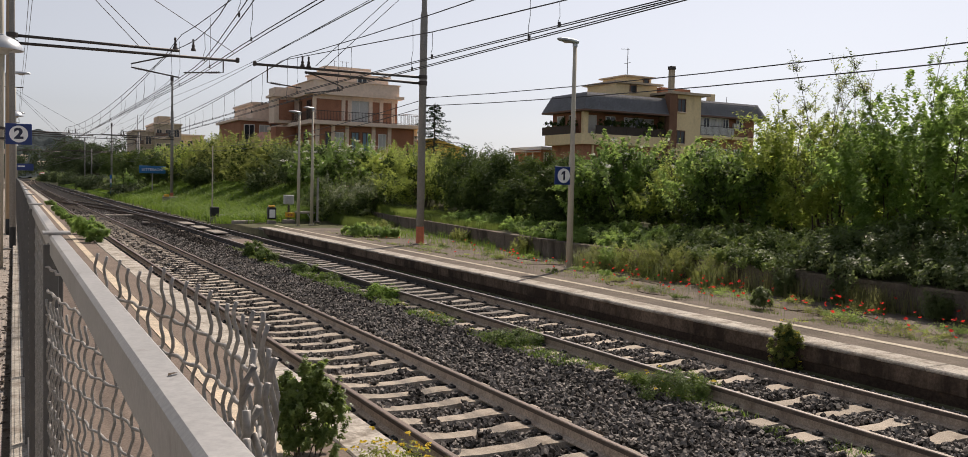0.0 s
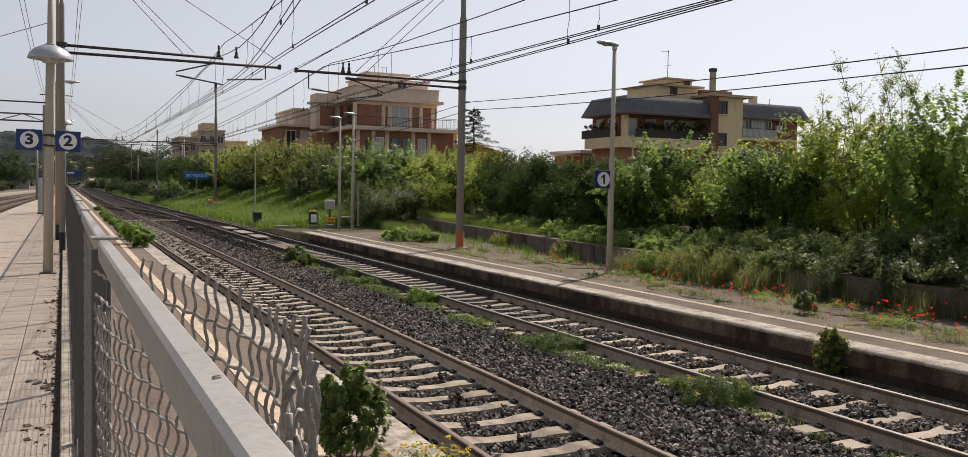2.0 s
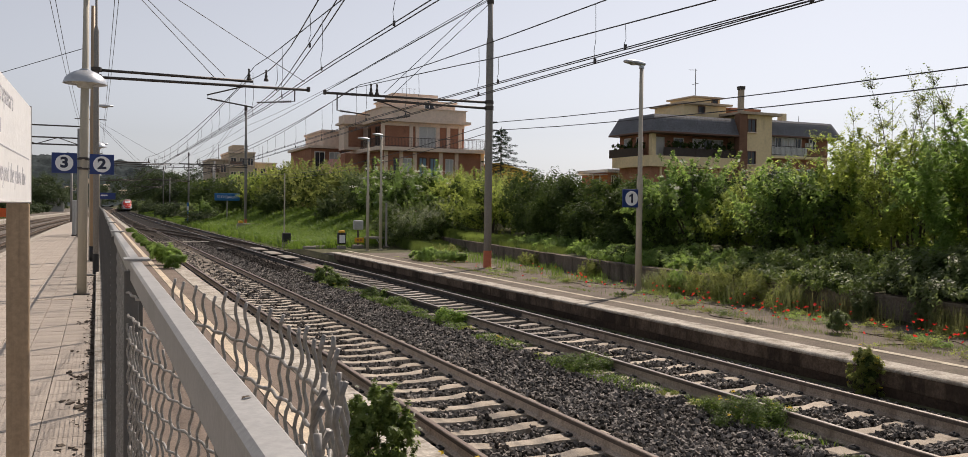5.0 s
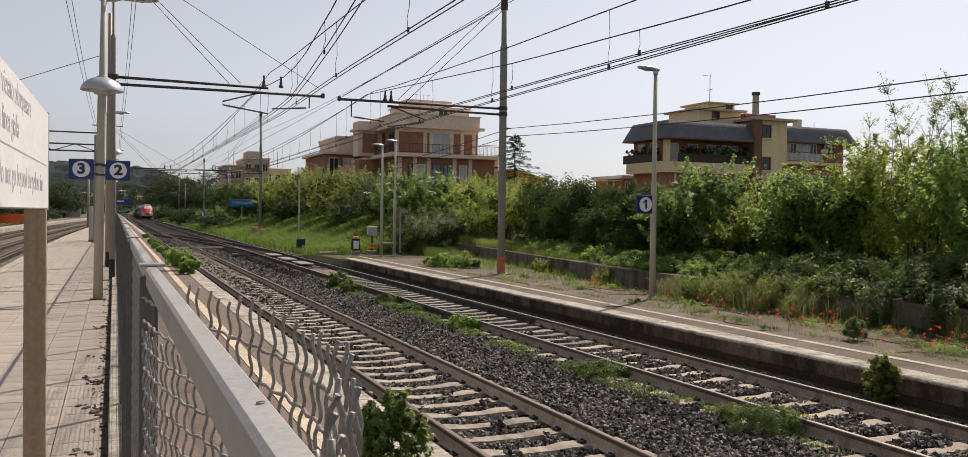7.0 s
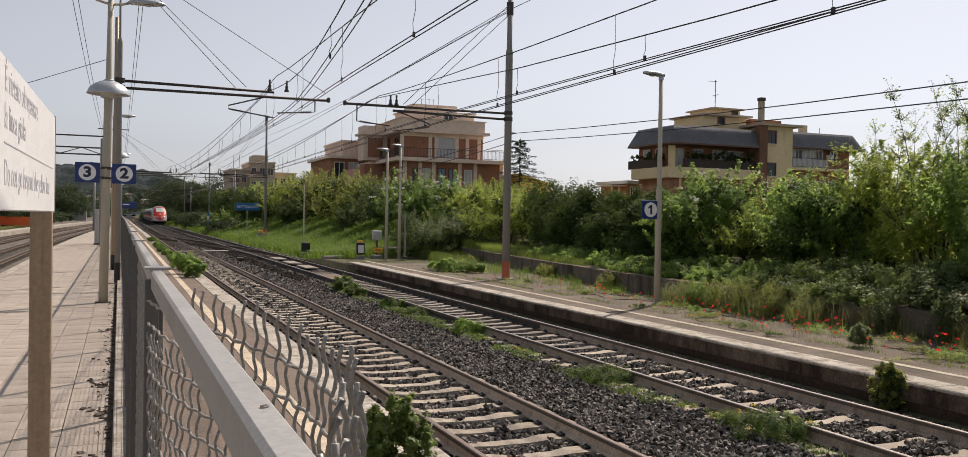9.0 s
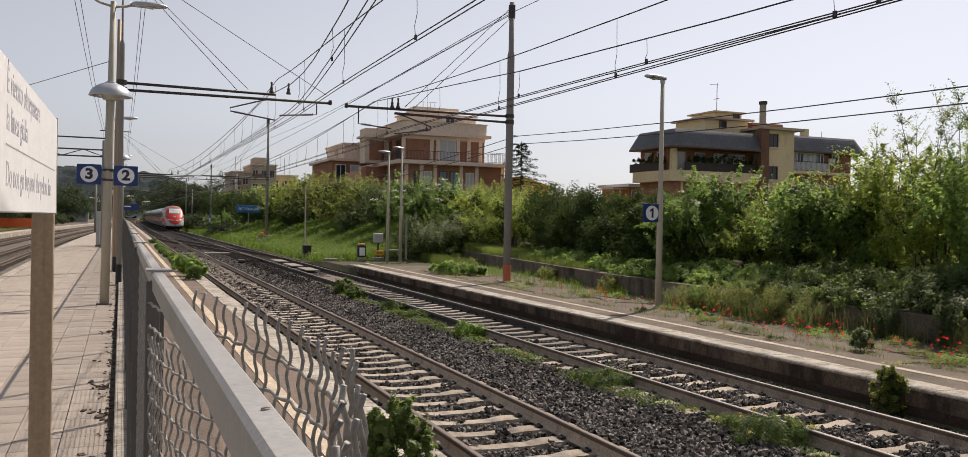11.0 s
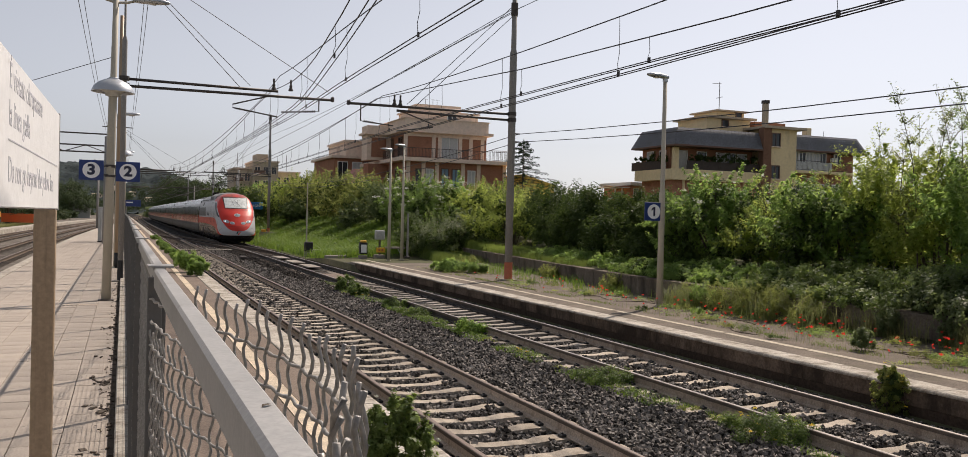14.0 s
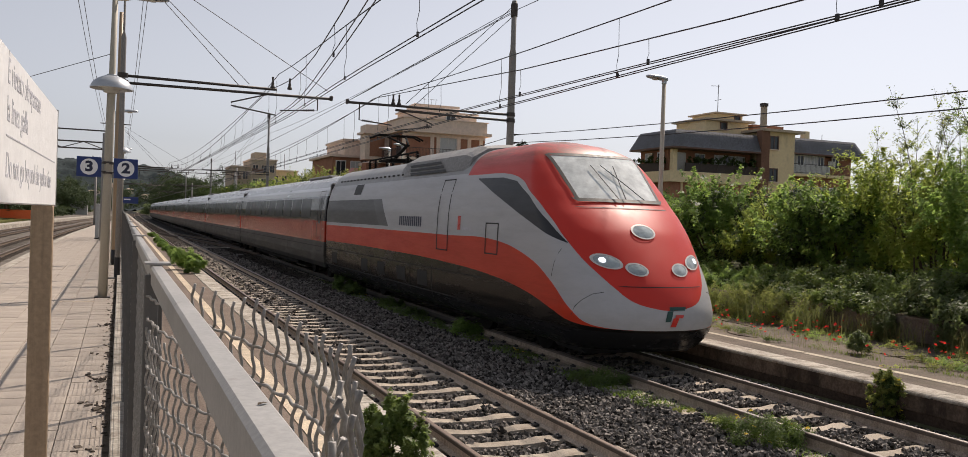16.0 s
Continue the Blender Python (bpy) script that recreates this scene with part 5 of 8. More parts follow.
hedge_at("shrub", "bright yellow-green shrub at the end of the hedge", 20.5, 49.0, 2.0, 2.2, 4.2, "leaf_yellow", 12000, 0.11, 13)
hedge_at("shrub", "dark spreading shrub behind the cable boxes", 16.6, 46.4, 2.4, 2.2, 2.55, "leaf_ivy", 15000, 0.095, 14)
hedge_at("elder_bush", "large elder bush covered in white blossom heads", 17.9, 53.0, 2.5, 2.6, 4.75, "leaf_mid", 15000, 0.12, 15, flowers=90, flower_size=0.24)
hedge_at("shrub", "dark green shrub beside the blossoming elder", 18.0, 58.8, 2.5, 2.6, 4.6, "leaf_ivy", 12000, 0.13, 16)
hedge_at("shrub", "olive-green shrub on the grassy bank", 18.0, 65.5, 2.6, 3.0, 5.1, "leaf_olive", 11000, 0.14, 17)
hedge_at("shrub", "olive-green shrub on the grassy bank", 18.3, 72.5, 2.8, 3.2, 5.6, "leaf_olive", 11000, 0.15, 18)
hedge_at("shrub", "yellow-green shrub on the grassy bank", 18.4, 80.5, 3.0, 3.4, 6.1, "leaf_olive", 10000, 0.16, 19)
hedge_at("shrub", "olive-green shrub on the grassy bank", 18.6, 90.0, 3.2, 4.0, 6.6, "leaf_olive", 10000, 0.18, 20)
hedge_at("shrub", "yellow-green shrub on the grassy bank", 18.0, 99.0, 3.0, 4.0, 7.1, "leaf_yellow", 9000, 0.19, 21)
hedge_at("shrub", "dark green shrub in a hollow of the bank", 16.2, 86.0, 1.8, 2.4, 3.9, "leaf_dark", 6000, 0.15, 25)
hedge_at("shrub", "dark green shrub in a hollow of the bank", 16.0, 63.0, 1.2, 1.8, 2.9, "leaf_ivy", 5000, 0.12, 26)
hedge_at("shrub", "dark green shrub at the foot of the bank", 16.2, 108.0, 3.0, 4.0, 5.6, "leaf_dark", 9000, 0.19, 22)
hedge_at("shrub", "rounded green shrub beside the station sign", 12.9, 116.0, 1.4, 1.8, 2.7, "leaf_mid", 3500, 0.2, 23)
hedge_at("shrub", "dark green shrub at the foot of the bank", 15.2, 122.0, 3.2, 5.0, 5.8, "leaf_dark", 8000, 0.24, 24)

# second row that closes the thicket behind
for k, (x, y, r, top, mat) in enumerate(((21.5, 8.0, 2.6, 3.7, "leaf_mid"), (21.8, 12.5, 2.6, 3.5, "leaf_mid"), (21.8, 17.5, 2.6, 3.2, "leaf_ivy"), (21.5, 22.5, 2.6, 3.3, "leaf_ivy"),
                                         (21.5, 27.5, 2.6, 3.1, "leaf_ivy"), (22.5, 45.5, 2.6, 3.9, "leaf_olive"), (23.5, 52.0, 3.0, 4.4, "leaf_olive"), (23.5, 60.0, 3.2, 4.6, "leaf_olive"),
                                         (24.5, 70.0, 3.5, 5.2, "leaf_olive"))):
    hedge_at("shrub", "dense shrub at the back of the thicket", x, y, r, r, top, mat, 8000, 0.13, 40 + k)

# tall thin shoots standing out of the thicket
srng = random.Random(8)
for k in range(30):
    y = 8.0 + 0.42 * k + srng.uniform(-0.5, 0.5)
    x = 17.4 + srng.uniform(-0.9, 1.5)
    top = 5.3 - 0.33 * max(0, y - 15.0) + srng.uniform(-0.75, 0.35) + 0.05 * max(0, 13 - y)
    s = thing("sapling", "thin upright shoot with sparse small leaves above the thicket", "sapling", (x, y, ground_z(x, y) - 0.05), "thin shoots")
    h = top - ground_z(x, y)
    w, pts = Mesh(), []
    lx, ly = srng.uniform(-0.8, 0.8), srng.uniform(-0.8, 0.8)
    stem = [Vector((lx * u * u, ly * u * u, h * u)) + Vector((0.05 * math.sin(7 * u + k), 0.05 * math.cos(6 * u), 0)) for u in [i / 10 for i in range(11)]]
    w.tube(stem, [0.02 * (1 - 0.85 * i / 10) for i in range(11)], 5)
    for i in range(34):
        u = srng.uniform(0.35, 0.98)
        b = stem[int(u * 10)]
        a, ln = srng.uniform(0, 6.28), srng.uniform(0.2, 0.75) * (1.35 - u)
        tip = b + Vector((math.cos(a) * ln, math.sin(a) * ln, ln * srng.uniform(0.6, 1.6)))
        w.tube([b, b.lerp(tip, 0.5) + Vector((0, 0, 0.03)), tip], [0.006, 0.004, 0.002], 4)
        pts += [b.lerp(tip, srng.uniform(0.2, 1.05)) + Vector((srng.gauss(0, 0.04), srng.gauss(0, 0.04), srng.gauss(0, 0.04))) for _ in range(22)]
    pts += [stem[i] + Vector((srng.gauss(0, 0.05), srng.gauss(0, 0.05), srng.gauss(0, 0.05))) for i in range(4, 11) for _ in range(5)]
    part("branchwork", w, "bark", s, "thin stem with fine twigs", kind="stuff")
    pp = np.array([tuple(p) for p in pts])
    v, q = leaf_cards(pp, np.tile([[0, 0, 0.5]], (len(pp), 1)), 0.062, np.random.default_rng(k), 0.5, tri=True)
    part("leaves", fast_mesh("leaves", v, q, ("leaf_ivy", "leaf_olive", "leaf_mid")[k % 3] if y < 16.5 else "leaf_yellow"), None, s, kind="stuff")

# brambles and ivy that hang over the wall
for k in range(9):
    y = 4.5 + 2.35 * k
    x = wall_x(y) + 0.5
    lob = [(0.0, 0, 0.33, 0.75, 1.35, 0.36), (0.55, 0.3, 0.58, 0.9, 1.3, 0.42), (-0.42, -0.4, 0.24, 0.45, 0.9, 0.26), (1.0, -0.5, 0.8, 0.95, 1.0, 0.45), (-0.32, 0.6, 0.3, 0.4, 0.7, 0.24)]
    if k > 3:
        lob = [(a, b, c * 0.72, d * 0.9, e, f * 0.72) for a, b, c, d, e, f in lob]
    if k > 5:
        lob = [(max(0.0, a) + 0.1, b, c * 0.75, d * 0.7, e, f * 0.7) for a, b, c, d, e, f in lob]
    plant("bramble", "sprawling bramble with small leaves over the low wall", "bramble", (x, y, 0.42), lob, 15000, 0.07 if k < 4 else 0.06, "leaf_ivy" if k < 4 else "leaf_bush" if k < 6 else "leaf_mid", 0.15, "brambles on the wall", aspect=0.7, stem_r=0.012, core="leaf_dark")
for k in range(3):
    y = 26.0 + 3.0 * k
    plant("bramble", "pale green creeper over the low wall", "bramble", (wall_x(y) + 0.9, y, 0.45), [(0, 0, 0.18, 0.6, 1.5, 0.2), (0.5, 0.4, 0.3, 0.7, 1.2, 0.26)], 7000, 0.07, "leaf_mid", 0.16, "brambles on the wall", aspect=0.7, stem_r=0.01)


def blades(n, place, h, width, rngs, lean=0.35):
    """Bent grass blades; place(n) gives their feet."""
    foot = place(n)
    n = len(foot)
    a = rngs.uniform(0, 2 * np.pi, n)
    hh = h * rngs.uniform(0.5, 1.2, n)
    d = np.stack([np.cos(a), np.sin(a), np.zeros(n)], 1)
    s = np.stack([-np.sin(a), np.cos(a), np.zeros(n)], 1) * (width * rngs.uniform(0.6, 1.2, n))[:, None]
    b = rngs.uniform(0.1, 1.0, n)[:, None] * lean * hh[:, None]
    up = np.array([[0, 0, 1.0]]) * hh[:, None]
    mid, tip = foot + up * 0.6 + d * b * 0.35, foot + up * (1 - 0.15 * lean) + d * b
    v = np.stack([foot - s, foot + s, mid + s * 0.7, mid - s * 0.7, tip + s * 0.1, tip - s * 0.1], 1).reshape(-1, 3)
    i = 6 * np.arange(n)[:, None]
    return v, np.vstack([i + np.array([[0, 1, 2, 3]]), i + np.array([[3, 2, 4, 5]])])


def grass_patch(name, label, n, place, h, width, mat, seed, lean=0.35):
    v, q = blades(n, place, h, width, np.random.default_rng(seed), lean)
    return tagged(new(name, fast_mesh(name, v, q, mat)), label, "grass", kind="stuff")


zmap = np.vectorize(ground_z)


def area(x0, x1, y0, y1, seed, z=None, sparse=None, tuft=0.0):
    r = np.random.default_rng(seed)

    def place(n):
        x, y = r.uniform(x0, x1, n), r.uniform(y0, y1, n)
        if tuft:  # blades gather in tussocks
            m = max(1, n // 26)
            pick = r.integers(0, m, n)
            x, y = x[:m][pick] + r.normal(0, tuft * 0.45, n), y[:m][pick] + r.normal(0, tuft * 0.45, n)
        if sparse:
            ok = np.array([noise.noise((a * sparse, b * sparse, 7.0)) > -0.05 for a, b in zip(x, y)])
            x, y = x[ok], y[ok]
        return np.stack([x, y, zmap(x, y) - 0.02 if z is None else np.full(len(x), z)], 1)

    return place


grass_patch("bank_grass", "tall fresh green grass on the railway bank", 52000, area(10.9, 17.5, 47, 78, 1, tuft=1.1), 0.62, 0.017, "grass", 1, 1.0)
grass_patch("bank_grass", "tall fresh green grass on the railway bank", 32000, area(10.9, 17.5, 76, 130, 2, tuft=1.4), 0.75, 0.030, "grass", 2, 1.0)
# brighter blade colour stands in for sun on this shadowed strip
grass_patch("bank_grass", "grass behind the curved wall in a brighter green painted as sunlight", 12000, area(14.9, 18.0, 27, 46, 3), 0.48, 0.011, "grass_bright", 3)
grass_patch("tall_grass", "thin tall grass growing against the low wall", 900, area(12.9, 13.8, 13.6, 19.5, 4, 0.0, 0.9), 0.6, 0.005, "grass_dry", 4, 0.7)
for k, (x, y, r, h, mat) in enumerate(((13.5, 14.6, 0.35, 0.6, "leaf_olive"), (13.4, 15.5, 0.45, 0.8, "leaf_olive"), (13.5, 16.4, 0.5, 0.9, "leaf_olive"), (13.4, 17.3, 0.5, 0.8, "leaf_olive"), (13.5, 18.2, 0.45, 0.7, "leaf_mid"), (13.6, 19.1, 0.3, 0.45, "leaf_olive"),
                                       (13.6, 11.2, 0.22, 0.5, "leaf_ivy"), (13.65, 9.3, 0.22, 0.4, "leaf_ivy"), (13.6, 12.6, 0.2, 0.55, "leaf_ivy"), (14.0, 23.5, 0.4, 0.4, "leaf_olive"), (14.6, 29.0, 0.4, 0.4, "leaf_olive"), (13.4, 34.5, 0.6, 0.5, "leaf_olive"))):
    plant("wild_fennel", "feathery green wild plant growing against the low wall", "weed", (x, y, 0.0), lobed(r, r, h, 6, 80 + k), 3200, 0.11, mat, 0.14, "plants along the wall", aspect=0.10, stems=8, stem_r=0.006, inner=0.5, shoots=1.2)
grass_patch("tall_grass", "upright green grass growing against the low wall", 2400, area(12.95, 13.75, 14.0, 19.4, 5, 0.0, 0.9, 0.3), 0.6, 0.005, "grass_green", 5, 0.9)
grass_patch("tall_grass", "thin dry grass at the foot of the wall", 3200, area(13.2, 13.85, 5.0, 14.5, 6, 0.0, 0.8, 0.22), 0.5, 0.005, "grass_dry", 6, 0.6)
grass_patch("tall_grass", "weeds along the wall beyond the mast", 3200, area(12.9, 15.2, 20.0, 36.0, 7, 0.0, 0.6), 0.3, 0.006, "grass", 7, 0.6)
grass_patch("bank_grass", "rough grass beside the outer tracks", 6000, area(-18, -12.8, 40, 200, 8), 0.4, 0.02, "grass_dry", 8)


def weed(at, r, h, n, mat, label, leaf=0.035, flowers=0, fm="flower_yellow", name="weed", group="weeds by the track", aspect=0.4):
    lob = [(0, 0, h * 0.45, r * 0.75, r * 0.75, h * 0.45), (r * 0.5, -r * 0.3, h * 0.35, r * 0.5, r * 0.5, h * 0.33), (-r * 0.4, r * 0.5, h * 0.38, r * 0.5, r * 0.55, h * 0.36),
           (0, 0, h * 0.14, r * 0.82, r * 0.82, h * 0.17)]
    return plant(name, label, "weed", at, lob, n, leaf, mat, max(0.05, min(0.12, r * 0.35)), group, flowers, fm, aspect, 5, 0.4, 0.006, 0.035)


# low weeds in a row beside the far track
wrng = random.Random(4)
y = 6.2
while y < 33:
    x = 6.98 + wrng.uniform(-0.2, 0.2)
    if noise.noise((y * 0.45, 3.3, 0)) > -0.18:
        r = wrng.uniform(0.10, 0.22)
        weed((x, y, -0.45), r, r * wrng.uniform(0.35, 0.7), 560, ("leaf_weed", "leaf_weed", "leaf_olive", "leaf_ivy")[wrng.randrange(4)], "low green weed in the ballast", 0.04, 5 if wrng.random() < 0.08 else 0)
    y += wrng.uniform(0.32, 0.75)
grass_patch("track_grass", "thin grass growing in the ballast beside the far track", 12000, area(6.72, 7.25, 5.5, 30, 12, -0.46, 0.7), 0.13, 0.006, "grass", 12, 1.1)
weed((7.05, 8.2, -0.45), 0.46, 0.36, 10000, "leaf_weed", "spreading dark weed with a few yellow flowers in the ballast", 0.036, 14, aspect=0.3)
weed((6.95, 11.9, -0.45), 0.45, 0.30, 3600, "leaf_weed", "dull grey-green weed in the ballast", 0.045)
weed((7.05, 21.6, -0.45), 0.42, 0.24, 3000, "leaf_weed", "leafy green weed in the ballast", 0.05)
weed((7.1, 23.6, -0.45), 0.40, 0.26, 3000, "leaf_weed", "leafy green weed in the ballast", 0.05)
weed((7.1, 17.8, -0.45), 0.36, 0.40, 3600, "leaf_mid", "dense green weed beside the rail", 0.05)
weed((6.98, 29.0, -0.45), 0.40, 0.60, 4200, "leaf_weed", "dark leafy weed in the ballast", 0.07)
weed((6.9, 27.0, -0.45), 0.34, 0.42, 3600, "leaf_weed", "dark leafy weed in the ballast", 0.07)

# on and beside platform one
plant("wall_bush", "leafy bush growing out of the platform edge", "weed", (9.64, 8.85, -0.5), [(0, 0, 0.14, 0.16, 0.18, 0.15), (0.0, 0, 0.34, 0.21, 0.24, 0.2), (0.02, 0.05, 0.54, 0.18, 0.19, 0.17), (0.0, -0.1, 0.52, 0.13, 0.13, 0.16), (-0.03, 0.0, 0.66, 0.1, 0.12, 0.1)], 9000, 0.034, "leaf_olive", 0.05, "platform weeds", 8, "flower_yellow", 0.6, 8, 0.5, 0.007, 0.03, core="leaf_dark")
plant("platform_bush", "small dense green bush on the platform", "weed", (11.75, 11.4, 0.0), [(0, 0, 0.09, 0.19, 0.19, 0.11), (0.02, 0, 0.20, 0.17, 0.17, 0.13), (-0.03, 0.02, 0.31, 0.10, 0.10, 0.10), (0.05, 0.0, 0.28, 0.09, 0.09, 0.1)], 6500, 0.036, "leaf_ivy", 0.06, "platform weeds", 0, "flower_yellow", 0.4, 5, 0.4, 0.006, 0.035)
weed((12.35, 16.9, 0.0), 0.17, 0.2, 900, "leaf_mid", "small round green plant on the platform", 0.04, group="platform weeds")
weed((12.1, 32.6, 0.0), 0.85, 0.55, 11000, "leaf_mid", "low spreading green bush on the platform", 0.07, name="platform_bush", group="platform weeds")
weed((12.7, 31.6, 0.0), 0.6, 0.46, 6000, "leaf_mid", "low spreading green bush on the platform", 0.07, name="platform_bush", group="platform weeds")
for k in range(46):
    x, y = wrng.uniform(11.2, 13.5), 5.0 + 29 * wrng.random() ** 1.2
    r = wrng.uniform(0.07, 0.2)
    weed((x, y, 0.0), r, r * wrng.uniform(0.5, 1.1), 150, ("leaf_olive", "leaf_mid", "leaf_yellow")[k % 3], "small weed in a crack of the platform", 0.03, group="platform weeds")
for k in range(60):
    x, y = wrng.choice((wrng.uniform(11.0, 13.6), wrng.uniform(12.6, 13.7))), 5.0 + 30 * wrng.random() ** 1.2
    r = wrng.uniform(0.12, 0.34)
    weed((x, y, 0.0), r, r * wrng.uniform(0.18, 0.4), 260, ("leaf_olive", "leaf_ivy", "leaf_yellow")[k % 3], "flat spreading weed on the weedy platform", 0.028, group="platform weeds")
grass_patch("platform_grass", "sparse dry grass in the cracks of the platform", 3600, area(11.2, 13.8, 5, 36, 14, 0.0, 0.55), 0.12, 0.004, "grass_dry", 14, 0.8)

grass_patch("platform_grass", "low weeds along a joint of the platform", 2600, area(11.42, 11.6, 6, 32, 15, 0.0, 1.3), 0.07, 0.005, "grass_bright", 15, 1.0)

# poppies, each with stem and petals
flower = Mesh()
for k in range(5):
    a = k * 2 * math.pi / 5
    ring_pts = [(0, 0, 0)] + [(math.cos(a + o) * rr, math.sin(a + o) * rr, zz) for o, rr, zz in ((-0.7, 0.03, 0.014), (-0.35, 0.045, 0.03), (0.0, 0.048, 0.034), (0.35, 0.045, 0.028), (0.7, 0.03, 0.016))]
    flower.add(ring_pts, [(0, i, i + 1) for i in range(1, 5)])
PETALS = flower.data("petals", "poppy")
STEM = Mesh().tube([(0, 0, -0.3), (0.01, 0, -0.15), (0, 0, 0)], 0.0022, 4).data("stem", "grass")
drng = random.Random(77)
spots = []
for cx, cy, sx, sy, n in ((12.9, 12.9, 0.35, 0.7, 17), (13.0, 10.7, 0.4, 0.8, 18), (12.2, 9.6, 0.35, 0.7, 16), (12.2, 14.6, 0.5, 1.0, 15), (12.9, 15.9, 0.4, 1.0, 12), (11.3, 13.4, 0.2, 0.5, 4), (12.3, 22.0, 0.7, 2.4, 18), (12.2, 17.5, 0.6, 2.0, 16), (12.0, 12.0, 0.6, 1.5, 14), (12.6, 26.0, 0.6, 1.5, 7), (11.9, 8.3, 0.4, 0.6, 8)):
    spots += [(min(13.65, max(11.1, drng.gauss(cx, sx))), drng.gauss(cy, sy)) for _ in range(n)]
for k, (cx, cy) in enumerate(((12.9, 12.9), (13.0, 10.7), (12.2, 9.6), (12.2, 14.6), (12.9, 15.9), (12.2, 17.5), (12.0, 12.0), (11.9, 8.3), (12.3, 22.0), (12.6, 26.0))):
    for j in range(4):
        r = drng.uniform(0.16, 0.36)
        weed((min(13.4, max(11.2, drng.gauss(cx, 0.45))), drng.gauss(cy, 0.5), 0.0), r, drng.uniform(0.08, 0.2), 900, ("leaf_weed", "leaf_olive", "leaf_mid")[(k + j) % 3], "low green weed patch among poppies", 0.03, group="platform weeds")
for x, y in spots:
    p = thing("poppy", "red poppy flower on a thin stem on the weedy platform", "poppy", (x, y, 0.0), "poppies on the platform")
    h = drng.uniform(0.10, 0.30)
    s = part("stem", STEM, None, p)
    s.matrix_local = Matrix.Translation((0, 0, h)) @ Matrix.Diagonal((1, 1, h / 0.29, 1))
    f = part("petals", PETALS, None, p, "red petals")
    f.matrix_local = Matrix.Translation((0, 0, h)) @ Euler((drng.uniform(-0.9, 0.5), drng.uniform(-0.7, 0.7), drng.uniform(0, 6))).to_matrix().to_4x4() @ Matrix.Scale(drng.uniform(0.5, 0.85), 4)

# on platform two's edge
plant("edge_bush", "dense upright leafy bush on the platform edge", "weed", (1.96, 6.42, -0.02), [(-0.02, 0, 0.12, 0.28, 0.28, 0.16), (0.0, 0, 0.30, 0.25, 0.25, 0.22), (-0.03, 0.02, 0.5, 0.19, 0.19, 0.2), (0.16, 0, 0.40, 0.13, 0.13, 0.2), (-0.18, 0, 0.36, 0.13, 0.13, 0.2), (0.04, -0.03, 0.58, 0.08, 0.08, 0.12), (-0.1, 0.0, 0.42, 0.08, 0.08, 0.2), (0.12, 0.02, 0.4, 0.07, 0.07, 0.2)], 10000, 0.06, "leaf_bush", 0.06, "edge weeds", 10, "flower_white", 0.34, 12, 0.4, 0.006, 0.03, shoots=0.7)
weed((2.3, 5.45, 0.0), 0.3, 0.32, 1600, "leaf_olive", "weed with yellow flowers on the platform edge", 0.04, 26, group="edge weeds")
for x, y, r, h in ((2.35, 36.8, 0.3, 0.45), (2.15, 34.8, 0.42, 0.6), (2.2, 32.3, 0.5, 0.85), (2.35, 30.4, 0.42, 0.62), (2.3, 41.2, 0.3, 0.3), (2.25, 39.5, 0.25, 0.35), (2.35, 44.5, 0.28, 0.3), (2.2, 51.0, 0.3, 0.35), (2.3, 43.0, 0.25, 0.3), (2.25, 46.5, 0.3, 0.35), (2.3, 48.6, 0.28, 0.3), (2.3, 54.0, 0.3, 0.35), (2.25, 57.0, 0.3, 0.3), (2.2, 38.2, 0.28, 0.35), (2.3, 60.0, 0.35, 0.3), (2.3, 70.0, 0.4, 0.35)):
    weed((x, y, 0.0), r * 0.9, h, 8000, "leaf_mid", "leafy green weed on the platform edge", 0.055, group="edge weeds", aspect=0.5)
for x, y in ((2.85, 12.4), (2.9, 14.3), (2.8, 17.5), (2.9, 20.5), (2.85, 9.9)):
    weed((x, y, -0.45), 0.2, 0.28, 700, "leaf_weed", "low weed between rail and platform", 0.04, group="edge weeds")
# dry leaves along the kerb
litter = Mesh()
for k in range(260):
    x, y, a, s = -0.03 - 0.2 * drng.random() ** 2 - (0.12 * drng.random() if k % 5 == 0 else 0), 7 + 26 * drng.random(), drng.uniform(0, 6.28), drng.uniform(0.012, 0.034)
    c, d = math.cos(a) * s, math.sin(a) * s
    litter.add([(x - c, y - d, 0.006), (x + d * 0.5, y - c * 0.5, 0.02), (x + c, y + d, 0.008), (x - d * 0.5, y + c * 0.5, 0.018)], [(0, 1, 2, 3)])
tagged(new("leaf_litter", litter.data("leaf_litter", "bark")), "dry brown leaves and debris along the kerb", "leaf litter", kind="stuff")


rubble = Mesh()
for k in range(190):
    pile = k % 3 == 0
    y = drng.choice((8.1, 9.9, 11.6, 13.5, 16.8)) + drng.gauss(0, 0.16) if pile else 8 + 20 * drng.random()
    x = -0.09 - 0.24 * drng.random() ** 1.5 if pile else -0.05 - 0.05 * drng.random()
    a, b, c = drng.uniform(0.02, 0.085 if pile else 0.05), drng.uniform(0.015, 0.05), drng.uniform(0.006, 0.02)
    rubble.box((x, y, c * 0.7), (a, b, c), 0.003, Euler((drng.uniform(-0.3, 0.3), drng.uniform(-0.3, 0.3), drng.uniform(0, 3))).to_matrix())
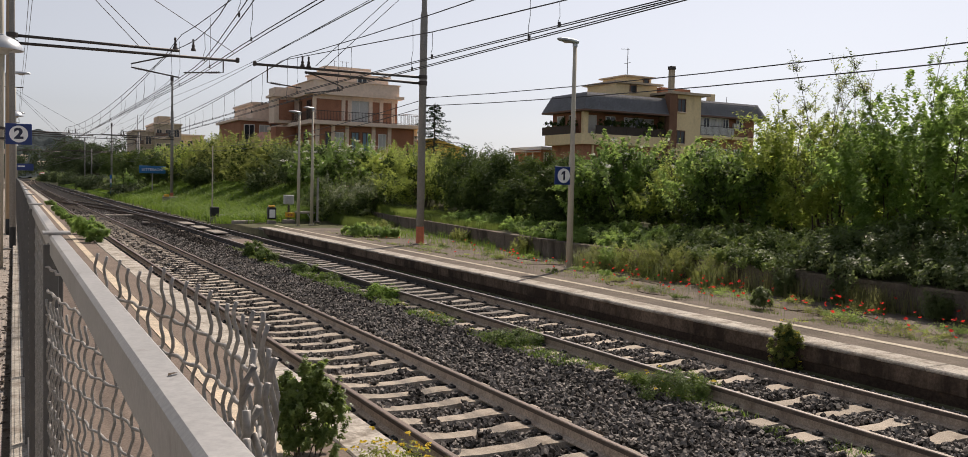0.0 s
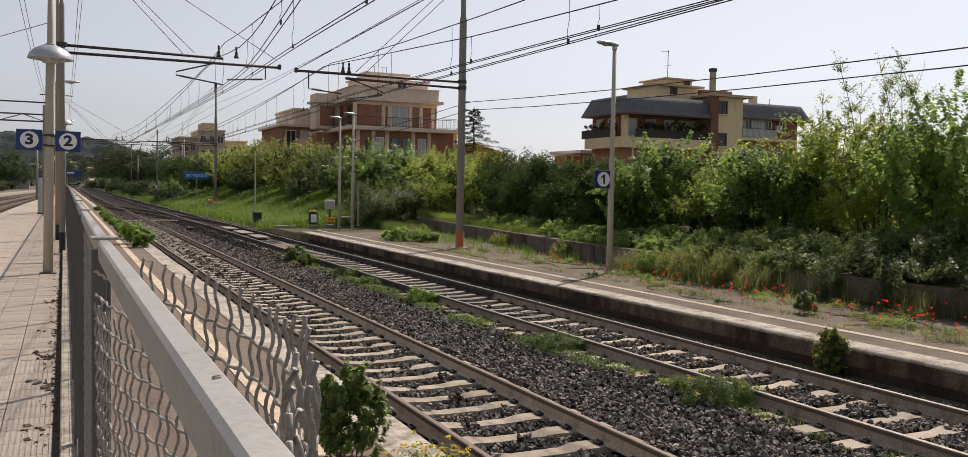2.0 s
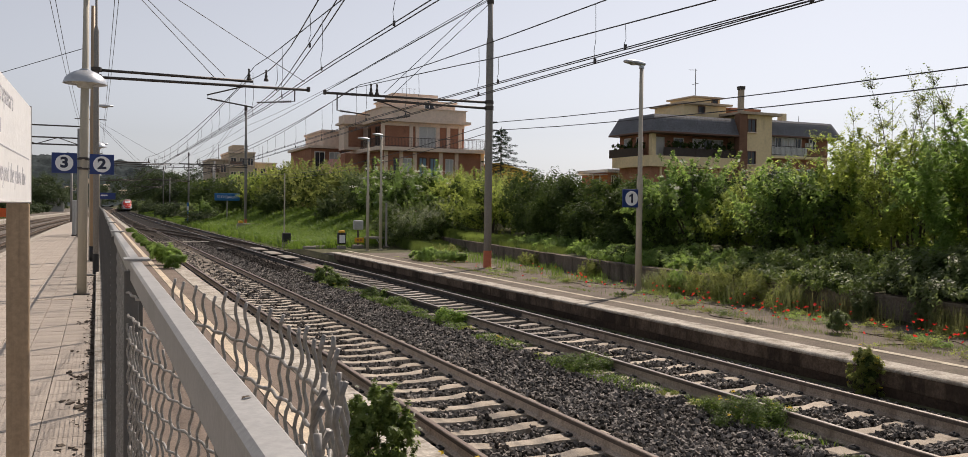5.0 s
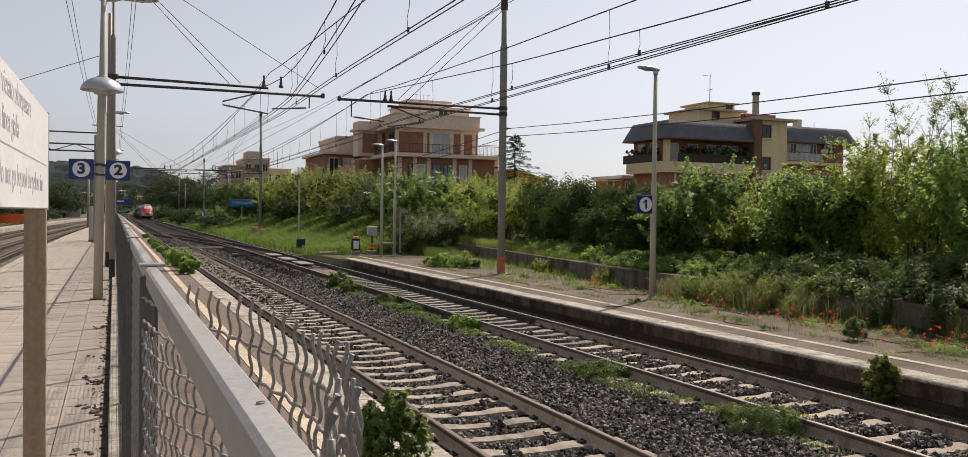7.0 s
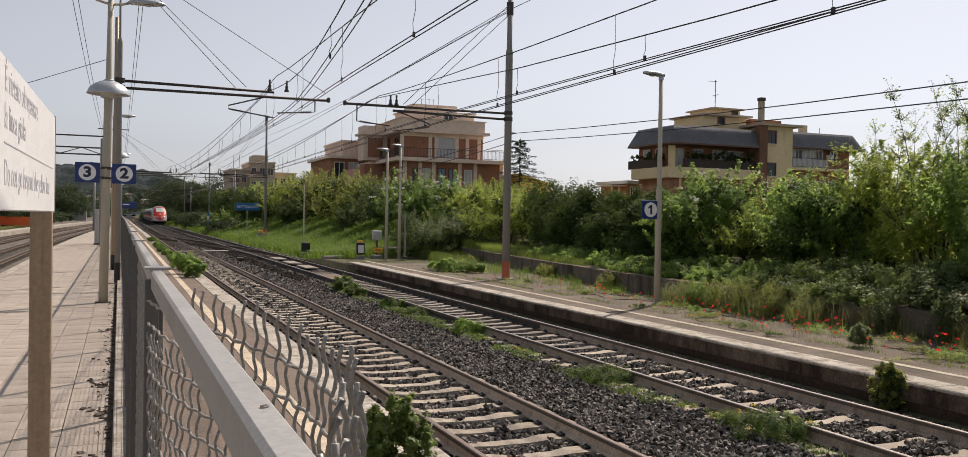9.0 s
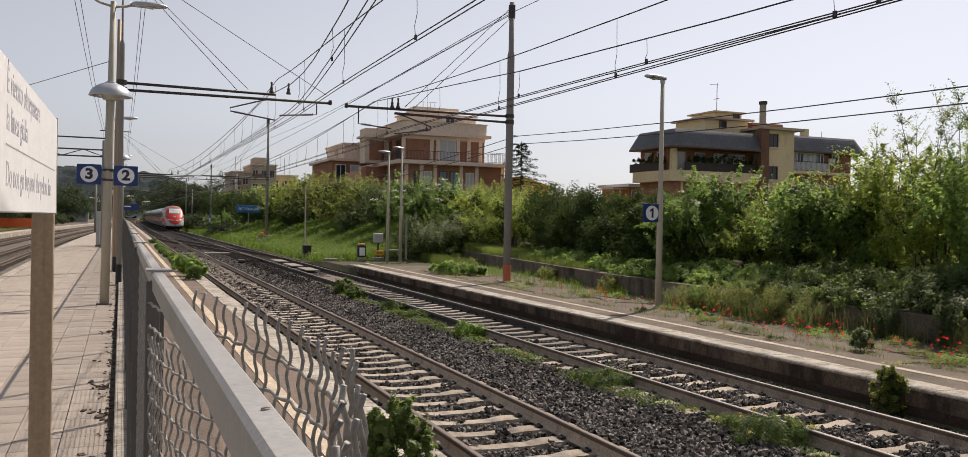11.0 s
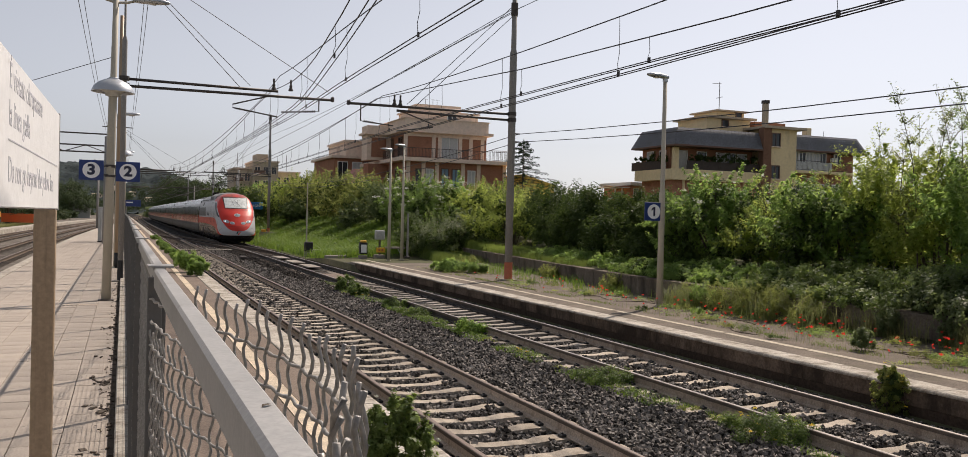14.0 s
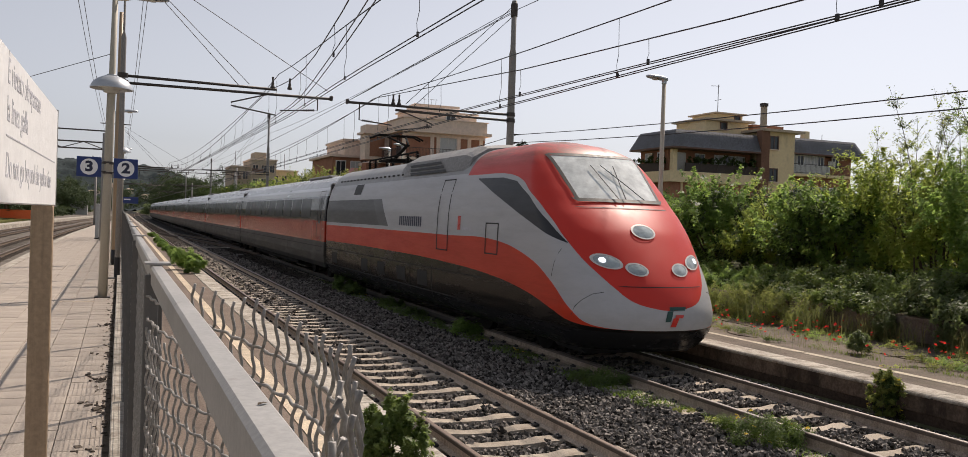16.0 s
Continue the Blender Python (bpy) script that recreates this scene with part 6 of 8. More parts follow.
tagged(new("kerb_rubble", rubble.data("kerb_rubble", "sleeper_oily")), "dark crumbs of broken paving along the kerb", "rubble", kind="stuff")
dry = thing("fallen_leaf", "curled brown leaf lying on the top rail", "leaf", (0.101, 0.66, TOP - 0.0095), rz=40)
part("blade", Mesh().add([(-0.005, 0, 0), (-0.002, 0.0025, 0.0012), (0.004, 0.002, 0.001), (0.006, 0, 0.0003), (0.003, -0.0022, 0.001), (-0.0025, -0.002, 0.0012)], [(0, 1, 5), (1, 2, 4, 5), (2, 3, 4)]), "bark", dry)


# ---- trees far off ----
def tree(at, h, r, mat, n, leaf, label, seed, trunk=0.35):
    lob = [(x, y, z + h * trunk * 0.6, rx, ry, rz) for x, y, z, rx, ry, rz in lobed(r, r, h * (1 - trunk * 0.6), 8, seed)]
    t = plant("tree", label, "tree", at, lob, n, leaf, mat, max(0.4, r * 0.2), "distant trees", stems=9, stem_r=0.09)
    part("trunk", Mesh().tube([(0, 0, -0.2), (0.05, 0, h * 0.25), (0, 0.05, h * 0.6)], [0.22, 0.17, 0.08], 9), "bark", t)
    return t


trng2 = random.Random(31)
for k, (x, y, h, r, mat) in enumerate(((19, 135, 5.2, 4.2, "leaf_olive"), (22, 150, 5.6, 4.5, "leaf_mid"), (20.5, 168, 5.4, 4.5, "leaf_olive"), (17, 152, 5, 3.4, "leaf_dark"), (27, 185, 6.5, 5, "leaf_mid"),
                                       (18, 190, 6, 4.5, "leaf_dark"), (17, 215, 7.5, 4.5, "leaf_olive"), (17, 240, 9, 5, "leaf_mid"), (17, 262, 10, 6, "leaf_dark"), (18, 300, 12, 7, "leaf_mid"),
                                       (17, 350, 14, 8, "leaf_dark"), (24, 380, 17, 10, "leaf_mid"), (36, 330, 16, 10, "leaf_olive"), (46, 290, 14, 9, "leaf_dark"), (58, 310, 15, 9, "leaf_mid"),
                                       (-16, 150, 7, 4, "leaf_olive"), (-19, 120, 6, 3.6, "leaf_mid"), (-18, 190, 9, 5, "leaf_dark"), (-22, 240, 11, 7, "leaf_mid"), (-15, 300, 12, 7, "leaf_dark"),
                                       (-26, 330, 14, 9, "leaf_mid"), (-34, 280, 12, 8, "leaf_olive"), (-17, 420, 15, 9, "leaf_dark"), (-38, 440, 17, 12, "leaf_mid"), (-2, 520, 15, 11, "leaf_dark"), (16, 540, 17, 12, "leaf_mid"), (34, 520, 17, 12, "leaf_olive"))):
    tree((x, y, ground_z(x, y) - 0.1), h, r, "leaf_far" if y > 200 or x < 0 else mat, 7500, 0.2 + y * 0.001, "leafy green tree far along the line", 60 + k, 0.12)

# low scrub along both sides of the line
for k in range(34):
    right = k % 2 == 0
    y = (118 + 11 * k if right else 78 + 11 * k) + trng2.uniform(-4, 4)
    x = trng2.uniform(11.6, 14.5) if right else trng2.uniform(-21, -14.5)
    h, r = trng2.uniform(0.9, 2.4) + y * 0.004, trng2.uniform(1.4, 2.4) + y * 0.004
    plant("scrub_bush", "low scrub bush beside the railway line", "shrub", (x, y, ground_z(x, y) - 0.1), lobed(r, r * 1.6, h, 6, 300 + k), 2600, 0.16 + y * 0.0011, ("leaf_far", "leaf_far", "leaf_ivy")[k % 3] if right else "leaf_far", 0.4, "scrub along the line")
grass_patch("track_grass", "grass along the foot of the bank", 9000, area(10.3, 12.5, 120, 260, 31), 0.7, 0.08, "grass", 31)

# a conifer between the houses
con = thing("conifer", "dark conifer with drooping branches between the houses", "tree", (37.0, 80.0, 0.7))
part("trunk", Mesh().tube([(0, 0, 0), (0, 0, 9.6)], [0.16, 0.02], 8), "bark", con)
cp, cn = [], []
crng = random.Random(5)
limb = Mesh()
for k in range(64):
    z = 3.0 + 6.4 * (k / 64) ** 0.9
    a = k * 2.4
    ln = (9.9 - z) * 0.70 * crng.uniform(0.65, 1.15) + 0.12
    p0, p1 = Vector((0, 0, z)), Vector((math.cos(a) * ln, math.sin(a) * ln, z - ln * 0.12 + 0.1))
    limb.tube([p0, p1], [0.03, 0.008], 4)
    for j in range(110):
        u = crng.random() ** 0.7
        cp.append(tuple(p0.lerp(p1, u) + Vector((crng.gauss(0, 0.07), crng.gauss(0, 0.07), crng.gauss(-0.06, 0.07)))))
        cn.append((math.cos(a) * 0.3, math.sin(a) * 0.3, 0.3))
part("limbs", limb, "bark", con, kind="stuff")
v, q = leaf_cards(np.array(cp), np.array(cn), 0.2, np.random.default_rng(3), 0.28)
part("crown", fast_mesh("crown", v, q, "needle"), None, con, kind="stuff")


# ---- houses ----
M["brick"] = surf("red_brick_wall", (0.41, 0.205, 0.13), (0.31, 0.15, 0.095), 0.6, 14, 0.9, dist=0.01, stain=(0.21, 0.105, 0.072), stain_scale=1.1, grain=0.6)
M["brick_dark"] = surf("brown_brick_chimney", (0.23, 0.13, 0.09), (0.18, 0.10, 0.07), 0.6, 14, 0.9, dist=0.01)
M["plaster"] = surf("pinkish_plaster", (0.82, 0.665, 0.545), (0.73, 0.59, 0.485), 0.4, 3, 0.9, stain=(0.42, 0.34, 0.28), stain_scale=0.6, stain_at=(0.58, 0.8), stretch=(1, 1, 0.3), grain=0.3)
M["plaster_yellow"] = surf("cream_yellow_plaster", (0.80, 0.655, 0.41), (0.73, 0.595, 0.37), 0.4, 4, 0.9, stain=(0.46, 0.37, 0.24), stain_scale=0.6, stretch=(1, 1, 0.3), grain=0.25)
M["plaster_brown"] = surf("brown_plaster", (0.54, 0.45, 0.345), (0.44, 0.365, 0.28), 0.3, 6, 0.9, stain=(0.28, 0.23, 0.175), stain_scale=0.4, grain=0.5)
M["slate"] = surf("dark_roof_shingle", (0.155, 0.16, 0.18), (0.115, 0.12, 0.13), 0.8, 6, 0.5, dist=0.02, vary=0.15)
M["pane"] = plain("dark_window_glass", (0.025, 0.032, 0.04), 0.08)
M["shutter"] = plain("pale_roller_shutter", (0.50, 0.51, 0.50), 0.6)
M["shutter_blue"] = plain("blue_shutter", (0.16, 0.27, 0.36), 0.5)
M["shutter_brown"] = plain("brown_shutter", (0.14, 0.075, 0.05), 0.6)
M["awning"] = plain("faded_red_awning", (0.62, 0.30, 0.26), 0.8)
M["parapet_dark"] = plain("dark_brown_balcony_panel", (0.045, 0.033, 0.027), 0.7, 0.0, 0.3, 4.0)
M["frame_white"] = plain("white_window_frame", (0.7, 0.69, 0.66), 0.5)


def house(label, at=(0, 0, 0)):
    return thing("house", label, "house", at, "houses beyond the thicket")


def wall_box(h, lo, hi, mat, name="wall", label=""):
    return part(name, Mesh().span(lo, hi), mat, h, label)


def window_on(h, x0, x1, z0, z1, y, glass="pane", frame="frame_white", face="y", panes=2, label=""):
    """A framed window set on a wall that faces -y (or -x)."""
    def put(a0, a1, d0, d1, b0, b1):
        return ((a0, y - d1, b0), (a1, y - d0, b1)) if face == "y" else ((y - d1, a0, b0), (y - d0, a1, b1))
    w = part("window", Mesh().span(*put(x0, x1, 0.0, 0.03, z0, z1)), glass, h, label)
    f = Mesh()
    for a0, a1, b0, b1 in ((x0 - 0.09, x0, z0, z1), (x1, x1 + 0.09, z0, z1), (x0 - 0.09, x1 + 0.09, z1, z1 + 0.1)):
        f.span(*put(a0, a1, 0, 0.1, b0, b1))
    for k in range(1, panes):
        c = x0 + (x1 - x0) * k / panes
        f.span(*put(c - 0.035, c + 0.035, 0, 0.06, z0, z1))
    part("frame", f, frame, w)
    part("sill", Mesh().span(*put(x0 - 0.15, x1 + 0.15, 0, 0.22, z0 - 0.1, z0)), "plaster", w)


def railing(h, pts, z, height=1.0, step=0.16, mat="iron", label="thin dark balcony railing"):
    r = Mesh()
    for (xa, ya), (xb, yb) in zip(pts, pts[1:]):
        n = max(1, int(math.hypot(xb - xa, yb - ya) / step))
        r.tube([(xa, ya, z + height), (xb, yb, z + height)], 0.03, 5)
        r.tube([(xa, ya, z + 0.1), (xb, yb, z + 0.1)], 0.02, 4)
        for i in range(n + 1):
            x, y = xa + (xb - xa) * i / n, ya + (yb - ya) * i / n
            r.tube([(x, y, z), (x, y, z + height)], 0.014, 4, False)
    part("railing", r, mat, h, label, kind="stuff")


# brick house with terraces (A)
a = house("brick and plaster house with terraces and flat roof")
wall_box(a, (27.9, 90.0, -1.0), (39.5, 108.0, 8.15), "brick", label="red brick wall")
wall_box(a, (26.9, 89.0, 8.15), (40.0, 108.6, 8.55), "plaster", "terrace_slab", "plaster terrace slab")
wall_box(a, (28.2, 91.0, 8.55), (37.5, 108.0, 11.35), "brick", label="red brick wall")
wall_box(a, (27.4, 90.2, 11.35), (38.0, 108.6, 11.65), "plaster", "cornice", "projecting plaster cornice")
wall_box(a, (27.9, 90.7, 11.65), (37.6, 108.2, 12.85), "plaster", "parapet", "plaster roof parapet")
wall_box(a, (27.75, 90.6, 12.85), (37.75, 108.3, 12.93), "plaster", "coping", "thin coping of the parapet")
wall_box(a, (27.98, 90.88, 10.95), (37.5, 91.0, 11.35), "plaster", "frieze", "plaster band under the cornice")
wall_box(a, (25.4, 97.0, 8.55), (28.2, 99.4, 11.4), "plaster", "wing", "plaster wing set back beside the brick front")
wall_box(a, (25.9, 96.9, 8.9), (27.6, 97.0, 11.1), "brick", "brick_panel")
wall_box(a, (25.1, 96.5, 11.4), (27.4, 99.8, 11.64), "plaster", "cornice", "projecting plaster cornice")
wall_box(a, (25.4, 96.9, 11.64), (27.9, 99.5, 12.45), "plaster", "parapet", "plaster roof parapet")
wall_box(a, (25.6, 97.2, -1.0), (27.9, 99.2, 8.15), "brick", label="brick wall")
wall_box(a, (28.9, 92.0, 12.55), (36.8, 96.5, 13.75), "plaster", "penthouse", "plaster rooftop storey")
wall_box(a, (28.7, 91.8, 13.75), (37.0, 96.7, 13.92), "plaster", "roof_slab")
wall_box(a, (29.8, 93.0, 13.92), (35.1, 96.0, 14.75), "plaster", "stair_head")
for x in (28.05, 31.25, 31.95, 34.35, 35.6, 37.0):
    wall_box(a, (x - 0.2, 90.86, 8.55), (x + 0.2, 91.0, 11.35), "plaster", "pilaster")
for x in (28.1, 29.8, 31.35, 34.35, 36.2, 39.3):
    wall_box(a, (x - 0.2, 89.84, -1.0), (x + 0.2, 90.0, 8.15), "plaster", "pilaster")
wall_box(a, (27.8, 89.8, 4.9), (39.6, 90.0, 5.4), "plaster", "band", "plaster storey band")
window_on(a, 32.2, 34.0, 8.65, 10.95, 91.0, "shutter", label="pale roller shutter over a grey window")
window_on(a, 31.9, 32.65, 5.5, 7.45, 90.0, "shutter_blue", "shutter_brown", label="blue-grey shuttered window")
window_on(a, 33.15, 33.95, 5.5, 7.45, 90.0, "shutter_blue", "shutter_brown", label="blue-grey shuttered window")
window_on(a, 30.15, 30.9, 5.7, 7.35, 90.0, "shutter")
window_on(a, 35.0, 35.75, 5.7, 7.35, 90.0, "shutter")
window_on(a, 29.0, 30.0, 5.7, 7.35, 90.0, "pane", "shutter_brown")
for y in (92.5, 96.0, 99.5, 103.0):
    window_on(a, y, y + 1.4, 8.9, 10.9, 28.2, "pane" if y != 96.0 else "shutter_brown", "shutter_brown", face="x")
    window_on(a, y, y + 1.4, 5.4, 7.4, 27.9, "pane", "shutter_brown", face="x")
window_on(a, 33.2, 34.2, 12.95, 13.55, 92.0)
railing(a, [(40.0, 89.1), (27.3, 89.1), (27.3, 107.0)], 8.55)
railing(a, [(38.0, 91.0), (40.0, 91.0)], 8.55, 1.3, 0.25, "pole_conc", "light grey terrace railing")
part("terrace_awning", Mesh().add([(21.6, 97, 5.4), (27.4, 97, 5.4), (27.7, 103, 7.8), (25.4, 103, 7.8), (21.6, 97, 5.3), (27.4, 97, 5.3), (27.7, 103, 7.7), (25.4, 103, 7.7)],
     [(0, 1, 2, 3), (4, 7, 6, 5), (0, 4, 5, 1), (3, 2, 6, 7), (0, 3, 7, 4), (1, 5, 6, 2)]), "awning", a, "faded red canvas awning")
for x in (31.2, 32.1, 32.6):
    part("aerial", Mesh().tube([(x, 94, 14.7), (x, 94, 15.5)], 0.025, 5).tube([(x - 0.25, 94, 15.45), (x + 0.25, 94, 15.45)], 0.016, 4), "iron", a, "thin roof aerial")

a2 = house("smaller brick house with flat roof behind the awning", (2.0, 0, 0))
wall_box(a2, (21.7, 106.0, -1.0), (27.2, 118.0, 9.2), "brick", label="brick wall")
wall_box(a2, (21.3, 105.6, 9.2), (27.4, 118.4, 9.5), "plaster", "cornice")
wall_box(a2, (23.4, 107.0, 9.5), (27.2, 117.0, 11.3), "plaster", "penthouse")
wall_box(a2, (23.2, 106.8, 11.3), (27.4, 117.2, 11.55), "plaster", "roof_slab")
wall_box(a2, (21.2, 104.9, 6.3), (26.8, 106.0, 6.5), "plaster", "balcony_slab")
railing(a2, [(21.3, 106.0), (21.3, 105.0), (26.8, 105.0)], 6.5)
for x0 in (22.2, 24.0, 25.6):
    window_on(a2, x0, x0 + 1.1, 6.8, 8.7, 106.0, "shutter" if x0 == 24.0 else "pane")
    window_on(a2, x0, x0 + 1.1, 3.6, 5.6, 106.0, "pane")
wall_box(a2, (22.2, 107.0, 9.5), (22.6, 107.6, 10.6), "plaster", "chimney")

# yellow house with dark mansard roof (B)
b = house("yellow and brick apartment house with dark shingled mansard roof")
X0, X1, Y0, Y1 = 49.4, 59.3, 71.3, 77.6
wall_box(b, (X0, Y0 + 1.4, -1), (X1, Y1, 9.7), "brick", label="brick upper wall")
wall_box(b, (X0 - 0.4, Y0 + 0.2, -1), (X1, Y0 + 1.4, 6.4), "brick", label="brick lower wall")
wall_box(b, (X0 - 0.9, Y0 - 0.35, 6.4), (X1, Y1, 7.45), "plaster_yellow", "balcony_slab", "yellow plaster balcony front")
wall_box(b, (X0 - 0.2, Y0 + 0.3, 7.45), (X0 + 0.3, Y0 + 0.8, 9.6), "plaster_yellow", "corner_pillar")
wall_box(b, (X0 + 0.9, Y0 - 0.2, 7.45), (X1, Y0 - 0.1, 8.3), "parapet_dark", "parapet_panel", "dark balcony parapet")
wall_box(b, (X0 - 0.85, Y0 + 1.0, 7.45), (X0 - 0.75, Y0 + 7, 8.3), "parapet_dark", "parapet_panel", "dark balcony parapet")
for x in (50.2, 52.6, 55.0, 57.4):
    wall_box(b, (x - 0.12, Y0 + 0.1, 2.0), (x + 0.12, Y0 + 0.2, 6.4), "plaster_yellow", "pilaster")
for x0, g in ((50.3, "frame_white"), (52.6, "pane"), (54.9, "shutter"), (56.2, "pane"), (57.5, "shutter")):
    window_on(b, x0, x0 + 1.0, 7.6, 9.3, Y0 + 1.4, g, "frame_white")
for y in (73.4, 75.6):
    window_on(b, y, y + 1.0, 7.6, 9.3, X0, "shutter" if y == 75.6 else "pane", face="x")
wall_box(b, (60.0, 71.0, -1), (63.5, 84.0, 12.0), "plaster_yellow", label="yellow plaster stair tower")
wall_box(b, (59.1, 70.4, 11.95), (64.3, 84.4, 12.2), "plaster_brown", "roof_slab")
for z in (6.95, 10.2, 3.7):
    window_on(b, 60.35, 61.3, z, z + 1.25, 71.0, "pane", "shutter_brown", panes=2)
part("chimney", Mesh().span((59.0, 70.6, -1), (60.0, 71.4, 12.0), 0.02), "brick_dark", b, "tall brown brick chimney")
part("chimney_shaft", Mesh().span((59.2, 70.75, 12.0), (59.66, 71.25, 14.4), 0.02), "plaster_brown", b, "pale brown upper chimney shaft")
part("chimney_cap", Mesh().span((59.14, 70.69, 14.42), (59.72, 71.31, 14.75), 0.02), "iron", b, "dark chimney cap")
wall_box(b, (63.5, 72.2, -1), (72.3, 84.0, 9.9), "brick", label="brick wall of the wing")
wall_box(b, (63.5, 70.9, 7.7), (71.0, 72.2, 7.95), "plaster_yellow", "balcony_slab")
wall_box(b, (63.5, 70.9, 4.6), (71.0, 72.2, 4.85), "plaster_yellow", "balcony_slab")
wall_box(b, (63.5, 70.95, 7.95), (68.2, 71.05, 8.85), "shutter", "balcony_panel", "pale balcony panel")
wall_box(b, (63.5, 70.95, 4.85), (68.2, 71.05, 5.75), "shutter", "balcony_panel", "pale balcony panel")
railing(b, [(63.5, 70.95), (71.0, 70.95)], 7.95, 1.0)
for x0, g in ((63.7, "shutter"), (64.7, "pane"), (65.6, "shutter"), (66.6, "shutter"), (67.4, "pane"), (69.4, "pane")):
    window_on(b, x0, x0 + 0.75, 8.85, 9.85, 71.9, g)
    window_on(b, x0, x0 + 0.75, 5.0, 6.6, 72.1, "pane")
wall_box(b, (63.6, 71.9, 7.95), (68.3, 72.15, 9.9), "frame_white", "veranda", "glazed white veranda")
part("air_conditioner", Mesh().span((69.0, 71.8, 8.9), (69.8, 72.1, 9.5), 0.03), "frame_white", b, "white air conditioner")
part("air_conditioner", Mesh().span((63.9, 71.8, 6.6), (64.6, 72.1, 7.1), 0.03), "frame_white", b, "white air conditioner")


def mansard(h, lo, hi, z0, z1, inset, sides):
    """A steep shingled skirt: flat back with rows of shingles, each a piece standing proud."""
    (x0, y0), (x1, y1) = lo, hi
    i = inset
    body = Mesh().add([(x0, y0, z0), (x1, y0, z0), (x1, y1, z0), (x0, y1, z0), (x0 + i, y0 + i, z1), (x1 - (i if "r" in sides else 0), y0 + i, z1), (x1 - (i if "r" in sides else 0), y1 - i, z1), (x0 + i, y1 - i, z1)],
                      [(3, 2, 1, 0), (0, 1, 5, 4), (1, 2, 6, 5), (2, 3, 7, 6), (3, 0, 4, 7), (4, 5, 6, 7)])
    roof = part("roof", body, "slate", h, "dark grey shingled mansard roof")
    rows = 7
    for f in ("front", "left"):
        sh = Mesh()
        for r in range(rows):
            u0, u1 = r / rows, (r + 1.12) / rows
            za, zb = z0 + (z1 - z0) * u0, z0 + (z1 - z0) * min(1.0, u1)
            da, db = i * u0 - 0.09, i * min(1.0, u1) - 0.015
            if f == "front":
                xa, xb = x0 + i * u0, x1 - (i * u0 if "r" in sides else 0)
                n = max(4, int((xb - xa) / 0.42))
                for k in range(n):
                    p, q = xa + (xb - xa) * k / n + 0.02, xa + (xb - xa) * (k + 1) / n - 0.02
                    sh.add([(p, y0 + da, za), (q, y0 + da, za), (q, y0 + db, zb), (p, y0 + db, zb)], [(0, 1, 2, 3)])
            elif "l" in sides:
                ya, yb = y0 + i * u0, y1 - i * u0
                n = int((yb - ya) / 0.42)
                for k in range(n):
                    p, q = ya + (yb - ya) * k / n + 0.02, ya + (yb - ya) * (k + 1) / n - 0.02
                    sh.add([(x0 + da, q, za), (x0 + da, p, za), (x0 + db, p, zb), (x0 + db, q, zb)], [(0, 1, 2, 3)])
        if sh.v:
            part("shingles", sh, "slate", roof, "rows of dark shingles", kind="stuff")
    part("eave", Mesh().span((x0 - 0.1, y0 - 0.1, z0 - 0.16), (x1 + (0.1 if "r" in sides else 0), y1, z0 - 0.01)), "shutter_brown", roof)


mansard(b, (48.6, 70.7), (59.0, 78.4), 9.8, 11.5, 0.75, "l")
mansard(b, (63.5, 71.2), (73.2, 85.0), 10.1, 11.7, 0.8, "r")
wall_box(b, (54.6, 74.0, 11.3), (60.0, 79.0, 13.0), "plaster_yellow", "roof_storey", "yellow rooftop storey")
wall_box(b, (54.2, 73.4, 13.0), (60.4, 79.4, 13.2), "plaster_brown", "roof_slab")
wall_box(b, (56.6, 75.0, 13.2), (60.0, 79.0, 13.9), "plaster_yellow", "stair_head")
wall_box(b, (56.3, 74.6, 13.9), (60.3, 79.4, 14.05), "plaster_brown", "roof_slab")
wall_box(b, (60.6, 74.0, 12.2), (64.6, 82.0, 13.0), "brick", "roof_storey")
window_on(b, 56.5, 57.2, 12.2, 12.85, 74.0, "pane", "shutter_brown", panes=1)
window_on(b, 59.0, 59.6, 13.3, 13.75, 75.0, "pane", "shutter_brown", panes=1)
part("aerial", Mesh().tube([(57.2, 75.5, 14.0), (57.2, 75.5, 17.0)], 0.035, 6).tube([(56.3, 75.5, 16.8), (57.4, 75.5, 16.85)], 0.025, 5).tube([(56.8, 75.5, 15.3), (57.6, 75.5, 15.5)], 0.025, 5), "iron", b, "tall thin roof aerial")
part("chimney", Mesh().span((68.4, 75, 11.85), (69.1, 75.7, 12.9), 0.03), "plaster_yellow", b)
part("aerial", Mesh().tube([(49.6, 74, 12.1), (49.6, 74, 13.4)], 0.03, 5).tube([(70.8, 75, 11.8), (70.8, 75, 12.7)], 0.03, 5), "iron", b)
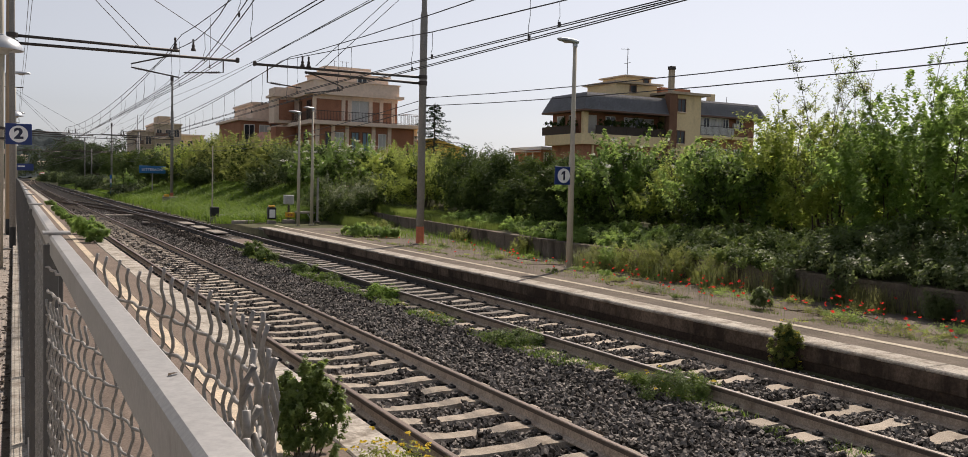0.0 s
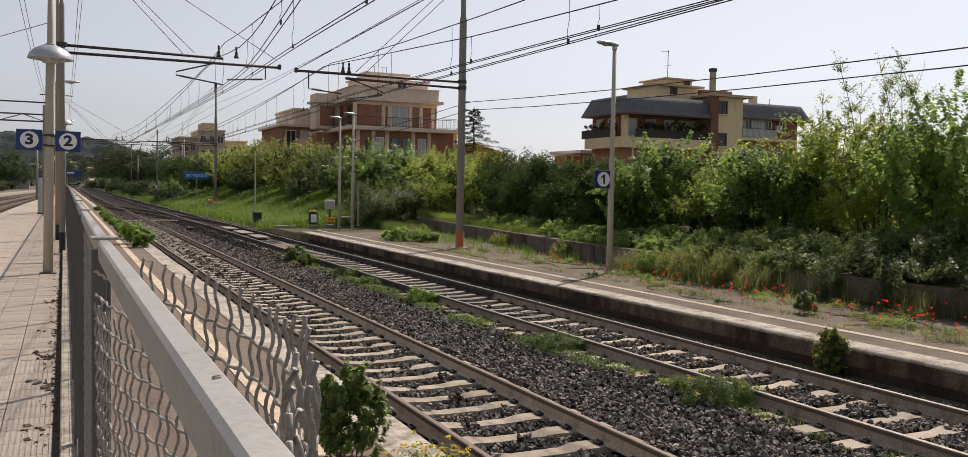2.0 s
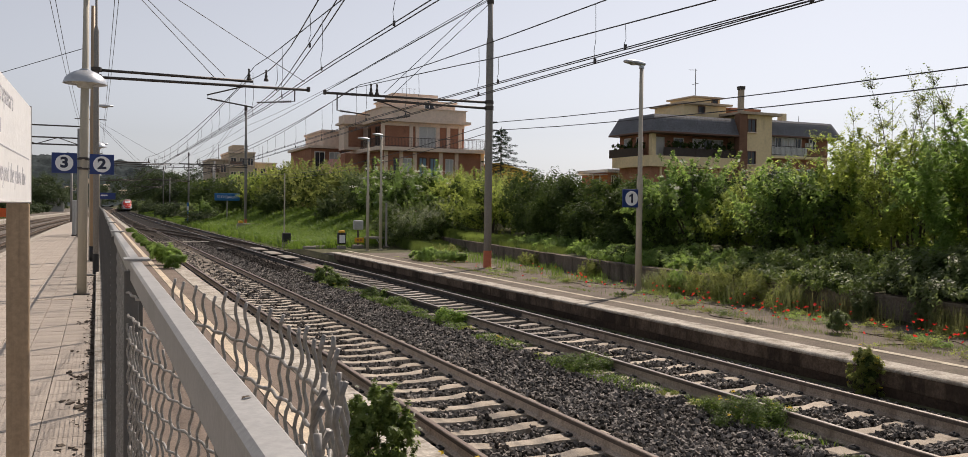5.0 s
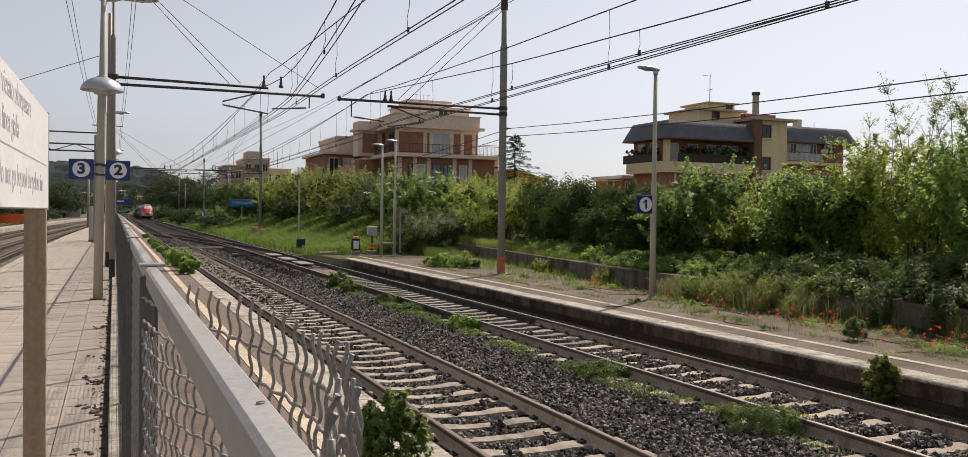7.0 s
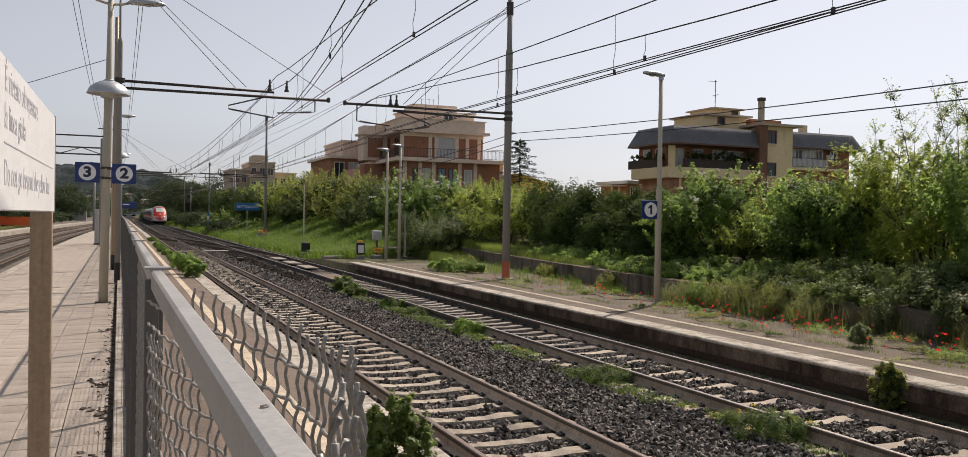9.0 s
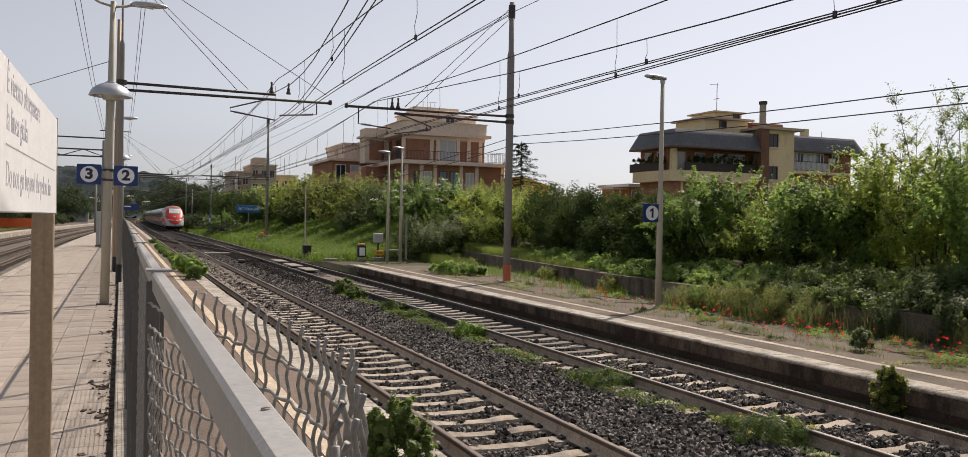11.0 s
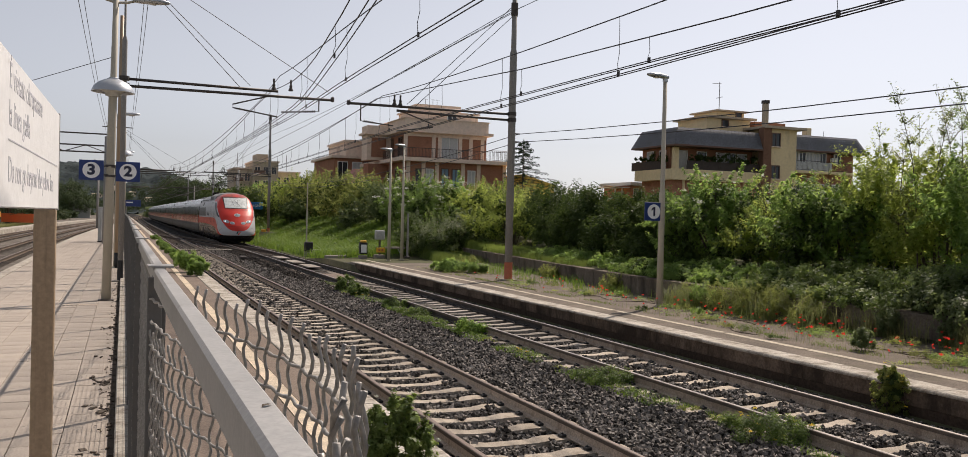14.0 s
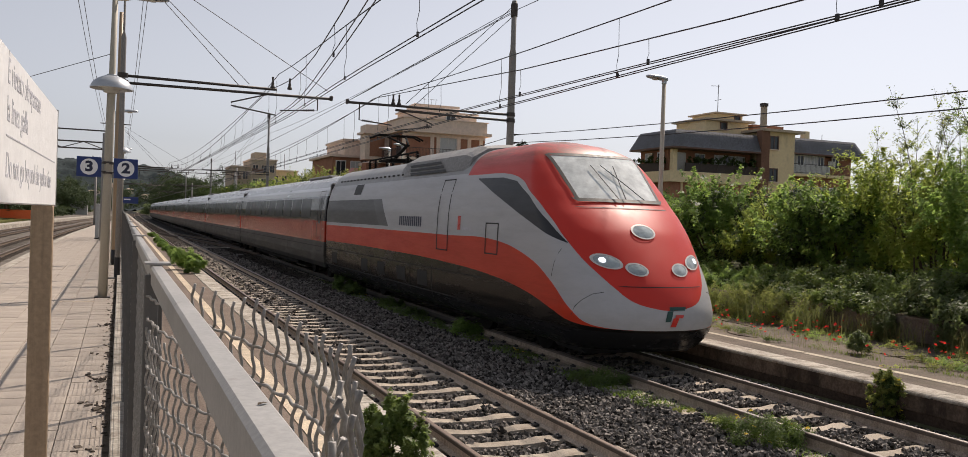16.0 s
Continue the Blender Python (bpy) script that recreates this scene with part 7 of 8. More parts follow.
for k, (x, y, z) in enumerate(((49.0, 76.0, 8.3), (49.0, 77.6, 8.4), (52.0, 71.2, 8.4), (53.0, 71.2, 8.5), (54.0, 71.2, 8.4), (55.2, 71.3, 8.6), (51.2, 71.2, 8.3), (56.2, 71.2, 8.35), (57.3, 71.2, 8.3), (58.3, 71.2, 8.45), (48.8, 73.0, 8.3), (48.8, 74.4, 8.5))):
    plant("balcony_plant", "leafy potted plant on the balcony", "plant", (x, y, z - 0.85), [(0, 0, 0.9, 0.55, 0.4, 0.6)], 420, 0.16, "leaf_dark", 0.2, "balcony plants", stems=3, stem_r=0.02)

low = house("low pale house with a roof terrace behind the hedge")
wall_box(low, (53.3, 86.0, -1), (60.0, 92.0, 6.4), "brick", label="brick wall")
wall_box(low, (52.9, 85.4, 6.4), (60.4, 92.4, 6.75), "shutter", "roof_slab", "grey flat roof edge")
for k, x0 in enumerate((53.7, 54.7, 55.7, 56.7)):
    window_on(low, x0, x0 + 0.5, 4.4, 6.0, 86.0, "shutter" if k % 2 else "pane")
part("pergola", Mesh().span((51.2, 86.0, 6.1), (53.2, 90.0, 6.2)).span((51.3, 86.1, 0), (51.4, 86.2, 6.1)).span((52.2, 86.1, 0), (52.3, 86.2, 6.1)).span((51.2, 86.05, 5.2), (53.2, 86.15, 5.27)), "frame_white", low, "white pergola frame")

yel = house("small yellow house with sloping roof behind the conifer")
part("wall", Mesh().add([(40.2, 86, -1), (43.6, 86, -1), (43.6, 86, 5.75), (40.2, 86, 6.75), (40.2, 94, -1), (43.6, 94, -1), (43.6, 94, 5.75), (40.2, 94, 6.75)], [(0, 1, 2, 3), (5, 4, 7, 6), (4, 0, 3, 7), (1, 5, 6, 2), (3, 2, 6, 7)]), "yellow_wall", yel, "bright yellow wall")
part("roof", Mesh().add([(39.8, 85.9, 7.1), (43.8, 85.9, 6.0), (43.8, 94.4, 6.0), (39.8, 94.4, 7.1), (39.8, 85.9, 6.85), (43.8, 85.9, 5.75), (43.8, 94.4, 5.75), (39.8, 94.4, 6.85)],
     [(0, 1, 2, 3), (4, 7, 6, 5), (0, 4, 5, 1), (1, 5, 6, 2), (2, 6, 7, 3), (3, 7, 4, 0)]), "yellow_wall", yel, "sloping yellow roof edge")

# flats far along the line (C)
c = house("brown apartment block with dark balconies far along the line", (1.2, 0, 0))
for k, (x0, x1, y0, top) in enumerate(((21.4, 25.2, 200, 12.0), (25.2, 30.6, 198, 13.6), (30.6, 36.4, 204, 11.7))):
    wall_box(c, (x0, y0, -1), (x1, y0 + 14, top), "plaster_brown" if k < 2 else "plaster_yellow", label="weathered plaster wall")
    wall_box(c, (x0 - 0.2, y0 - 0.3, top), (x1 + 0.2, y0 + 14, top + 0.3), "plaster", "roof_slab")
    z = top - 2.6
    while z > 0:
        n = int((x1 - x0) / 1.8)
        for i in range(n):
            xa = x0 + (x1 - x0) * (i + 0.2) / n
            window_on(c, xa, xa + 1.0, z, z + 1.5, y0, "pane", "plaster")
        if k < 2:
            wall_box(c, (x0, y0 - 1.1, z - 0.35), (x0 + (x1 - x0) * 0.45, y0, z - 0.2), "plaster", "balcony_slab")
            wall_box(c, (x0, y0 - 1.1, z - 0.2), (x0 + (x1 - x0) * 0.45, y0 - 1.02, z + 0.7), "shutter_brown", "balcony_front", "dark balcony front")
        z -= 3.0
wall_box(c, (26.0, 199, 13.9), (28.5, 206, 15.4), "plaster_brown", "stair_head")
for x in (22.2, 23.4, 27.0, 29.6, 33.0):
    part("aerial", Mesh().tube([(x, 202, 12), (x, 202, 15.6)], 0.05, 4), "iron", c)

# wooded hill with a few houses at the end of the line
# bluish greens: distance haze is mixed into the hill's base colours
M["hill"] = surf("wooded_hillside_haze_tint", (0.020, 0.030, 0.034), (0.04, 0.05, 0.052), 0.02, 0.25, 1.0, dist=3.0, strength=1.0)
M["hill_leaf"] = surf("pine_foliage_haze_tint", (0.020, 0.030, 0.034), (0.048, 0.060, 0.062), 0.03, 0.35, 1.0, dist=1.0, strength=0.6)
hx = [-420 + 12 * i for i in range(62)]


def hill_z(x, y):
    ridge = 33 + 15 * math.exp(-((x + 30) / 90) ** 2) - 20 * smooth01((x - 30) / 130) + 6 * noise.noise((x * 0.012, 0, 5))
    up = smooth01((y - 820) / 150)
    return -1 + ridge * up + (5.0 * noise.noise((x * 0.06, y * 0.06, 1)) + 3.0 * noise.noise((x * 0.21, y * 0.2, 2))) * up


tagged(new("hill", Mesh().grid(hx, [810 + 8 * i for i in range(34)], hill_z).data("hill", "hill")), "dark wooded hill at the end of the line", "hill", kind="structure")


def canopy_z(x, y):
    """Tree tops over the hill: rounded crowns of two sizes."""
    return hill_z(x, y) + 0.5 + 2.6 * abs(noise.noise((x * 0.13, y * 0.13, 9.0))) + 1.6 * noise.noise((x * 0.45, y * 0.3, 4.0))


canopy = Mesh().grid([-330 + 3.0 * i for i in range(165)], [815 + 3.5 * i for i in range(55)], canopy_z)
tagged(new("hill_trees", canopy.data("hill_trees", "hill_leaf", True)), "dark pine woods covering the hill", "woods", kind="stuff")
for x, y, w, h in ((-58, 880, 5, 2), (-44, 885, 5, 2.5), (-22, 876, 9, 2.6), (-6, 890, 7, 2.4), (8, 882, 6, 2.6), (22, 872, 8, 2.5), (35, 880, 6, 2.4), (-85, 880, 6, 3)):
    f = thing("hill_house", "pale house among the trees on the hill", "house", (x, y, hill_z(x, y) + 0.6), "hill houses")
    part("wall", Mesh().span((-w / 2, -4, -4), (w / 2, 4, h)), "plaster", f)
    part("roof", Mesh().add([(-w / 2 - 0.5, -4.6, h), (w / 2 + 0.5, -4.6, h), (w / 2 + 0.5, 4.6, h), (-w / 2 - 0.5, 4.6, h), (-w / 2 + 1, 0, h + 0.9), (w / 2 - 1, 0, h + 0.9)], [(0, 1, 5, 4), (1, 2, 5), (2, 3, 4, 5), (3, 0, 4), (3, 2, 1, 0)]), "plaster_brown", f)
    for i in range(3):
        part("window", Mesh().box((-w / 3 + i * w / 3, -4.02, h * 0.5), (1.2, 0.1, 1.6)), "pane", f)


# ---- small things beside the line ----
M["box_grey"] = plain("grey_cabinet_paint", (0.42, 0.43, 0.42), 0.5)
M["box_yellow"] = plain("yellow_cabinet_paint", (0.75, 0.42, 0.03), 0.5)
M["orange_plastic"] = plain("orange_plastic", (0.75, 0.14, 0.03), 0.5)
M["machine_yellow"] = plain("machine_yellow", (0.70, 0.36, 0.04), 0.5)

name_sign = thing("station_sign", "blue station name sign on a post in the grass", "sign", (13.5, 103.0, ground_z(13.5, 103.0)))
sp = part("panel", Mesh().box((0, 0, 3.05 - ground_z(13.5, 103)), (2.75, 0.08, 0.82), 0.02), "blue_light", name_sign)
words("lettering", "SETTEBAGNI", 0.40, "white", sp, (0, -0.042, 3.03 - ground_z(13.5, 103)), UPRIGHT, thick=0.002)
part("post", Mesh().tube([(0, 0.06, 0), (0, 0.06, 2.7)], 0.06, 8), "pole_conc", name_sign)

d1 = thing("dwarf_signal", "low dark signal box with orange top at the platform end", "signal", (11.8, 45.4, -0.2))
part("base", Mesh().box((0, 0, 0.12), (0.4, 0.4, 0.24), 0.02), "concrete", d1)
part("case", Mesh().box((0, 0, 0.62), (0.42, 0.3, 0.62), 0.03), "black", d1)
part("face", Mesh().box((0, -0.16, 0.6), (0.3, 0.02, 0.42), 0.005), "white", d1, "pale signal face")
part("top", Mesh().box((0, 0, 0.98), (0.3, 0.26, 0.12), 0.02), "box_yellow", d1, "orange top")
d2 = thing("cable_box", "grey control box on a post with a yellow plate", "control box", (12.75, 45.6, -0.15))
part("post", Mesh().tube([(0, 0, 0), (0, 0, 1.0)], 0.06, 8), "iron", d2)
part("case", Mesh().box((0, 0, 1.28), (0.5, 0.32, 0.5), 0.04), "box_grey", d2, "light grey metal case")
part("plate", Mesh().box((0.02, -0.18, 0.48), (0.5, 0.03, 0.26), 0.01), "box_yellow", d2, "yellow plate")
part("mark", Mesh().box((-0.06, -0.197, 0.48), (0.1, 0.004, 0.1)).box((0.1, -0.197, 0.48), (0.1, 0.004, 0.1)), "orange_band", d2, "unreadable red marks")
part("base", Mesh().box((0, 0, 0.08), (0.55, 0.45, 0.3), 0.03), "concrete", d2)
d3 = thing("cable_trestle", "low weathered cable trestle with a flat top", "trestle", (13.5, 45.2, -0.15))
part("top", Mesh().box((0, 0, 0.62), (0.95, 0.5, 0.1), 0.02), "concrete", d3)
for x in (-0.4, 0.4):
    for y in (-0.18, 0.18):
        part("leg", Mesh().tube([(x, y, 0), (x * 0.9, y, 0.6)], 0.03, 6), "iron", d3)
part("brace", Mesh().tube([(0.1, -0.2, 0.55), (0.42, -0.2, 0.05)], 0.025, 6), "box_grey", d3)
d4 = thing("marker_post", "thin grey steel post at the platform end", "post", (13.65, 43.5, 0.0))
part("pole", Mesh().tube([(0, 0, 0), (0, 0, 2.3)], [0.06, 0.05], 8), "pole_conc", d4)
part("foot", Mesh().box((0, 0, 0.05), (0.24, 0.24, 0.1), 0.02), "iron", d4)
d5 = thing("dwarf_signal", "low black track signal beside the points", "signal", (10.6, 54.0, -0.45))
part("base", Mesh().box((0, 0, 0.15), (0.45, 0.45, 0.3), 0.02), "concrete", d5)
part("case", Mesh().box((0, 0, 0.62), (0.5, 0.35, 0.6), 0.04), "black", d5)
part("hood", Mesh().box((0.3, 0, 0.42), (0.7, 0.2, 0.06), 0.01), "box_grey", d5)
d6 = thing("marker_post", "thin pale pole on the bank", "post", (10.95, 56.5, -0.4))
part("pole", Mesh().tube([(0, 0, 0), (0, 0, 4.6)], [0.05, 0.035], 8), "pole_beige", d6)
for k, (x, y) in enumerate(((10.4, 46.6), (11.0, 47.0), (11.4, 47.6))):
    bl = thing("concrete_block", "weathered concrete block beside the track", "concrete block", (x, y, -0.42))
    part("block", Mesh().box((0, 0, 0.2), (0.7, 0.4, 0.4), 0.03), "concrete", bl)
fbase = thing("mast_base", "pale concrete base beside the orange mast foot", "concrete block", (12.4, 81.8, 0.0))
part("block", Mesh().box((0, 0, 0.2), (1.6, 0.6, 0.6), 0.03), "concrete", fbase)
part("lid", Mesh().box((-0.5, -0.05, 0.6), (0.4, 0.4, 0.25), 0.02), "box_yellow", fbase, "yellow lid")
marker = thing("track_marker", "short post striped white and blue beside the line", "post", (10.8, 120.0, -0.4))
for k in range(5):
    part("band", Mesh().tube([(0, 0, 0.3 + 0.5 * k), (0, 0, 0.8 + 0.5 * k)], 0.13, 8), "white" if k % 2 else "blue_light", marker)

# left yard
for k, (x, y, z) in enumerate(((-13.3, 146.0, -0.25), (-15.6, 148.0, -0.25))):
    bar = thing("works_barrier", "orange plastic works barrier beside the outer track", "barrier", (x, y, z), "works barriers")
    part("netting", Mesh().box((0, 0, 0.9), (2.2, 0.05, 1.3), 0.01), "orange_plastic", bar)
    for dx in (-1.0, 0.0, 1.0):
        part("stake", Mesh().tube([(dx, 0.03, 0), (dx, 0.03, 1.35)], 0.03, 6), "iron", bar)
ex = thing("excavator", "yellow excavator parked in the works yard", "excavator", (-17.6, 143.0, -0.3))
part("track", Mesh().box((-1.1, 0, 0.45), (0.5, 3.4, 0.8), 0.25), "black", ex)
part("track", Mesh().box((1.1, 0, 0.45), (0.5, 3.4, 0.8), 0.25), "black", ex)
part("body", Mesh().box((0, 0.3, 1.45), (2.5, 3.0, 1.0), 0.15), "machine_yellow", ex)
cab = part("cab", Mesh().box((-0.7, -0.6, 2.3), (1.0, 1.4, 1.5), 0.12), "machine_yellow", ex)
part("cab_window", Mesh().box((-0.7, -1.31, 2.45), (0.8, 0.03, 0.9), 0.01), "pane", cab)
part("boom", Mesh().tube([(0.4, -1.0, 1.8), (0.4, -3.0, 4.0), (0.4, -4.6, 3.2)], [0.24, 0.2, 0.16], 8), "machine_yellow", ex)
part("stick", Mesh().tube([(0.4, -4.6, 3.2), (0.4, -4.2, 1.2)], [0.16, 0.12], 8), "machine_yellow", ex)
part("bucket", Mesh().box((0.4, -4.0, 0.9), (0.9, 0.7, 0.7), 0.1), "iron", ex)
hut = thing("works_hut", "pale prefabricated hut beside the far tracks", "hut", (-11.8, 300.0, -0.4))
part("wall", Mesh().box((0, 0, 2.0), (5.0, 3.0, 4.0), 0.04), "box_grey", hut)
part("roof", Mesh().box((0, 0, 4.08), (5.3, 3.3, 0.16), 0.03), "box_grey", hut)
part("door", Mesh().box((1.2, -1.52, 1.05), (0.9, 0.05, 2.0), 0.01), "box_grey", hut)
part("window", Mesh().box((-1.0, -1.52, 1.6), (1.2, 0.05, 0.9), 0.01), "pane", hut)
for k, y in enumerate((62.6, 64.4, 66.0)):
    cb = thing("platform_cabinet", "tall narrow grey cabinet on the tiled platform", "cabinet", (-1.36 + 0.16 * k, y, 0), "platform cabinets")
    part("case", Mesh().box((0, 0, 1.15), (0.22, 0.3, 2.3), 0.02), "box_grey", cb)
    part("plinth", Mesh().box((0, 0, 0.04), (0.3, 0.36, 0.08), 0.01), "iron", cb)
    part("door_line", Mesh().box((0, -0.152, 1.15), (0.18, 0.006, 2.1)), "box_grey", cb)
drain = thing("drain_grate", "rusty slotted drain grate in the tiles", "drain", (-0.82, 21.1, 0.0))
for i in range(9):
    part("bar", Mesh().box((-0.32 + i * 0.08, 0, 0.004), (0.05, 0.2, 0.012)), "rail_side", drain)

# tiles of platform two, the nearest as pieces
TS = 0.40
tile_m = Mesh().box((0, 0, -0.012), (TS - 0.007, TS - 0.007, 0.024), 0.002).data("tile", "tile")
rest = Mesh()
trg = random.Random(2)
count = 0
for j in range(150):
    for i in range(8):
        x, y = -0.28 - TS * (i + 0.0), 4.2 + TS * (j + 0.5)
        dz = trg.uniform(-0.002, 0.002)
        if i < 6 and 8 <= j < 58 and count < 300:
            t = part("tile", tile_m, None, p2)
            t.matrix_local = Matrix.Translation((x, y, dz))
            count += 1
        else:
            rest.span((x - TS / 2 + 0.004, y - TS / 2 + 0.004, -0.02), (x + TS / 2 - 0.004, y + TS / 2 - 0.004, dz))
part("tiles", rest, "tile", p2, "pale square paving tiles", kind="stuff")
part("paving", strip(lambda y: -3.3 + min(3.0, left_bend(y)), lambda y: -0.08, -0.02, 0.0, 64.2, 420), "tile", p2, "distant pale paving")
part("paving", Mesh().span((-3.3, -12, -0.02), (-0.08, 4.2, -0.001)), "tile", p2, "pale paving behind the camera")


# ---- the train ----
def float_curve(n, fac, pts, xs, zs, sharp=False):
    """z of a livery line over the length of the vehicle."""
    c = n.t.nodes.new("ShaderNodeFloatCurve")
    cv = c.mapping.curves[0]
    pts = sorted(pts)
    while len(cv.points) < len(pts):
        cv.points.new(0.5, 0.5)
    for p, (x, z) in zip(cv.points, pts):
        p.location = (x / xs, z / zs)
        p.handle_type = "VECTOR" if sharp else "AUTO"
    c.mapping.update()
    n.link(fac, c.inputs["Value"])
    return n.math("MULTIPLY", c.outputs[0], zs)


RED, SILVER, BLACK = (0.62, 0.042, 0.028), (0.47, 0.475, 0.49), (0.018, 0.018, 0.019)
LOCO, COACH, GAP = 19.1, 23.45, 0.25


def livery(name, loco):
    n = Nodes(name)
    sep = n.node("ShaderNodeSeparateXYZ")
    n.link(n.co, sep.inputs[0])
    s, z = sep.outputs["Y"], sep.outputs["Z"]
    s20 = n.math("DIVIDE", s, 20.0)

    def step(a, b):
        return n.math("GREATER_THAN", a, b)

    def both(a, b):
        return n.math("MULTIPLY", a, b)

    dirt = n.noise(2.6, 9.0, 0.75, (1, 0.22, 1.8))
    silver = n.mix(n.ramp(dirt, 0.42, 0.75), SILVER, (0.40, 0.405, 0.415))
    roof = n.mix(n.ramp(n.noise(3.0), 0.3, 0.7), (0.33, 0.335, 0.34), (0.25, 0.25, 0.25))
    col = n.mix(step(z, 3.32), silver, roof)
    wash = n.noise(1.6, 6.0, 0.65, (1, 0.5, 3.0))
    # dirt over dark paint; the locomotive's near-black also paints in shade
    skirt = n.mix(n.math("ADD", n.math("MULTIPLY", n.ramp(dirt, 0.35, 0.7), 0.5), n.math("MULTIPLY", n.ramp(wash, 0.52, 0.62), 0.7)), *(((0.006, 0.0055, 0.005), (0.034, 0.029, 0.025)) if loco else ((0.018, 0.0175, 0.0165), (0.07, 0.067, 0.062))))
    red = n.mix(n.ramp(n.noise(0.8), 0.3, 0.7), RED, (0.58, 0.042, 0.029))
    red = n.mix(both(n.ramp(n.math("DIVIDE", z, 4.0), 0.84, 0.93), n.ramp(dirt, 0.3, 0.6)), red, (0.16, 0.07, 0.052))
    stripe = n.mix(n.ramp(dirt, 0.4, 0.75), *(((0.60, 0.040, 0.012), (0.46, 0.036, 0.014)) if loco else ((0.44, 0.032, 0.014), (0.30, 0.03, 0.016))))
    if loco:
        low = float_curve(n, s20, [(0, 0.66), (0.5, 0.68), (0.85, 0.72), (1.5, 0.88), (2.6, 1.10), (4.0, 1.25), (6.8, 1.37), (11.8, 1.43), (19.1, 1.43)], 20.0, 4.0)
        high = float_curve(n, s20, [(0, 0.66), (0.5, 0.70), (0.9, 0.92), (1.6, 1.38), (2.6, 1.74), (4.0, 1.95), (6.8, 1.97), (11.8, 1.98), (19.1, 1.98)], 20.0, 4.0)
        hood = float_curve(n, s20, [(0, 0.95), (0.03, 0.98), (0.2, 1.10), (0.44, 1.32), (0.7, 1.53), (0.95, 1.72), (1.4, 2.09), (1.8, 2.41), (2.6, 2.88), (3.3, 3.16), (4.0, 3.25), (5.2, 3.27), (20, 3.3)], 20.0, 4.0)
        wt = float_curve(n, s20, [(0, 2.02), (1.3, 2.0), (1.8, 2.34), (2.6, 2.80), (3.3, 3.08), (4.0, 3.17), (5.3, 3.19), (20, 3.2)], 20.0, 4.0, True)
        wb = float_curve(n, s20, [(0, 2.0), (1.3, 1.99), (5.3, 3.18), (20, 3.21)], 20.0, 4.0, True)
        front = n.math("LESS_THAN", s, 6.0)
        col = n.mix(both(step(z, hood), front), col, red)
        col = n.mix(both(both(step(z, wb), step(wt, z)), both(step(s, 1.3), n.math("LESS_THAN", s, 5.3))), col, (0.028, 0.03, 0.036))
        slant = n.math("ADD", 12.2, n.math("MULTIPLY", n.math("SUBTRACT", 2.8, z), -1.2))
        col = n.mix(both(both(step(z, 2.08), step(2.82, z)), step(s, slant)), col, (0.10, 0.102, 0.106))
        slant2 = n.math("ADD", slant, 0.9)
        col = n.mix(both(both(step(z, 2.08), step(2.82, z)), step(s, slant2)), col, (0.07, 0.07, 0.073))
    else:
        low, high = 1.36, 2.10
        col = n.mix(both(step(z, 2.10), step(3.0, z)), col, (0.024, 0.024, 0.027))
    in_stripe = both(step(z, low), step(high, z))
    col = n.mix(in_stripe, col, stripe)
    col = n.mix(n.math("LESS_THAN", z, low), col, skirt)
    col = n.mix(n.math("LESS_THAN", z, 0.62), col, BLACK)
    rough = n.math("ADD", 0.34 if loco else 0.15, n.math("MULTIPLY", n.ramp(dirt, 0.35, 0.8), 0.2))
    bump = n.noise(0.9, 2.0)
    below = n.math("LESS_THAN", z, low)
    spec = n.math("SUBTRACT", 0.27 if loco else 0.55, n.math("MULTIPLY", below, 0.13))
    rough = n.math("ADD", rough, n.math("MULTIPLY", below, -0.16 if loco else 0.3))
    ripple = n.noise(1.1, 5.0, 0.6, (1, 0.35, 2.2))
    bump = n.math("ADD", bump, n.math("MULTIPLY", n.math("MULTIPLY", ripple, below), 3.0))
    return n.done(col, rough, 0.0, bump, 0.004, 0.25, Specular_IOR_Level=spec)


M["livery_loco"] = livery("locomotive_paint", True)
M["livery_coach"] = livery("coach_paint", False)
M["screen"] = plain("windscreen_glass", (0.74, 0.77, 0.75), 0.06, 0.0, 0.22, 5.0)
M["lens"] = plain("headlight_glass", (0.36, 0.42, 0.44), 0.05, 0.0, 0.3, 6.0)
M["lit_bulb"] = Nodes("lit_headlight_bulb").done((0.9, 0.92, 0.95), 0.3, Emission_Color=(0.95, 0.97, 1.0, 1.0), Emission_Strength=1.2)
M["rim"] = plain("pale_headlight_rim", (0.62, 0.60, 0.58), 0.4)
M["roof_grey"] = surf("dusty_roof_metal", (0.30, 0.30, 0.30), (0.22, 0.215, 0.21), 1.2, 20, 0.6, 0.1, dist=0.004)
M["red_paint"] = plain("red_train_paint", RED, 0.3)
M["green_mark"] = plain("dark_green_paint", (0.01, 0.06, 0.05), 0.35)
# near black: grime, with the shade under the train put into the colour
M["bogie"] = surf("grimy_bogie_painted_shade", (0.009, 0.0085, 0.008), (0.02, 0.018, 0.016), 2.0, 30, 0.9)
M["skirt_edge"] = plain("worn_skirt_metal", (0.023, 0.021, 0.019), 0.75, 0.0, 0.35, 3.0)
# wheels blackened past their grime to hold the underside shade
M["wheel"] = surf("grimy_wheel_painted_shade", (0.010, 0.009, 0.008), (0.018, 0.016, 0.014), 3.0, 40, 0.9, 0.0)

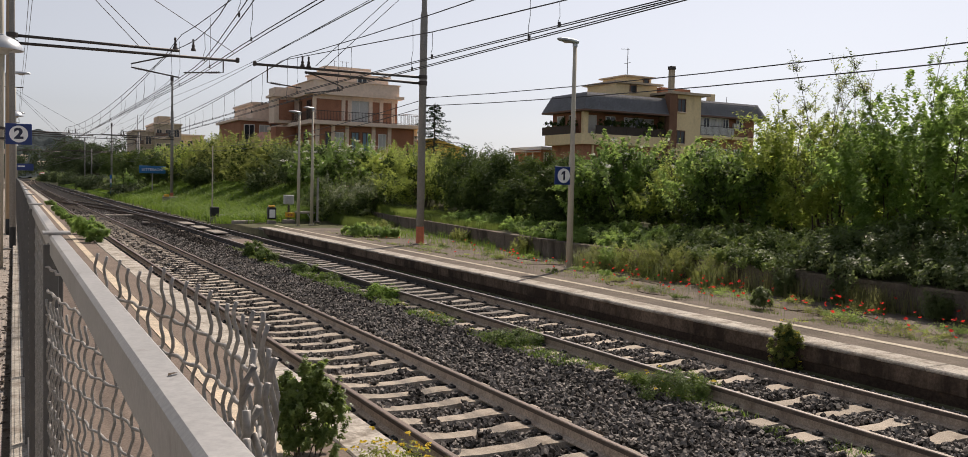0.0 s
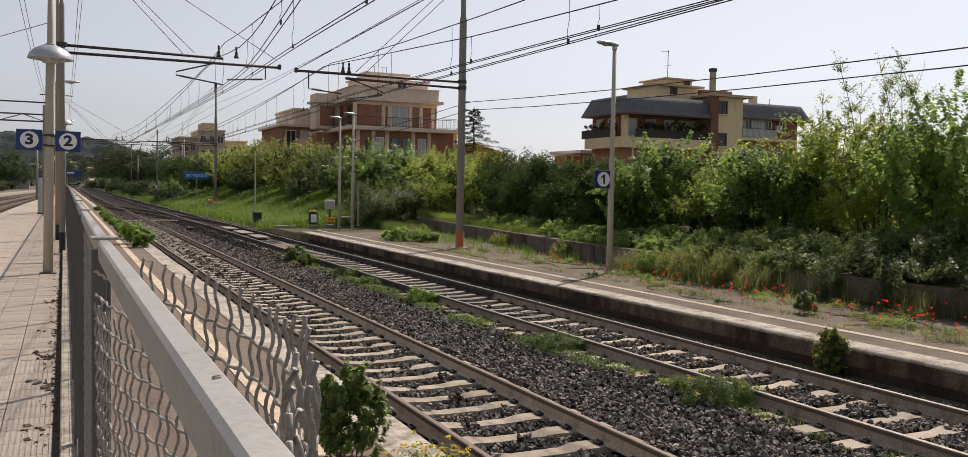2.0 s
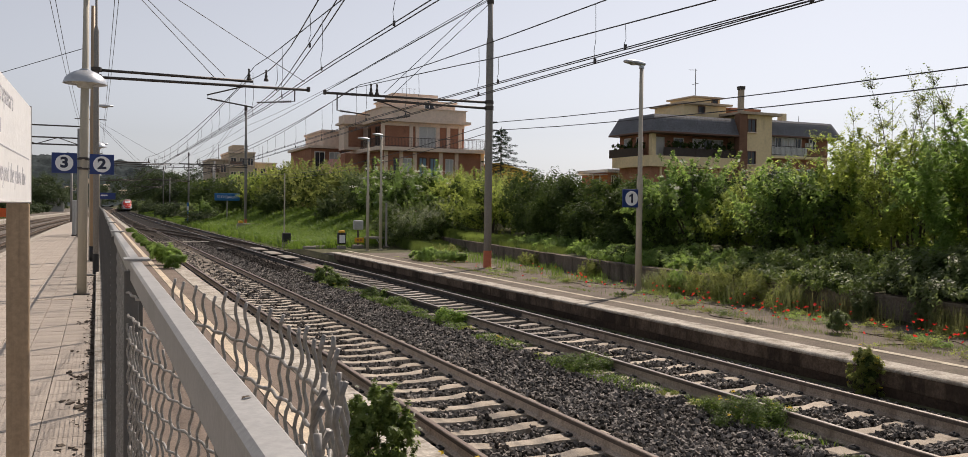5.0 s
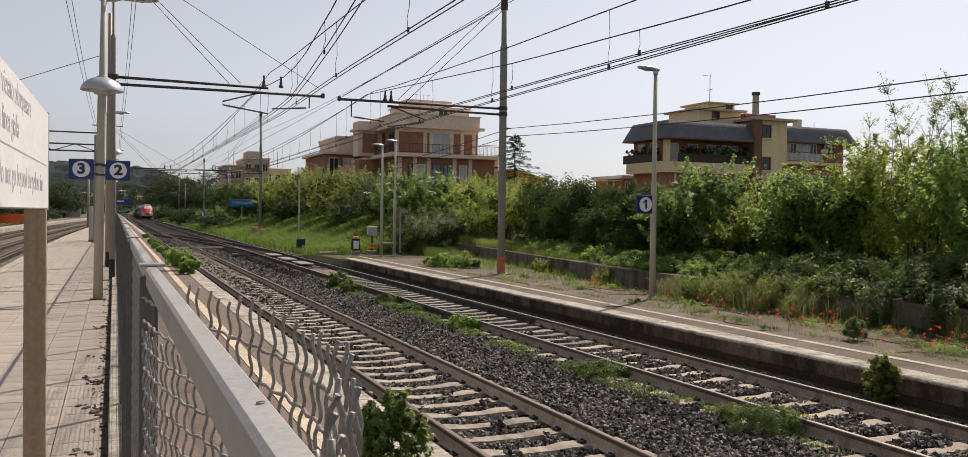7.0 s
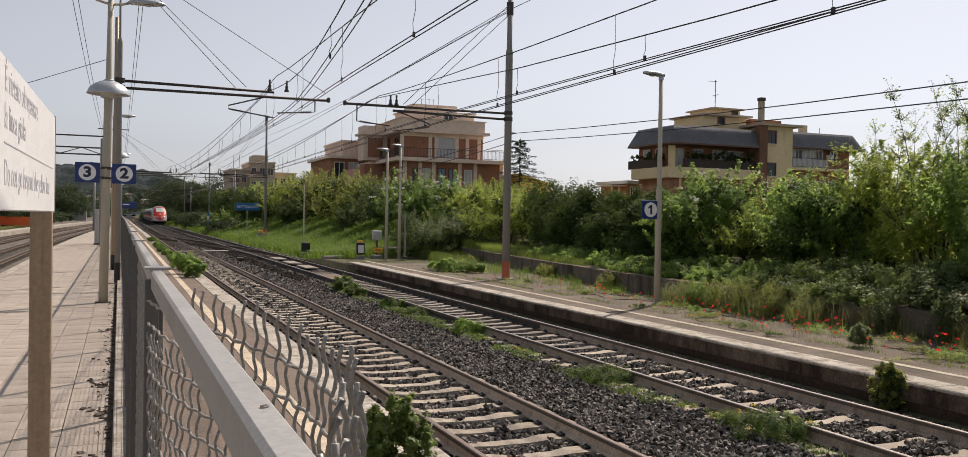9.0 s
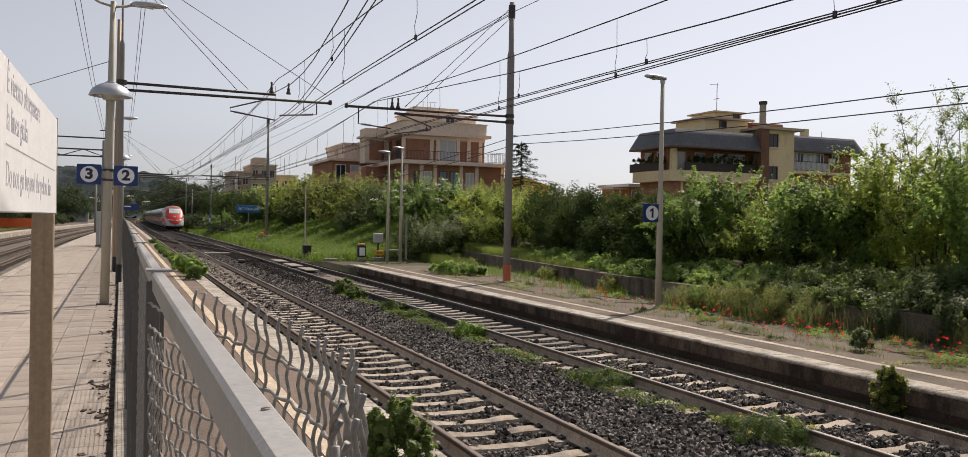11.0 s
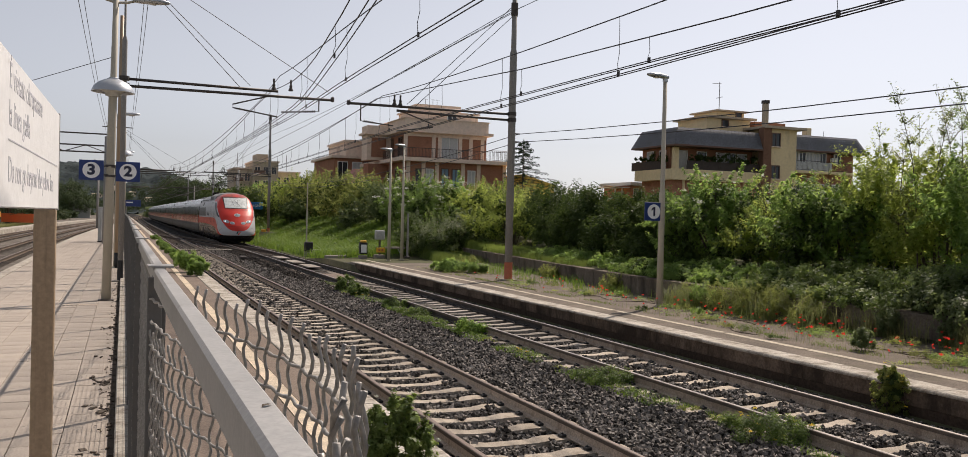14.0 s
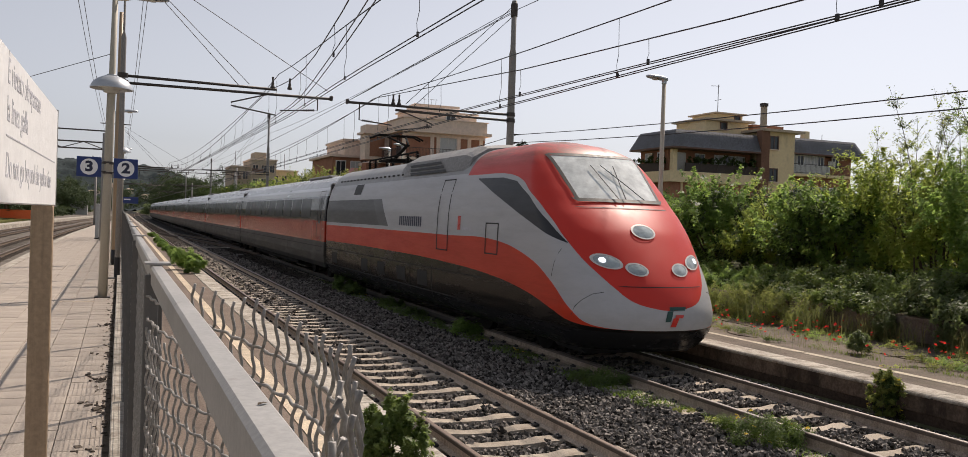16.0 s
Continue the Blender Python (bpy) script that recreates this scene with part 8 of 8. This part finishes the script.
ZW = ((0.30, 1.22), (0.45, 1.33), (0.62, 1.39), (0.9, 1.425), (1.4, 1.43), (2.0, 1.43), (2.5, 1.415), (2.9, 1.355), (3.2, 1.26), (3.45, 1.14), (3.65, 0.99), (3.8, 0.78), (3.9, 0.5), (3.95, 0.0))
ZS = ((0.30, 0.35), (0.45, 0.16), (0.62, 0.03), (0.80, 0.0), (0.95, 0.02), (1.1, 0.08), (1.35, 0.22), (1.6, 0.42), (1.9, 0.68), (2.2, 0.95), (2.45, 1.25), (2.7, 1.58), (3.1, 2.05), (3.6, 2.62), (3.72, 2.85), (3.82, 3.15), (3.9, 3.55), (3.95, 4.2))
ZL = ((0.30, 1.0), (0.62, 1.25), (1.1, 1.32), (1.6, 1.2), (2.2, 1.02), (2.7, 0.85), (3.3, 0.62), (3.95, 0.5))


def at_z(table, z):
    return float(np.interp(z, [p[0] for p in table], [p[1] for p in table]))


def smooth_z(table, z):
    return sum(at_z(table, z + d) * w for d, w in ((-0.08, 0.25), (0, 0.5), (0.08, 0.25)))


def nose(dx, z):
    """How far behind the tip the front lies at this side offset and height."""
    w = max(0.01, at_z(ZW, z))
    u = min(1.0, abs(dx) / w)
    return smooth_z(ZS, z) + smooth_z(ZL, z) * (1 - (1 - u ** 2.05) ** (1 / 2.05))


def nose_x(s, z):
    """Side offset of the front's skin at a distance behind the tip and a height."""
    q = min(1.0, max(0.0, (s - smooth_z(ZS, z)) / max(0.05, smooth_z(ZL, z))))
    return at_z(ZW, z) * (1 - (1 - q) ** 2.05) ** (1 / 2.05)


def loco_mesh():
    zs = [0.30, 0.38, 0.46, 0.54] + [0.60 + 0.05 * i for i in range(64)] + [3.82, 3.85, 3.88, 3.91, 3.93, 3.95]
    zs = sorted(set(round(z, 3) for z in zs if z <= 3.95))
    arc = [math.pi / 2 * k / 26 for k in range(27)]
    rings = []
    for z in zs:
        w, sc, ln = at_z(ZW, z), smooth_z(ZS, z), smooth_z(ZL, z)
        half = []
        for a in arc:
            half.append((w * math.sin(a) ** (2 / 2.05), sc + ln * (1 - math.cos(a) ** (2 / 2.05) if a < math.pi / 2 - 1e-6 else 1)))
        end = sc + ln
        half += [(w, end + (LOCO - end) * t) for t in (0.06, 0.14, 0.25, 0.4, 0.6, 0.8, 0.985)] + [(w * 0.985, LOCO)]
        rings.append([(-x, y, z) for x, y in half[::-1]] + [(x, y, z) for x, y in half[1:]])
    n = len(rings[0])
    m = Mesh()
    m.add([p for r in rings for p in r], [(i * n + k, i * n + k + 1, (i + 1) * n + k + 1, (i + 1) * n + k) for i in range(len(rings) - 1) for k in range(n - 1)])
    m.f.append(tuple(range(n))[::-1])
    left = [i * n for i in range(len(rings))]
    right = [i * n + n - 1 for i in range(len(rings))]
    m.f.append(tuple(left + right[::-1]))
    return m


def patch(dx0, dx1, z0, z1, lift, nx=14, nz=10, skew=0.0):
    """A panel that follows the nose, lifted off it."""
    m = Mesh()
    for i in range(nz + 1):
        z = z0 + (z1 - z0) * i / nz
        for k in range(nx + 1):
            x = dx0 + (dx1 - dx0) * k / nx + (skew * (z - z0) if dx0 < -0.3 and dx1 > 0.3 else 0) * 0
            x *= 1 + 0.10 * i / nz
            m.v.append((x, nose(x, z) - lift, z + lift * 0.6))
    w = nx + 1
    m.f = [(j * w + k, j * w + k + 1, (j + 1) * w + k + 1, (j + 1) * w + k) for j in range(nz) for k in range(nx)]
    return m


def oval(cx, cz, rx, rz, tilt, lift, inner=0.0, n=28):
    m = Mesh()
    rad = (inner, 1.0) if inner else (0.0, 0.35, 0.7, 1.0)
    for r in rad:
        for k in range(n):
            a = 2 * math.pi * k / n
            x, z = rx * r * math.cos(a), rz * r * math.sin(a)
            x, z = cx + x * math.cos(tilt) - z * math.sin(tilt), cz + x * math.sin(tilt) + z * math.cos(tilt)
            m.v.append((x, nose(x, z) - lift - (0.02 * (1 - r * r) if not inner else 0), z + lift * 0.5))
    m.f = [(j * n + k, j * n + (k + 1) % n, (j + 1) * n + (k + 1) % n, (j + 1) * n + k) for j in range(len(rad) - 1) for k in range(n)]
    return m


def bogie(parent, y):
    b = part("bogie", Mesh().box((0, y, 0.62), (2.2, 3.2, 0.28), 0.06).box((-1.0, y, 0.5), (0.22, 3.6, 0.3), 0.05).box((1.0, y, 0.5), (0.22, 3.6, 0.3), 0.05), "bogie", parent, "grimy bogie frame with underside shade painted into its black")
    for dy in (-1.4, 1.4):
        for sx in (-1, 1):
            part("wheel", Mesh().tube([(sx * 0.72, y + dy, 0.46), (sx * 0.86, y + dy, 0.46)], 0.46, 22), "wheel", b, "steel wheel")


def side_lines(parent, rects, lift=0.006, x=-1.43):
    """Dark joints round doors and hatches on the side."""
    for s0, s1, z0, z1 in rects:
        m = Mesh()
        for a0, a1, b0, b1 in ((s0, s0 + 0.045, z0, z1), (s1 - 0.045, s1, z0, z1), (s0, s1, z0, z0 + 0.025), (s0, s1, z1 - 0.025, z1)):
            for sg in (-1, 1):
                zm = (b0 + b1) / 2
                if b1 - b0 > 0.5:
                    steps = 8
                    for i in range(steps):
                        za, zb = b0 + (b1 - b0) * i / steps, b0 + (b1 - b0) * (i + 1) / steps
                        xa, xb = at_z(ZW, za) + lift, at_z(ZW, zb) + lift
                        m.add([(sg * xa, a0, za), (sg * xa, a1, za), (sg * xb, a1, zb), (sg * xb, a0, zb)], [(0, 1, 2, 3)])
                else:
                    xa = at_z(ZW, zm) + lift
                    m.add([(sg * xa, a0, b0), (sg * xa, a1, b0), (sg * xa, a1, b1), (sg * xa, a0, b1)], [(0, 1, 2, 3)])
        part("door_joint", m, "black", parent, "dark door joint")


def side_patch(name, s0, s1, z0, z1, mat, parent, lift=0.007, label=""):
    for sg in (-1, 1):
        m = Mesh()
        for i in range(6):
            za, zb = z0 + (z1 - z0) * i / 6, z0 + (z1 - z0) * (i + 1) / 6
            xa, xb = at_z(ZW, za) + lift, at_z(ZW, zb) + lift
            m.add([(sg * xa, s0, za), (sg * xa, s1, za), (sg * xb, s1, zb), (sg * xb, s0, zb)], [(0, 1, 2, 3)])
        part(name, m, mat, parent, label)


def locomotive(label, at):
    e = thing("locomotive", label, "train", at, "train")
    body = part("body", loco_mesh(), "livery_loco", e, "glossy red and silver body shell", smooth=True)
    ws = part("windscreen", patch(-0.80, 0.80, 2.76, 3.55, 0.012), "screen", body, "wide sloping windscreen with wipers", smooth=True)
    fr = Mesh()
    for x0, x1, z0, z1 in ((-0.84, 0.84, 2.70, 2.76), (-0.84, 0.84, 3.55, 3.60), (-0.86, -0.80, 2.72, 3.58), (0.80, 0.86, 2.72, 3.58)):
        q = patch(x0, x1, z0, z1, 0.018)
        fr.add(q.v, q.f)
    part("windscreen_frame", fr, "black", ws, "dark windscreen seal", smooth=True)
    for sg, x0, x1 in ((1, -0.10, 0.42), (-1, -0.12, -0.30), (1, 0.02, 0.16)):
        pts = []
        for i in range(6):
            u = i / 5
            x, z = x0 + (x1 - x0) * u * (1 if sg > 0 else 1), 2.74 + 0.62 * (1 - u if x1 > 0.3 else u)
            pts.append((x, nose(x, z) - 0.05, z + 0.03))
        part("wiper", Mesh().tube(pts, 0.008, 5), "black", ws, "thin black wiper")
    for sx in (-1, 1):
        for cx, cz, rx, rz, tl in ((0.83, 1.715, 0.225, 0.115, 0.22), (0.41, 1.60, 0.185, 0.105, 0.10)):
            h = part("headlight", oval(sx * cx, cz, rx * 0.86, rz * 0.82, sx * tl, 0.012), "lens", body, "oval headlight", smooth=True)
            part("rim", oval(sx * cx, cz, rx, rz, sx * tl, 0.016, 0.82), "rim", h, "pale rim", smooth=True)
            if cx > 0.6:
                part("bulb", oval(sx * (cx + 0.07), cz + 0.012, 0.052, 0.042, 0, 0.034), "lit_bulb", h, "lit white headlight bulb", smooth=True)
    h = part("headlight", oval(0, 2.21, 0.20, 0.105, 0, 0.012), "lens", body, "oval top headlight", smooth=True)
    part("rim", oval(0, 2.21, 0.23, 0.125, 0, 0.016, 0.84), "rim", h, "pale rim", smooth=True)
    part("hood_seam", patch(-0.72, 0.72, 1.33, 1.342, 0.006, 30, 1), "black", body)
    part("hood_seam", patch(-0.86, 0.86, 2.60, 2.612, 0.006, 30, 1), "black", body)
    for dx, z0, wide, tall, mat in ((-0.13, 0.98, 0.30, 0.055, "green_mark"), (-0.15, 0.80, 0.10, 0.17, "green_mark"), (0.01, 0.86, 0.15, 0.05, "red_paint"), (-0.02, 0.72, 0.10, 0.14, "red_paint")):
        m = patch(dx, dx + wide, z0, z0 + tall, 0.01, 5, 4)
        m.v = [(x + 0.4 * (z - 0.8), nose(x + 0.4 * (z - 0.8), z) - 0.01, z) for x, y, z in m.v]
        part("emblem", m, mat, body, "slanted emblem stroke")
    for path in (((1.30, 2.02), (1.38, 1.85), (1.45, 1.65), (1.5, 1.42)), ((0.50, 1.24), (0.62, 1.20), (0.74, 1.10), (0.84, 0.98), (0.90, 0.84))):
        for sg in (-1, 1):
            seam = Mesh().tube([(sg * (nose_x(s, z) + 0.001), s, z) for s, z in path], 0.006, 5)
            part("panel_seam", seam, "black", body, "thin dark panel seam")
    side_lines(body, [(6.6, 7.35, 1.62, 3.22), (3.8, 4.45, 1.66, 2.28)])
    side_patch("side_grille", 14.7, 15.6, 2.98, 3.3, "black", body, label="small dark side grille")
    for k in range(12):
        side_patch("letter_bar", 8.5 + k * 0.155, 8.60 + k * 0.155, 2.12, 2.36, "navy_ink", body, label="dark unreadable lettering bar")
    side_patch("emblem", 5.85, 6.02, 2.1, 2.4, "red_paint", body, label="small red emblem shape")
    side_patch("letter_bar", 5.2, 5.75, 2.1, 2.16, "grey_ink", body, label="small grey lettering bar")
    for k, s0 in enumerate((7.6, 9.3, 11.2, 13.0, 16.9)):
        side_patch("skirt_joint", s0, s0 + 0.035, 0.5, 1.25, "skirt_edge", body)
        side_patch("skirt_hatch", s0 + 0.35, s0 + 1.1, 0.72, 1.08, "skirt_edge", body, 0.006, "dull grey skirt hatch")
    side_patch("skirt_rib", 4.6, 19.0, 1.16, 1.19, "skirt_edge", body, 0.006)
    side_patch("skirt_rib", 5.4, 19.0, 0.62, 0.65, "skirt_edge", body, 0.006)
    # roof
    hump = Mesh()
    prof = [(-1.17, 3.38), (-1.06, 3.74), (-0.68, 3.96), (0, 4.03), (0.68, 3.96), (1.06, 3.74), (1.17, 3.38)]
    hump.sweep(prof, [(0, 6.2, -0.05), (0, 6.6, 0.03), (0, 10.9, 0.03), (0, 11.3, -0.12)])
    rf = part("roof_housing", hump, "roof_grey", e, "grey roof equipment housing")
    for k in range(3):
        for sg in (-1, 1):
            u0, u1 = 0.10 + 0.29 * k, 0.29 + 0.29 * k
            xa, za, xb, zb = -1.17 + 0.11 * u0, 3.38 + 0.36 * u0, -1.17 + 0.11 * u1, 3.38 + 0.36 * u1
            s0, s1 = 7.5 + 0.25 * k, 10.2 + 0.1 * k
            part("vent", Mesh().add([(sg * (xa - 0.03) * -1, s0, za), (sg * (xa - 0.03) * -1, s1, za), (sg * (xb - 0.03) * -1, s1 + 0.12, zb), (sg * (xb - 0.03) * -1, s0 + 0.12, zb)], [(0, 1, 2, 3)]), "black", rf, "black louvre slot")
    for k in range(34):
        if k % 2:
            part("roof_stud", Mesh().box((-1.14, 10.8 + k * 0.22, 3.47), (0.05, 0.12, 0.05), 0.01), "black", rf)
    part("roof_deck", Mesh().box((0, 15.0, 3.84), (1.3, 7.0, 0.05), 0.02), "roof_grey", e)
    for y in (12.4, 13.3, 16.9, 17.6):
        for x in (-0.3, 0.3):
            ins = Mesh()
            insulator(ins, (x, y, 3.86), (x, y, 4.2), 0.1)
            part("insulator", ins, "bogie", rf, "ribbed roof insulator")
    part("bus_bar", Mesh().tube([(-0.3, 12.4, 4.22), (-0.3, 17.6, 4.22)], 0.03, 6), "bogie", e)
    pan = part("pantograph", Mesh().box((0, 15.3, 4.12), (0.9, 1.4, 0.06), 0.01), "bogie", e, "raised dark pantograph")
    part("lower_arm", Mesh().tube([(0, 15.9, 4.15), (0, 14.4, 4.55)], 0.05, 8), "bogie", pan)
    part("upper_arm", Mesh().tube([(0.05, 14.4, 4.55), (0.3, 15.5, 4.88)], 0.035, 8).tube([(-0.05, 14.4, 4.55), (-0.3, 15.5, 4.88)], 0.035, 8), "bogie", pan)
    part("head", Mesh().tube([(-0.85, 15.4, 4.82), (-0.6, 15.4, 4.93), (0.6, 15.4, 4.93), (0.85, 15.4, 4.82)], 0.03, 7).tube([(-0.85, 15.7, 4.82), (-0.6, 15.7, 4.93), (0.6, 15.7, 4.93), (0.85, 15.7, 4.82)], 0.03, 7), "bogie", pan)
    bogie(e, 4.2)
    bogie(e, 15.0)
    part("underframe", Mesh().box((0, 9.6, 0.42), (2.3, 7.0, 0.4), 0.06), "bogie", e, "dark underframe equipment")
    part("snow_plough", Mesh().box((0, 1.5, 0.32), (2.2, 1.2, 0.28), 0.1), "black", e)
    return e


def coach(label, at):
    e = thing("coach", label, "train", at, "train")
    m = Mesh()
    prof = [(x, z) for z, x in ZW if z >= 0.45] + [(-x, z) for z, x in ZW[::-1] if z >= 0.45 and x > 0]
    prof = [(x * 1.0, z * 0.975 if z > 3.3 else z) for x, z in prof]
    st = [0.0, 0.06] + [COACH * k / 12 for k in range(1, 12)] + [COACH - 0.06, COACH]
    for k, y in enumerate(st):
        f = 0.985 if k in (0, len(st) - 1) else 1.0
        m.v += [(x * f, y, 2.0 + (z - 2.0) * f) for x, z in prof]
    n = len(prof)
    m.f = [(j * n + k, j * n + (k + 1) % n, (j + 1) * n + (k + 1) % n, (j + 1) * n + k) for j in range(len(st) - 1) for k in range(n)]
    m.f += [tuple(range(n)), tuple((len(st) - 1) * n + k for k in range(n))[::-1]]
    body = part("body", m, "livery_coach", e, "silver, black and red coach shell")
    for k in range(9):
        side_patch("window", 2.6 + k * 2.1, 4.45 + k * 2.1, 2.2, 2.92, "coach_glass", body, label="dark coach window")
    for s0 in (4.0, 7.2, 10.6, 14.0, 17.4, 20.2):
        side_patch("skirt_joint", s0, s0 + 0.04, 0.55, 1.3, "skirt_edge", body)
    side_patch("skirt_rib", 0.3, COACH - 0.3, 1.16, 1.19, "skirt_edge", body, 0.006)
    side_lines(body, [(0.5, 1.35, 1.0, 3.2), (COACH - 1.35, COACH - 0.5, 1.0, 3.2)])
    side_patch("door_window", 0.72, 1.12, 2.0, 2.95, "coach_glass", body)
    for y in (COACH * 0.35, COACH * 0.62):
        part("roof_joint", Mesh().box((-1.0, y, 3.46), (0.5, 0.25, 0.03), 0.005, Matrix.Rotation(radians(-42), 4, "Y")), "bogie", body)
    part("gangway", Mesh().box((0, -0.12, 2.0), (2.5, 0.3, 2.9), 0.05), "black", e, "black bellows between coaches")
    part("roof_unit", Mesh().box((0, 5, 3.82), (1.3, 4.0, 0.12), 0.05), "roof_grey", e)
    bogie(e, 2.9)
    bogie(e, COACH - 2.9)
    part("underframe", Mesh().box((0, COACH / 2, 0.5), (2.5, COACH - 11.5, 0.5), 0.06), "bogie", e, "dark underframe boxes")
    return e


NOSE_16, SPEED = 11.7, 27.8
LAG_T, LAG_Y = (0.0, 0.5, 1.0, 1.5, 2.0, 3.0, 4.0, 6.0), (0.0, 0.75, 1.4, 1.6, 1.45, 0.9, 0.5, 0.0)


def nose_y(t):
    left = 16.0 - t
    return NOSE_16 + SPEED * left + float(np.interp(left, LAG_T, LAG_Y))


TRAIN = [(locomotive("red and silver high-speed locomotive with sloping nose", (TRACK_FAR, nose_y(0), RAIL_Z)), 0.0)]
first = coach("silver and black express coach with red stripe", (TRACK_FAR, nose_y(0) + LOCO + GAP, RAIL_Z))
TRAIN.append((first, LOCO + GAP))
for k in range(1, 9):
    off = LOCO + GAP + k * (COACH + GAP)
    TRAIN.append((copy_thing(first, pose(TRACK_FAR, nose_y(0) + off, RAIL_Z)), off))



def on_line(y):
    """A vehicle's place and heading on the far track."""
    return pose(TRACK_FAR + bend(y), y, RAIL_Z, 0, 0, -math.degrees(math.atan(bend(y + 8) - bend(y)) / 8))


def motions():
    """The train runs towards the camera, gaining a little speed."""
    for ob, off in TRAIN:
        walk(ob, [(t, on_line(nose_y(t) + off)) for t in [0.5 * k for k in range(33)]])



motions()
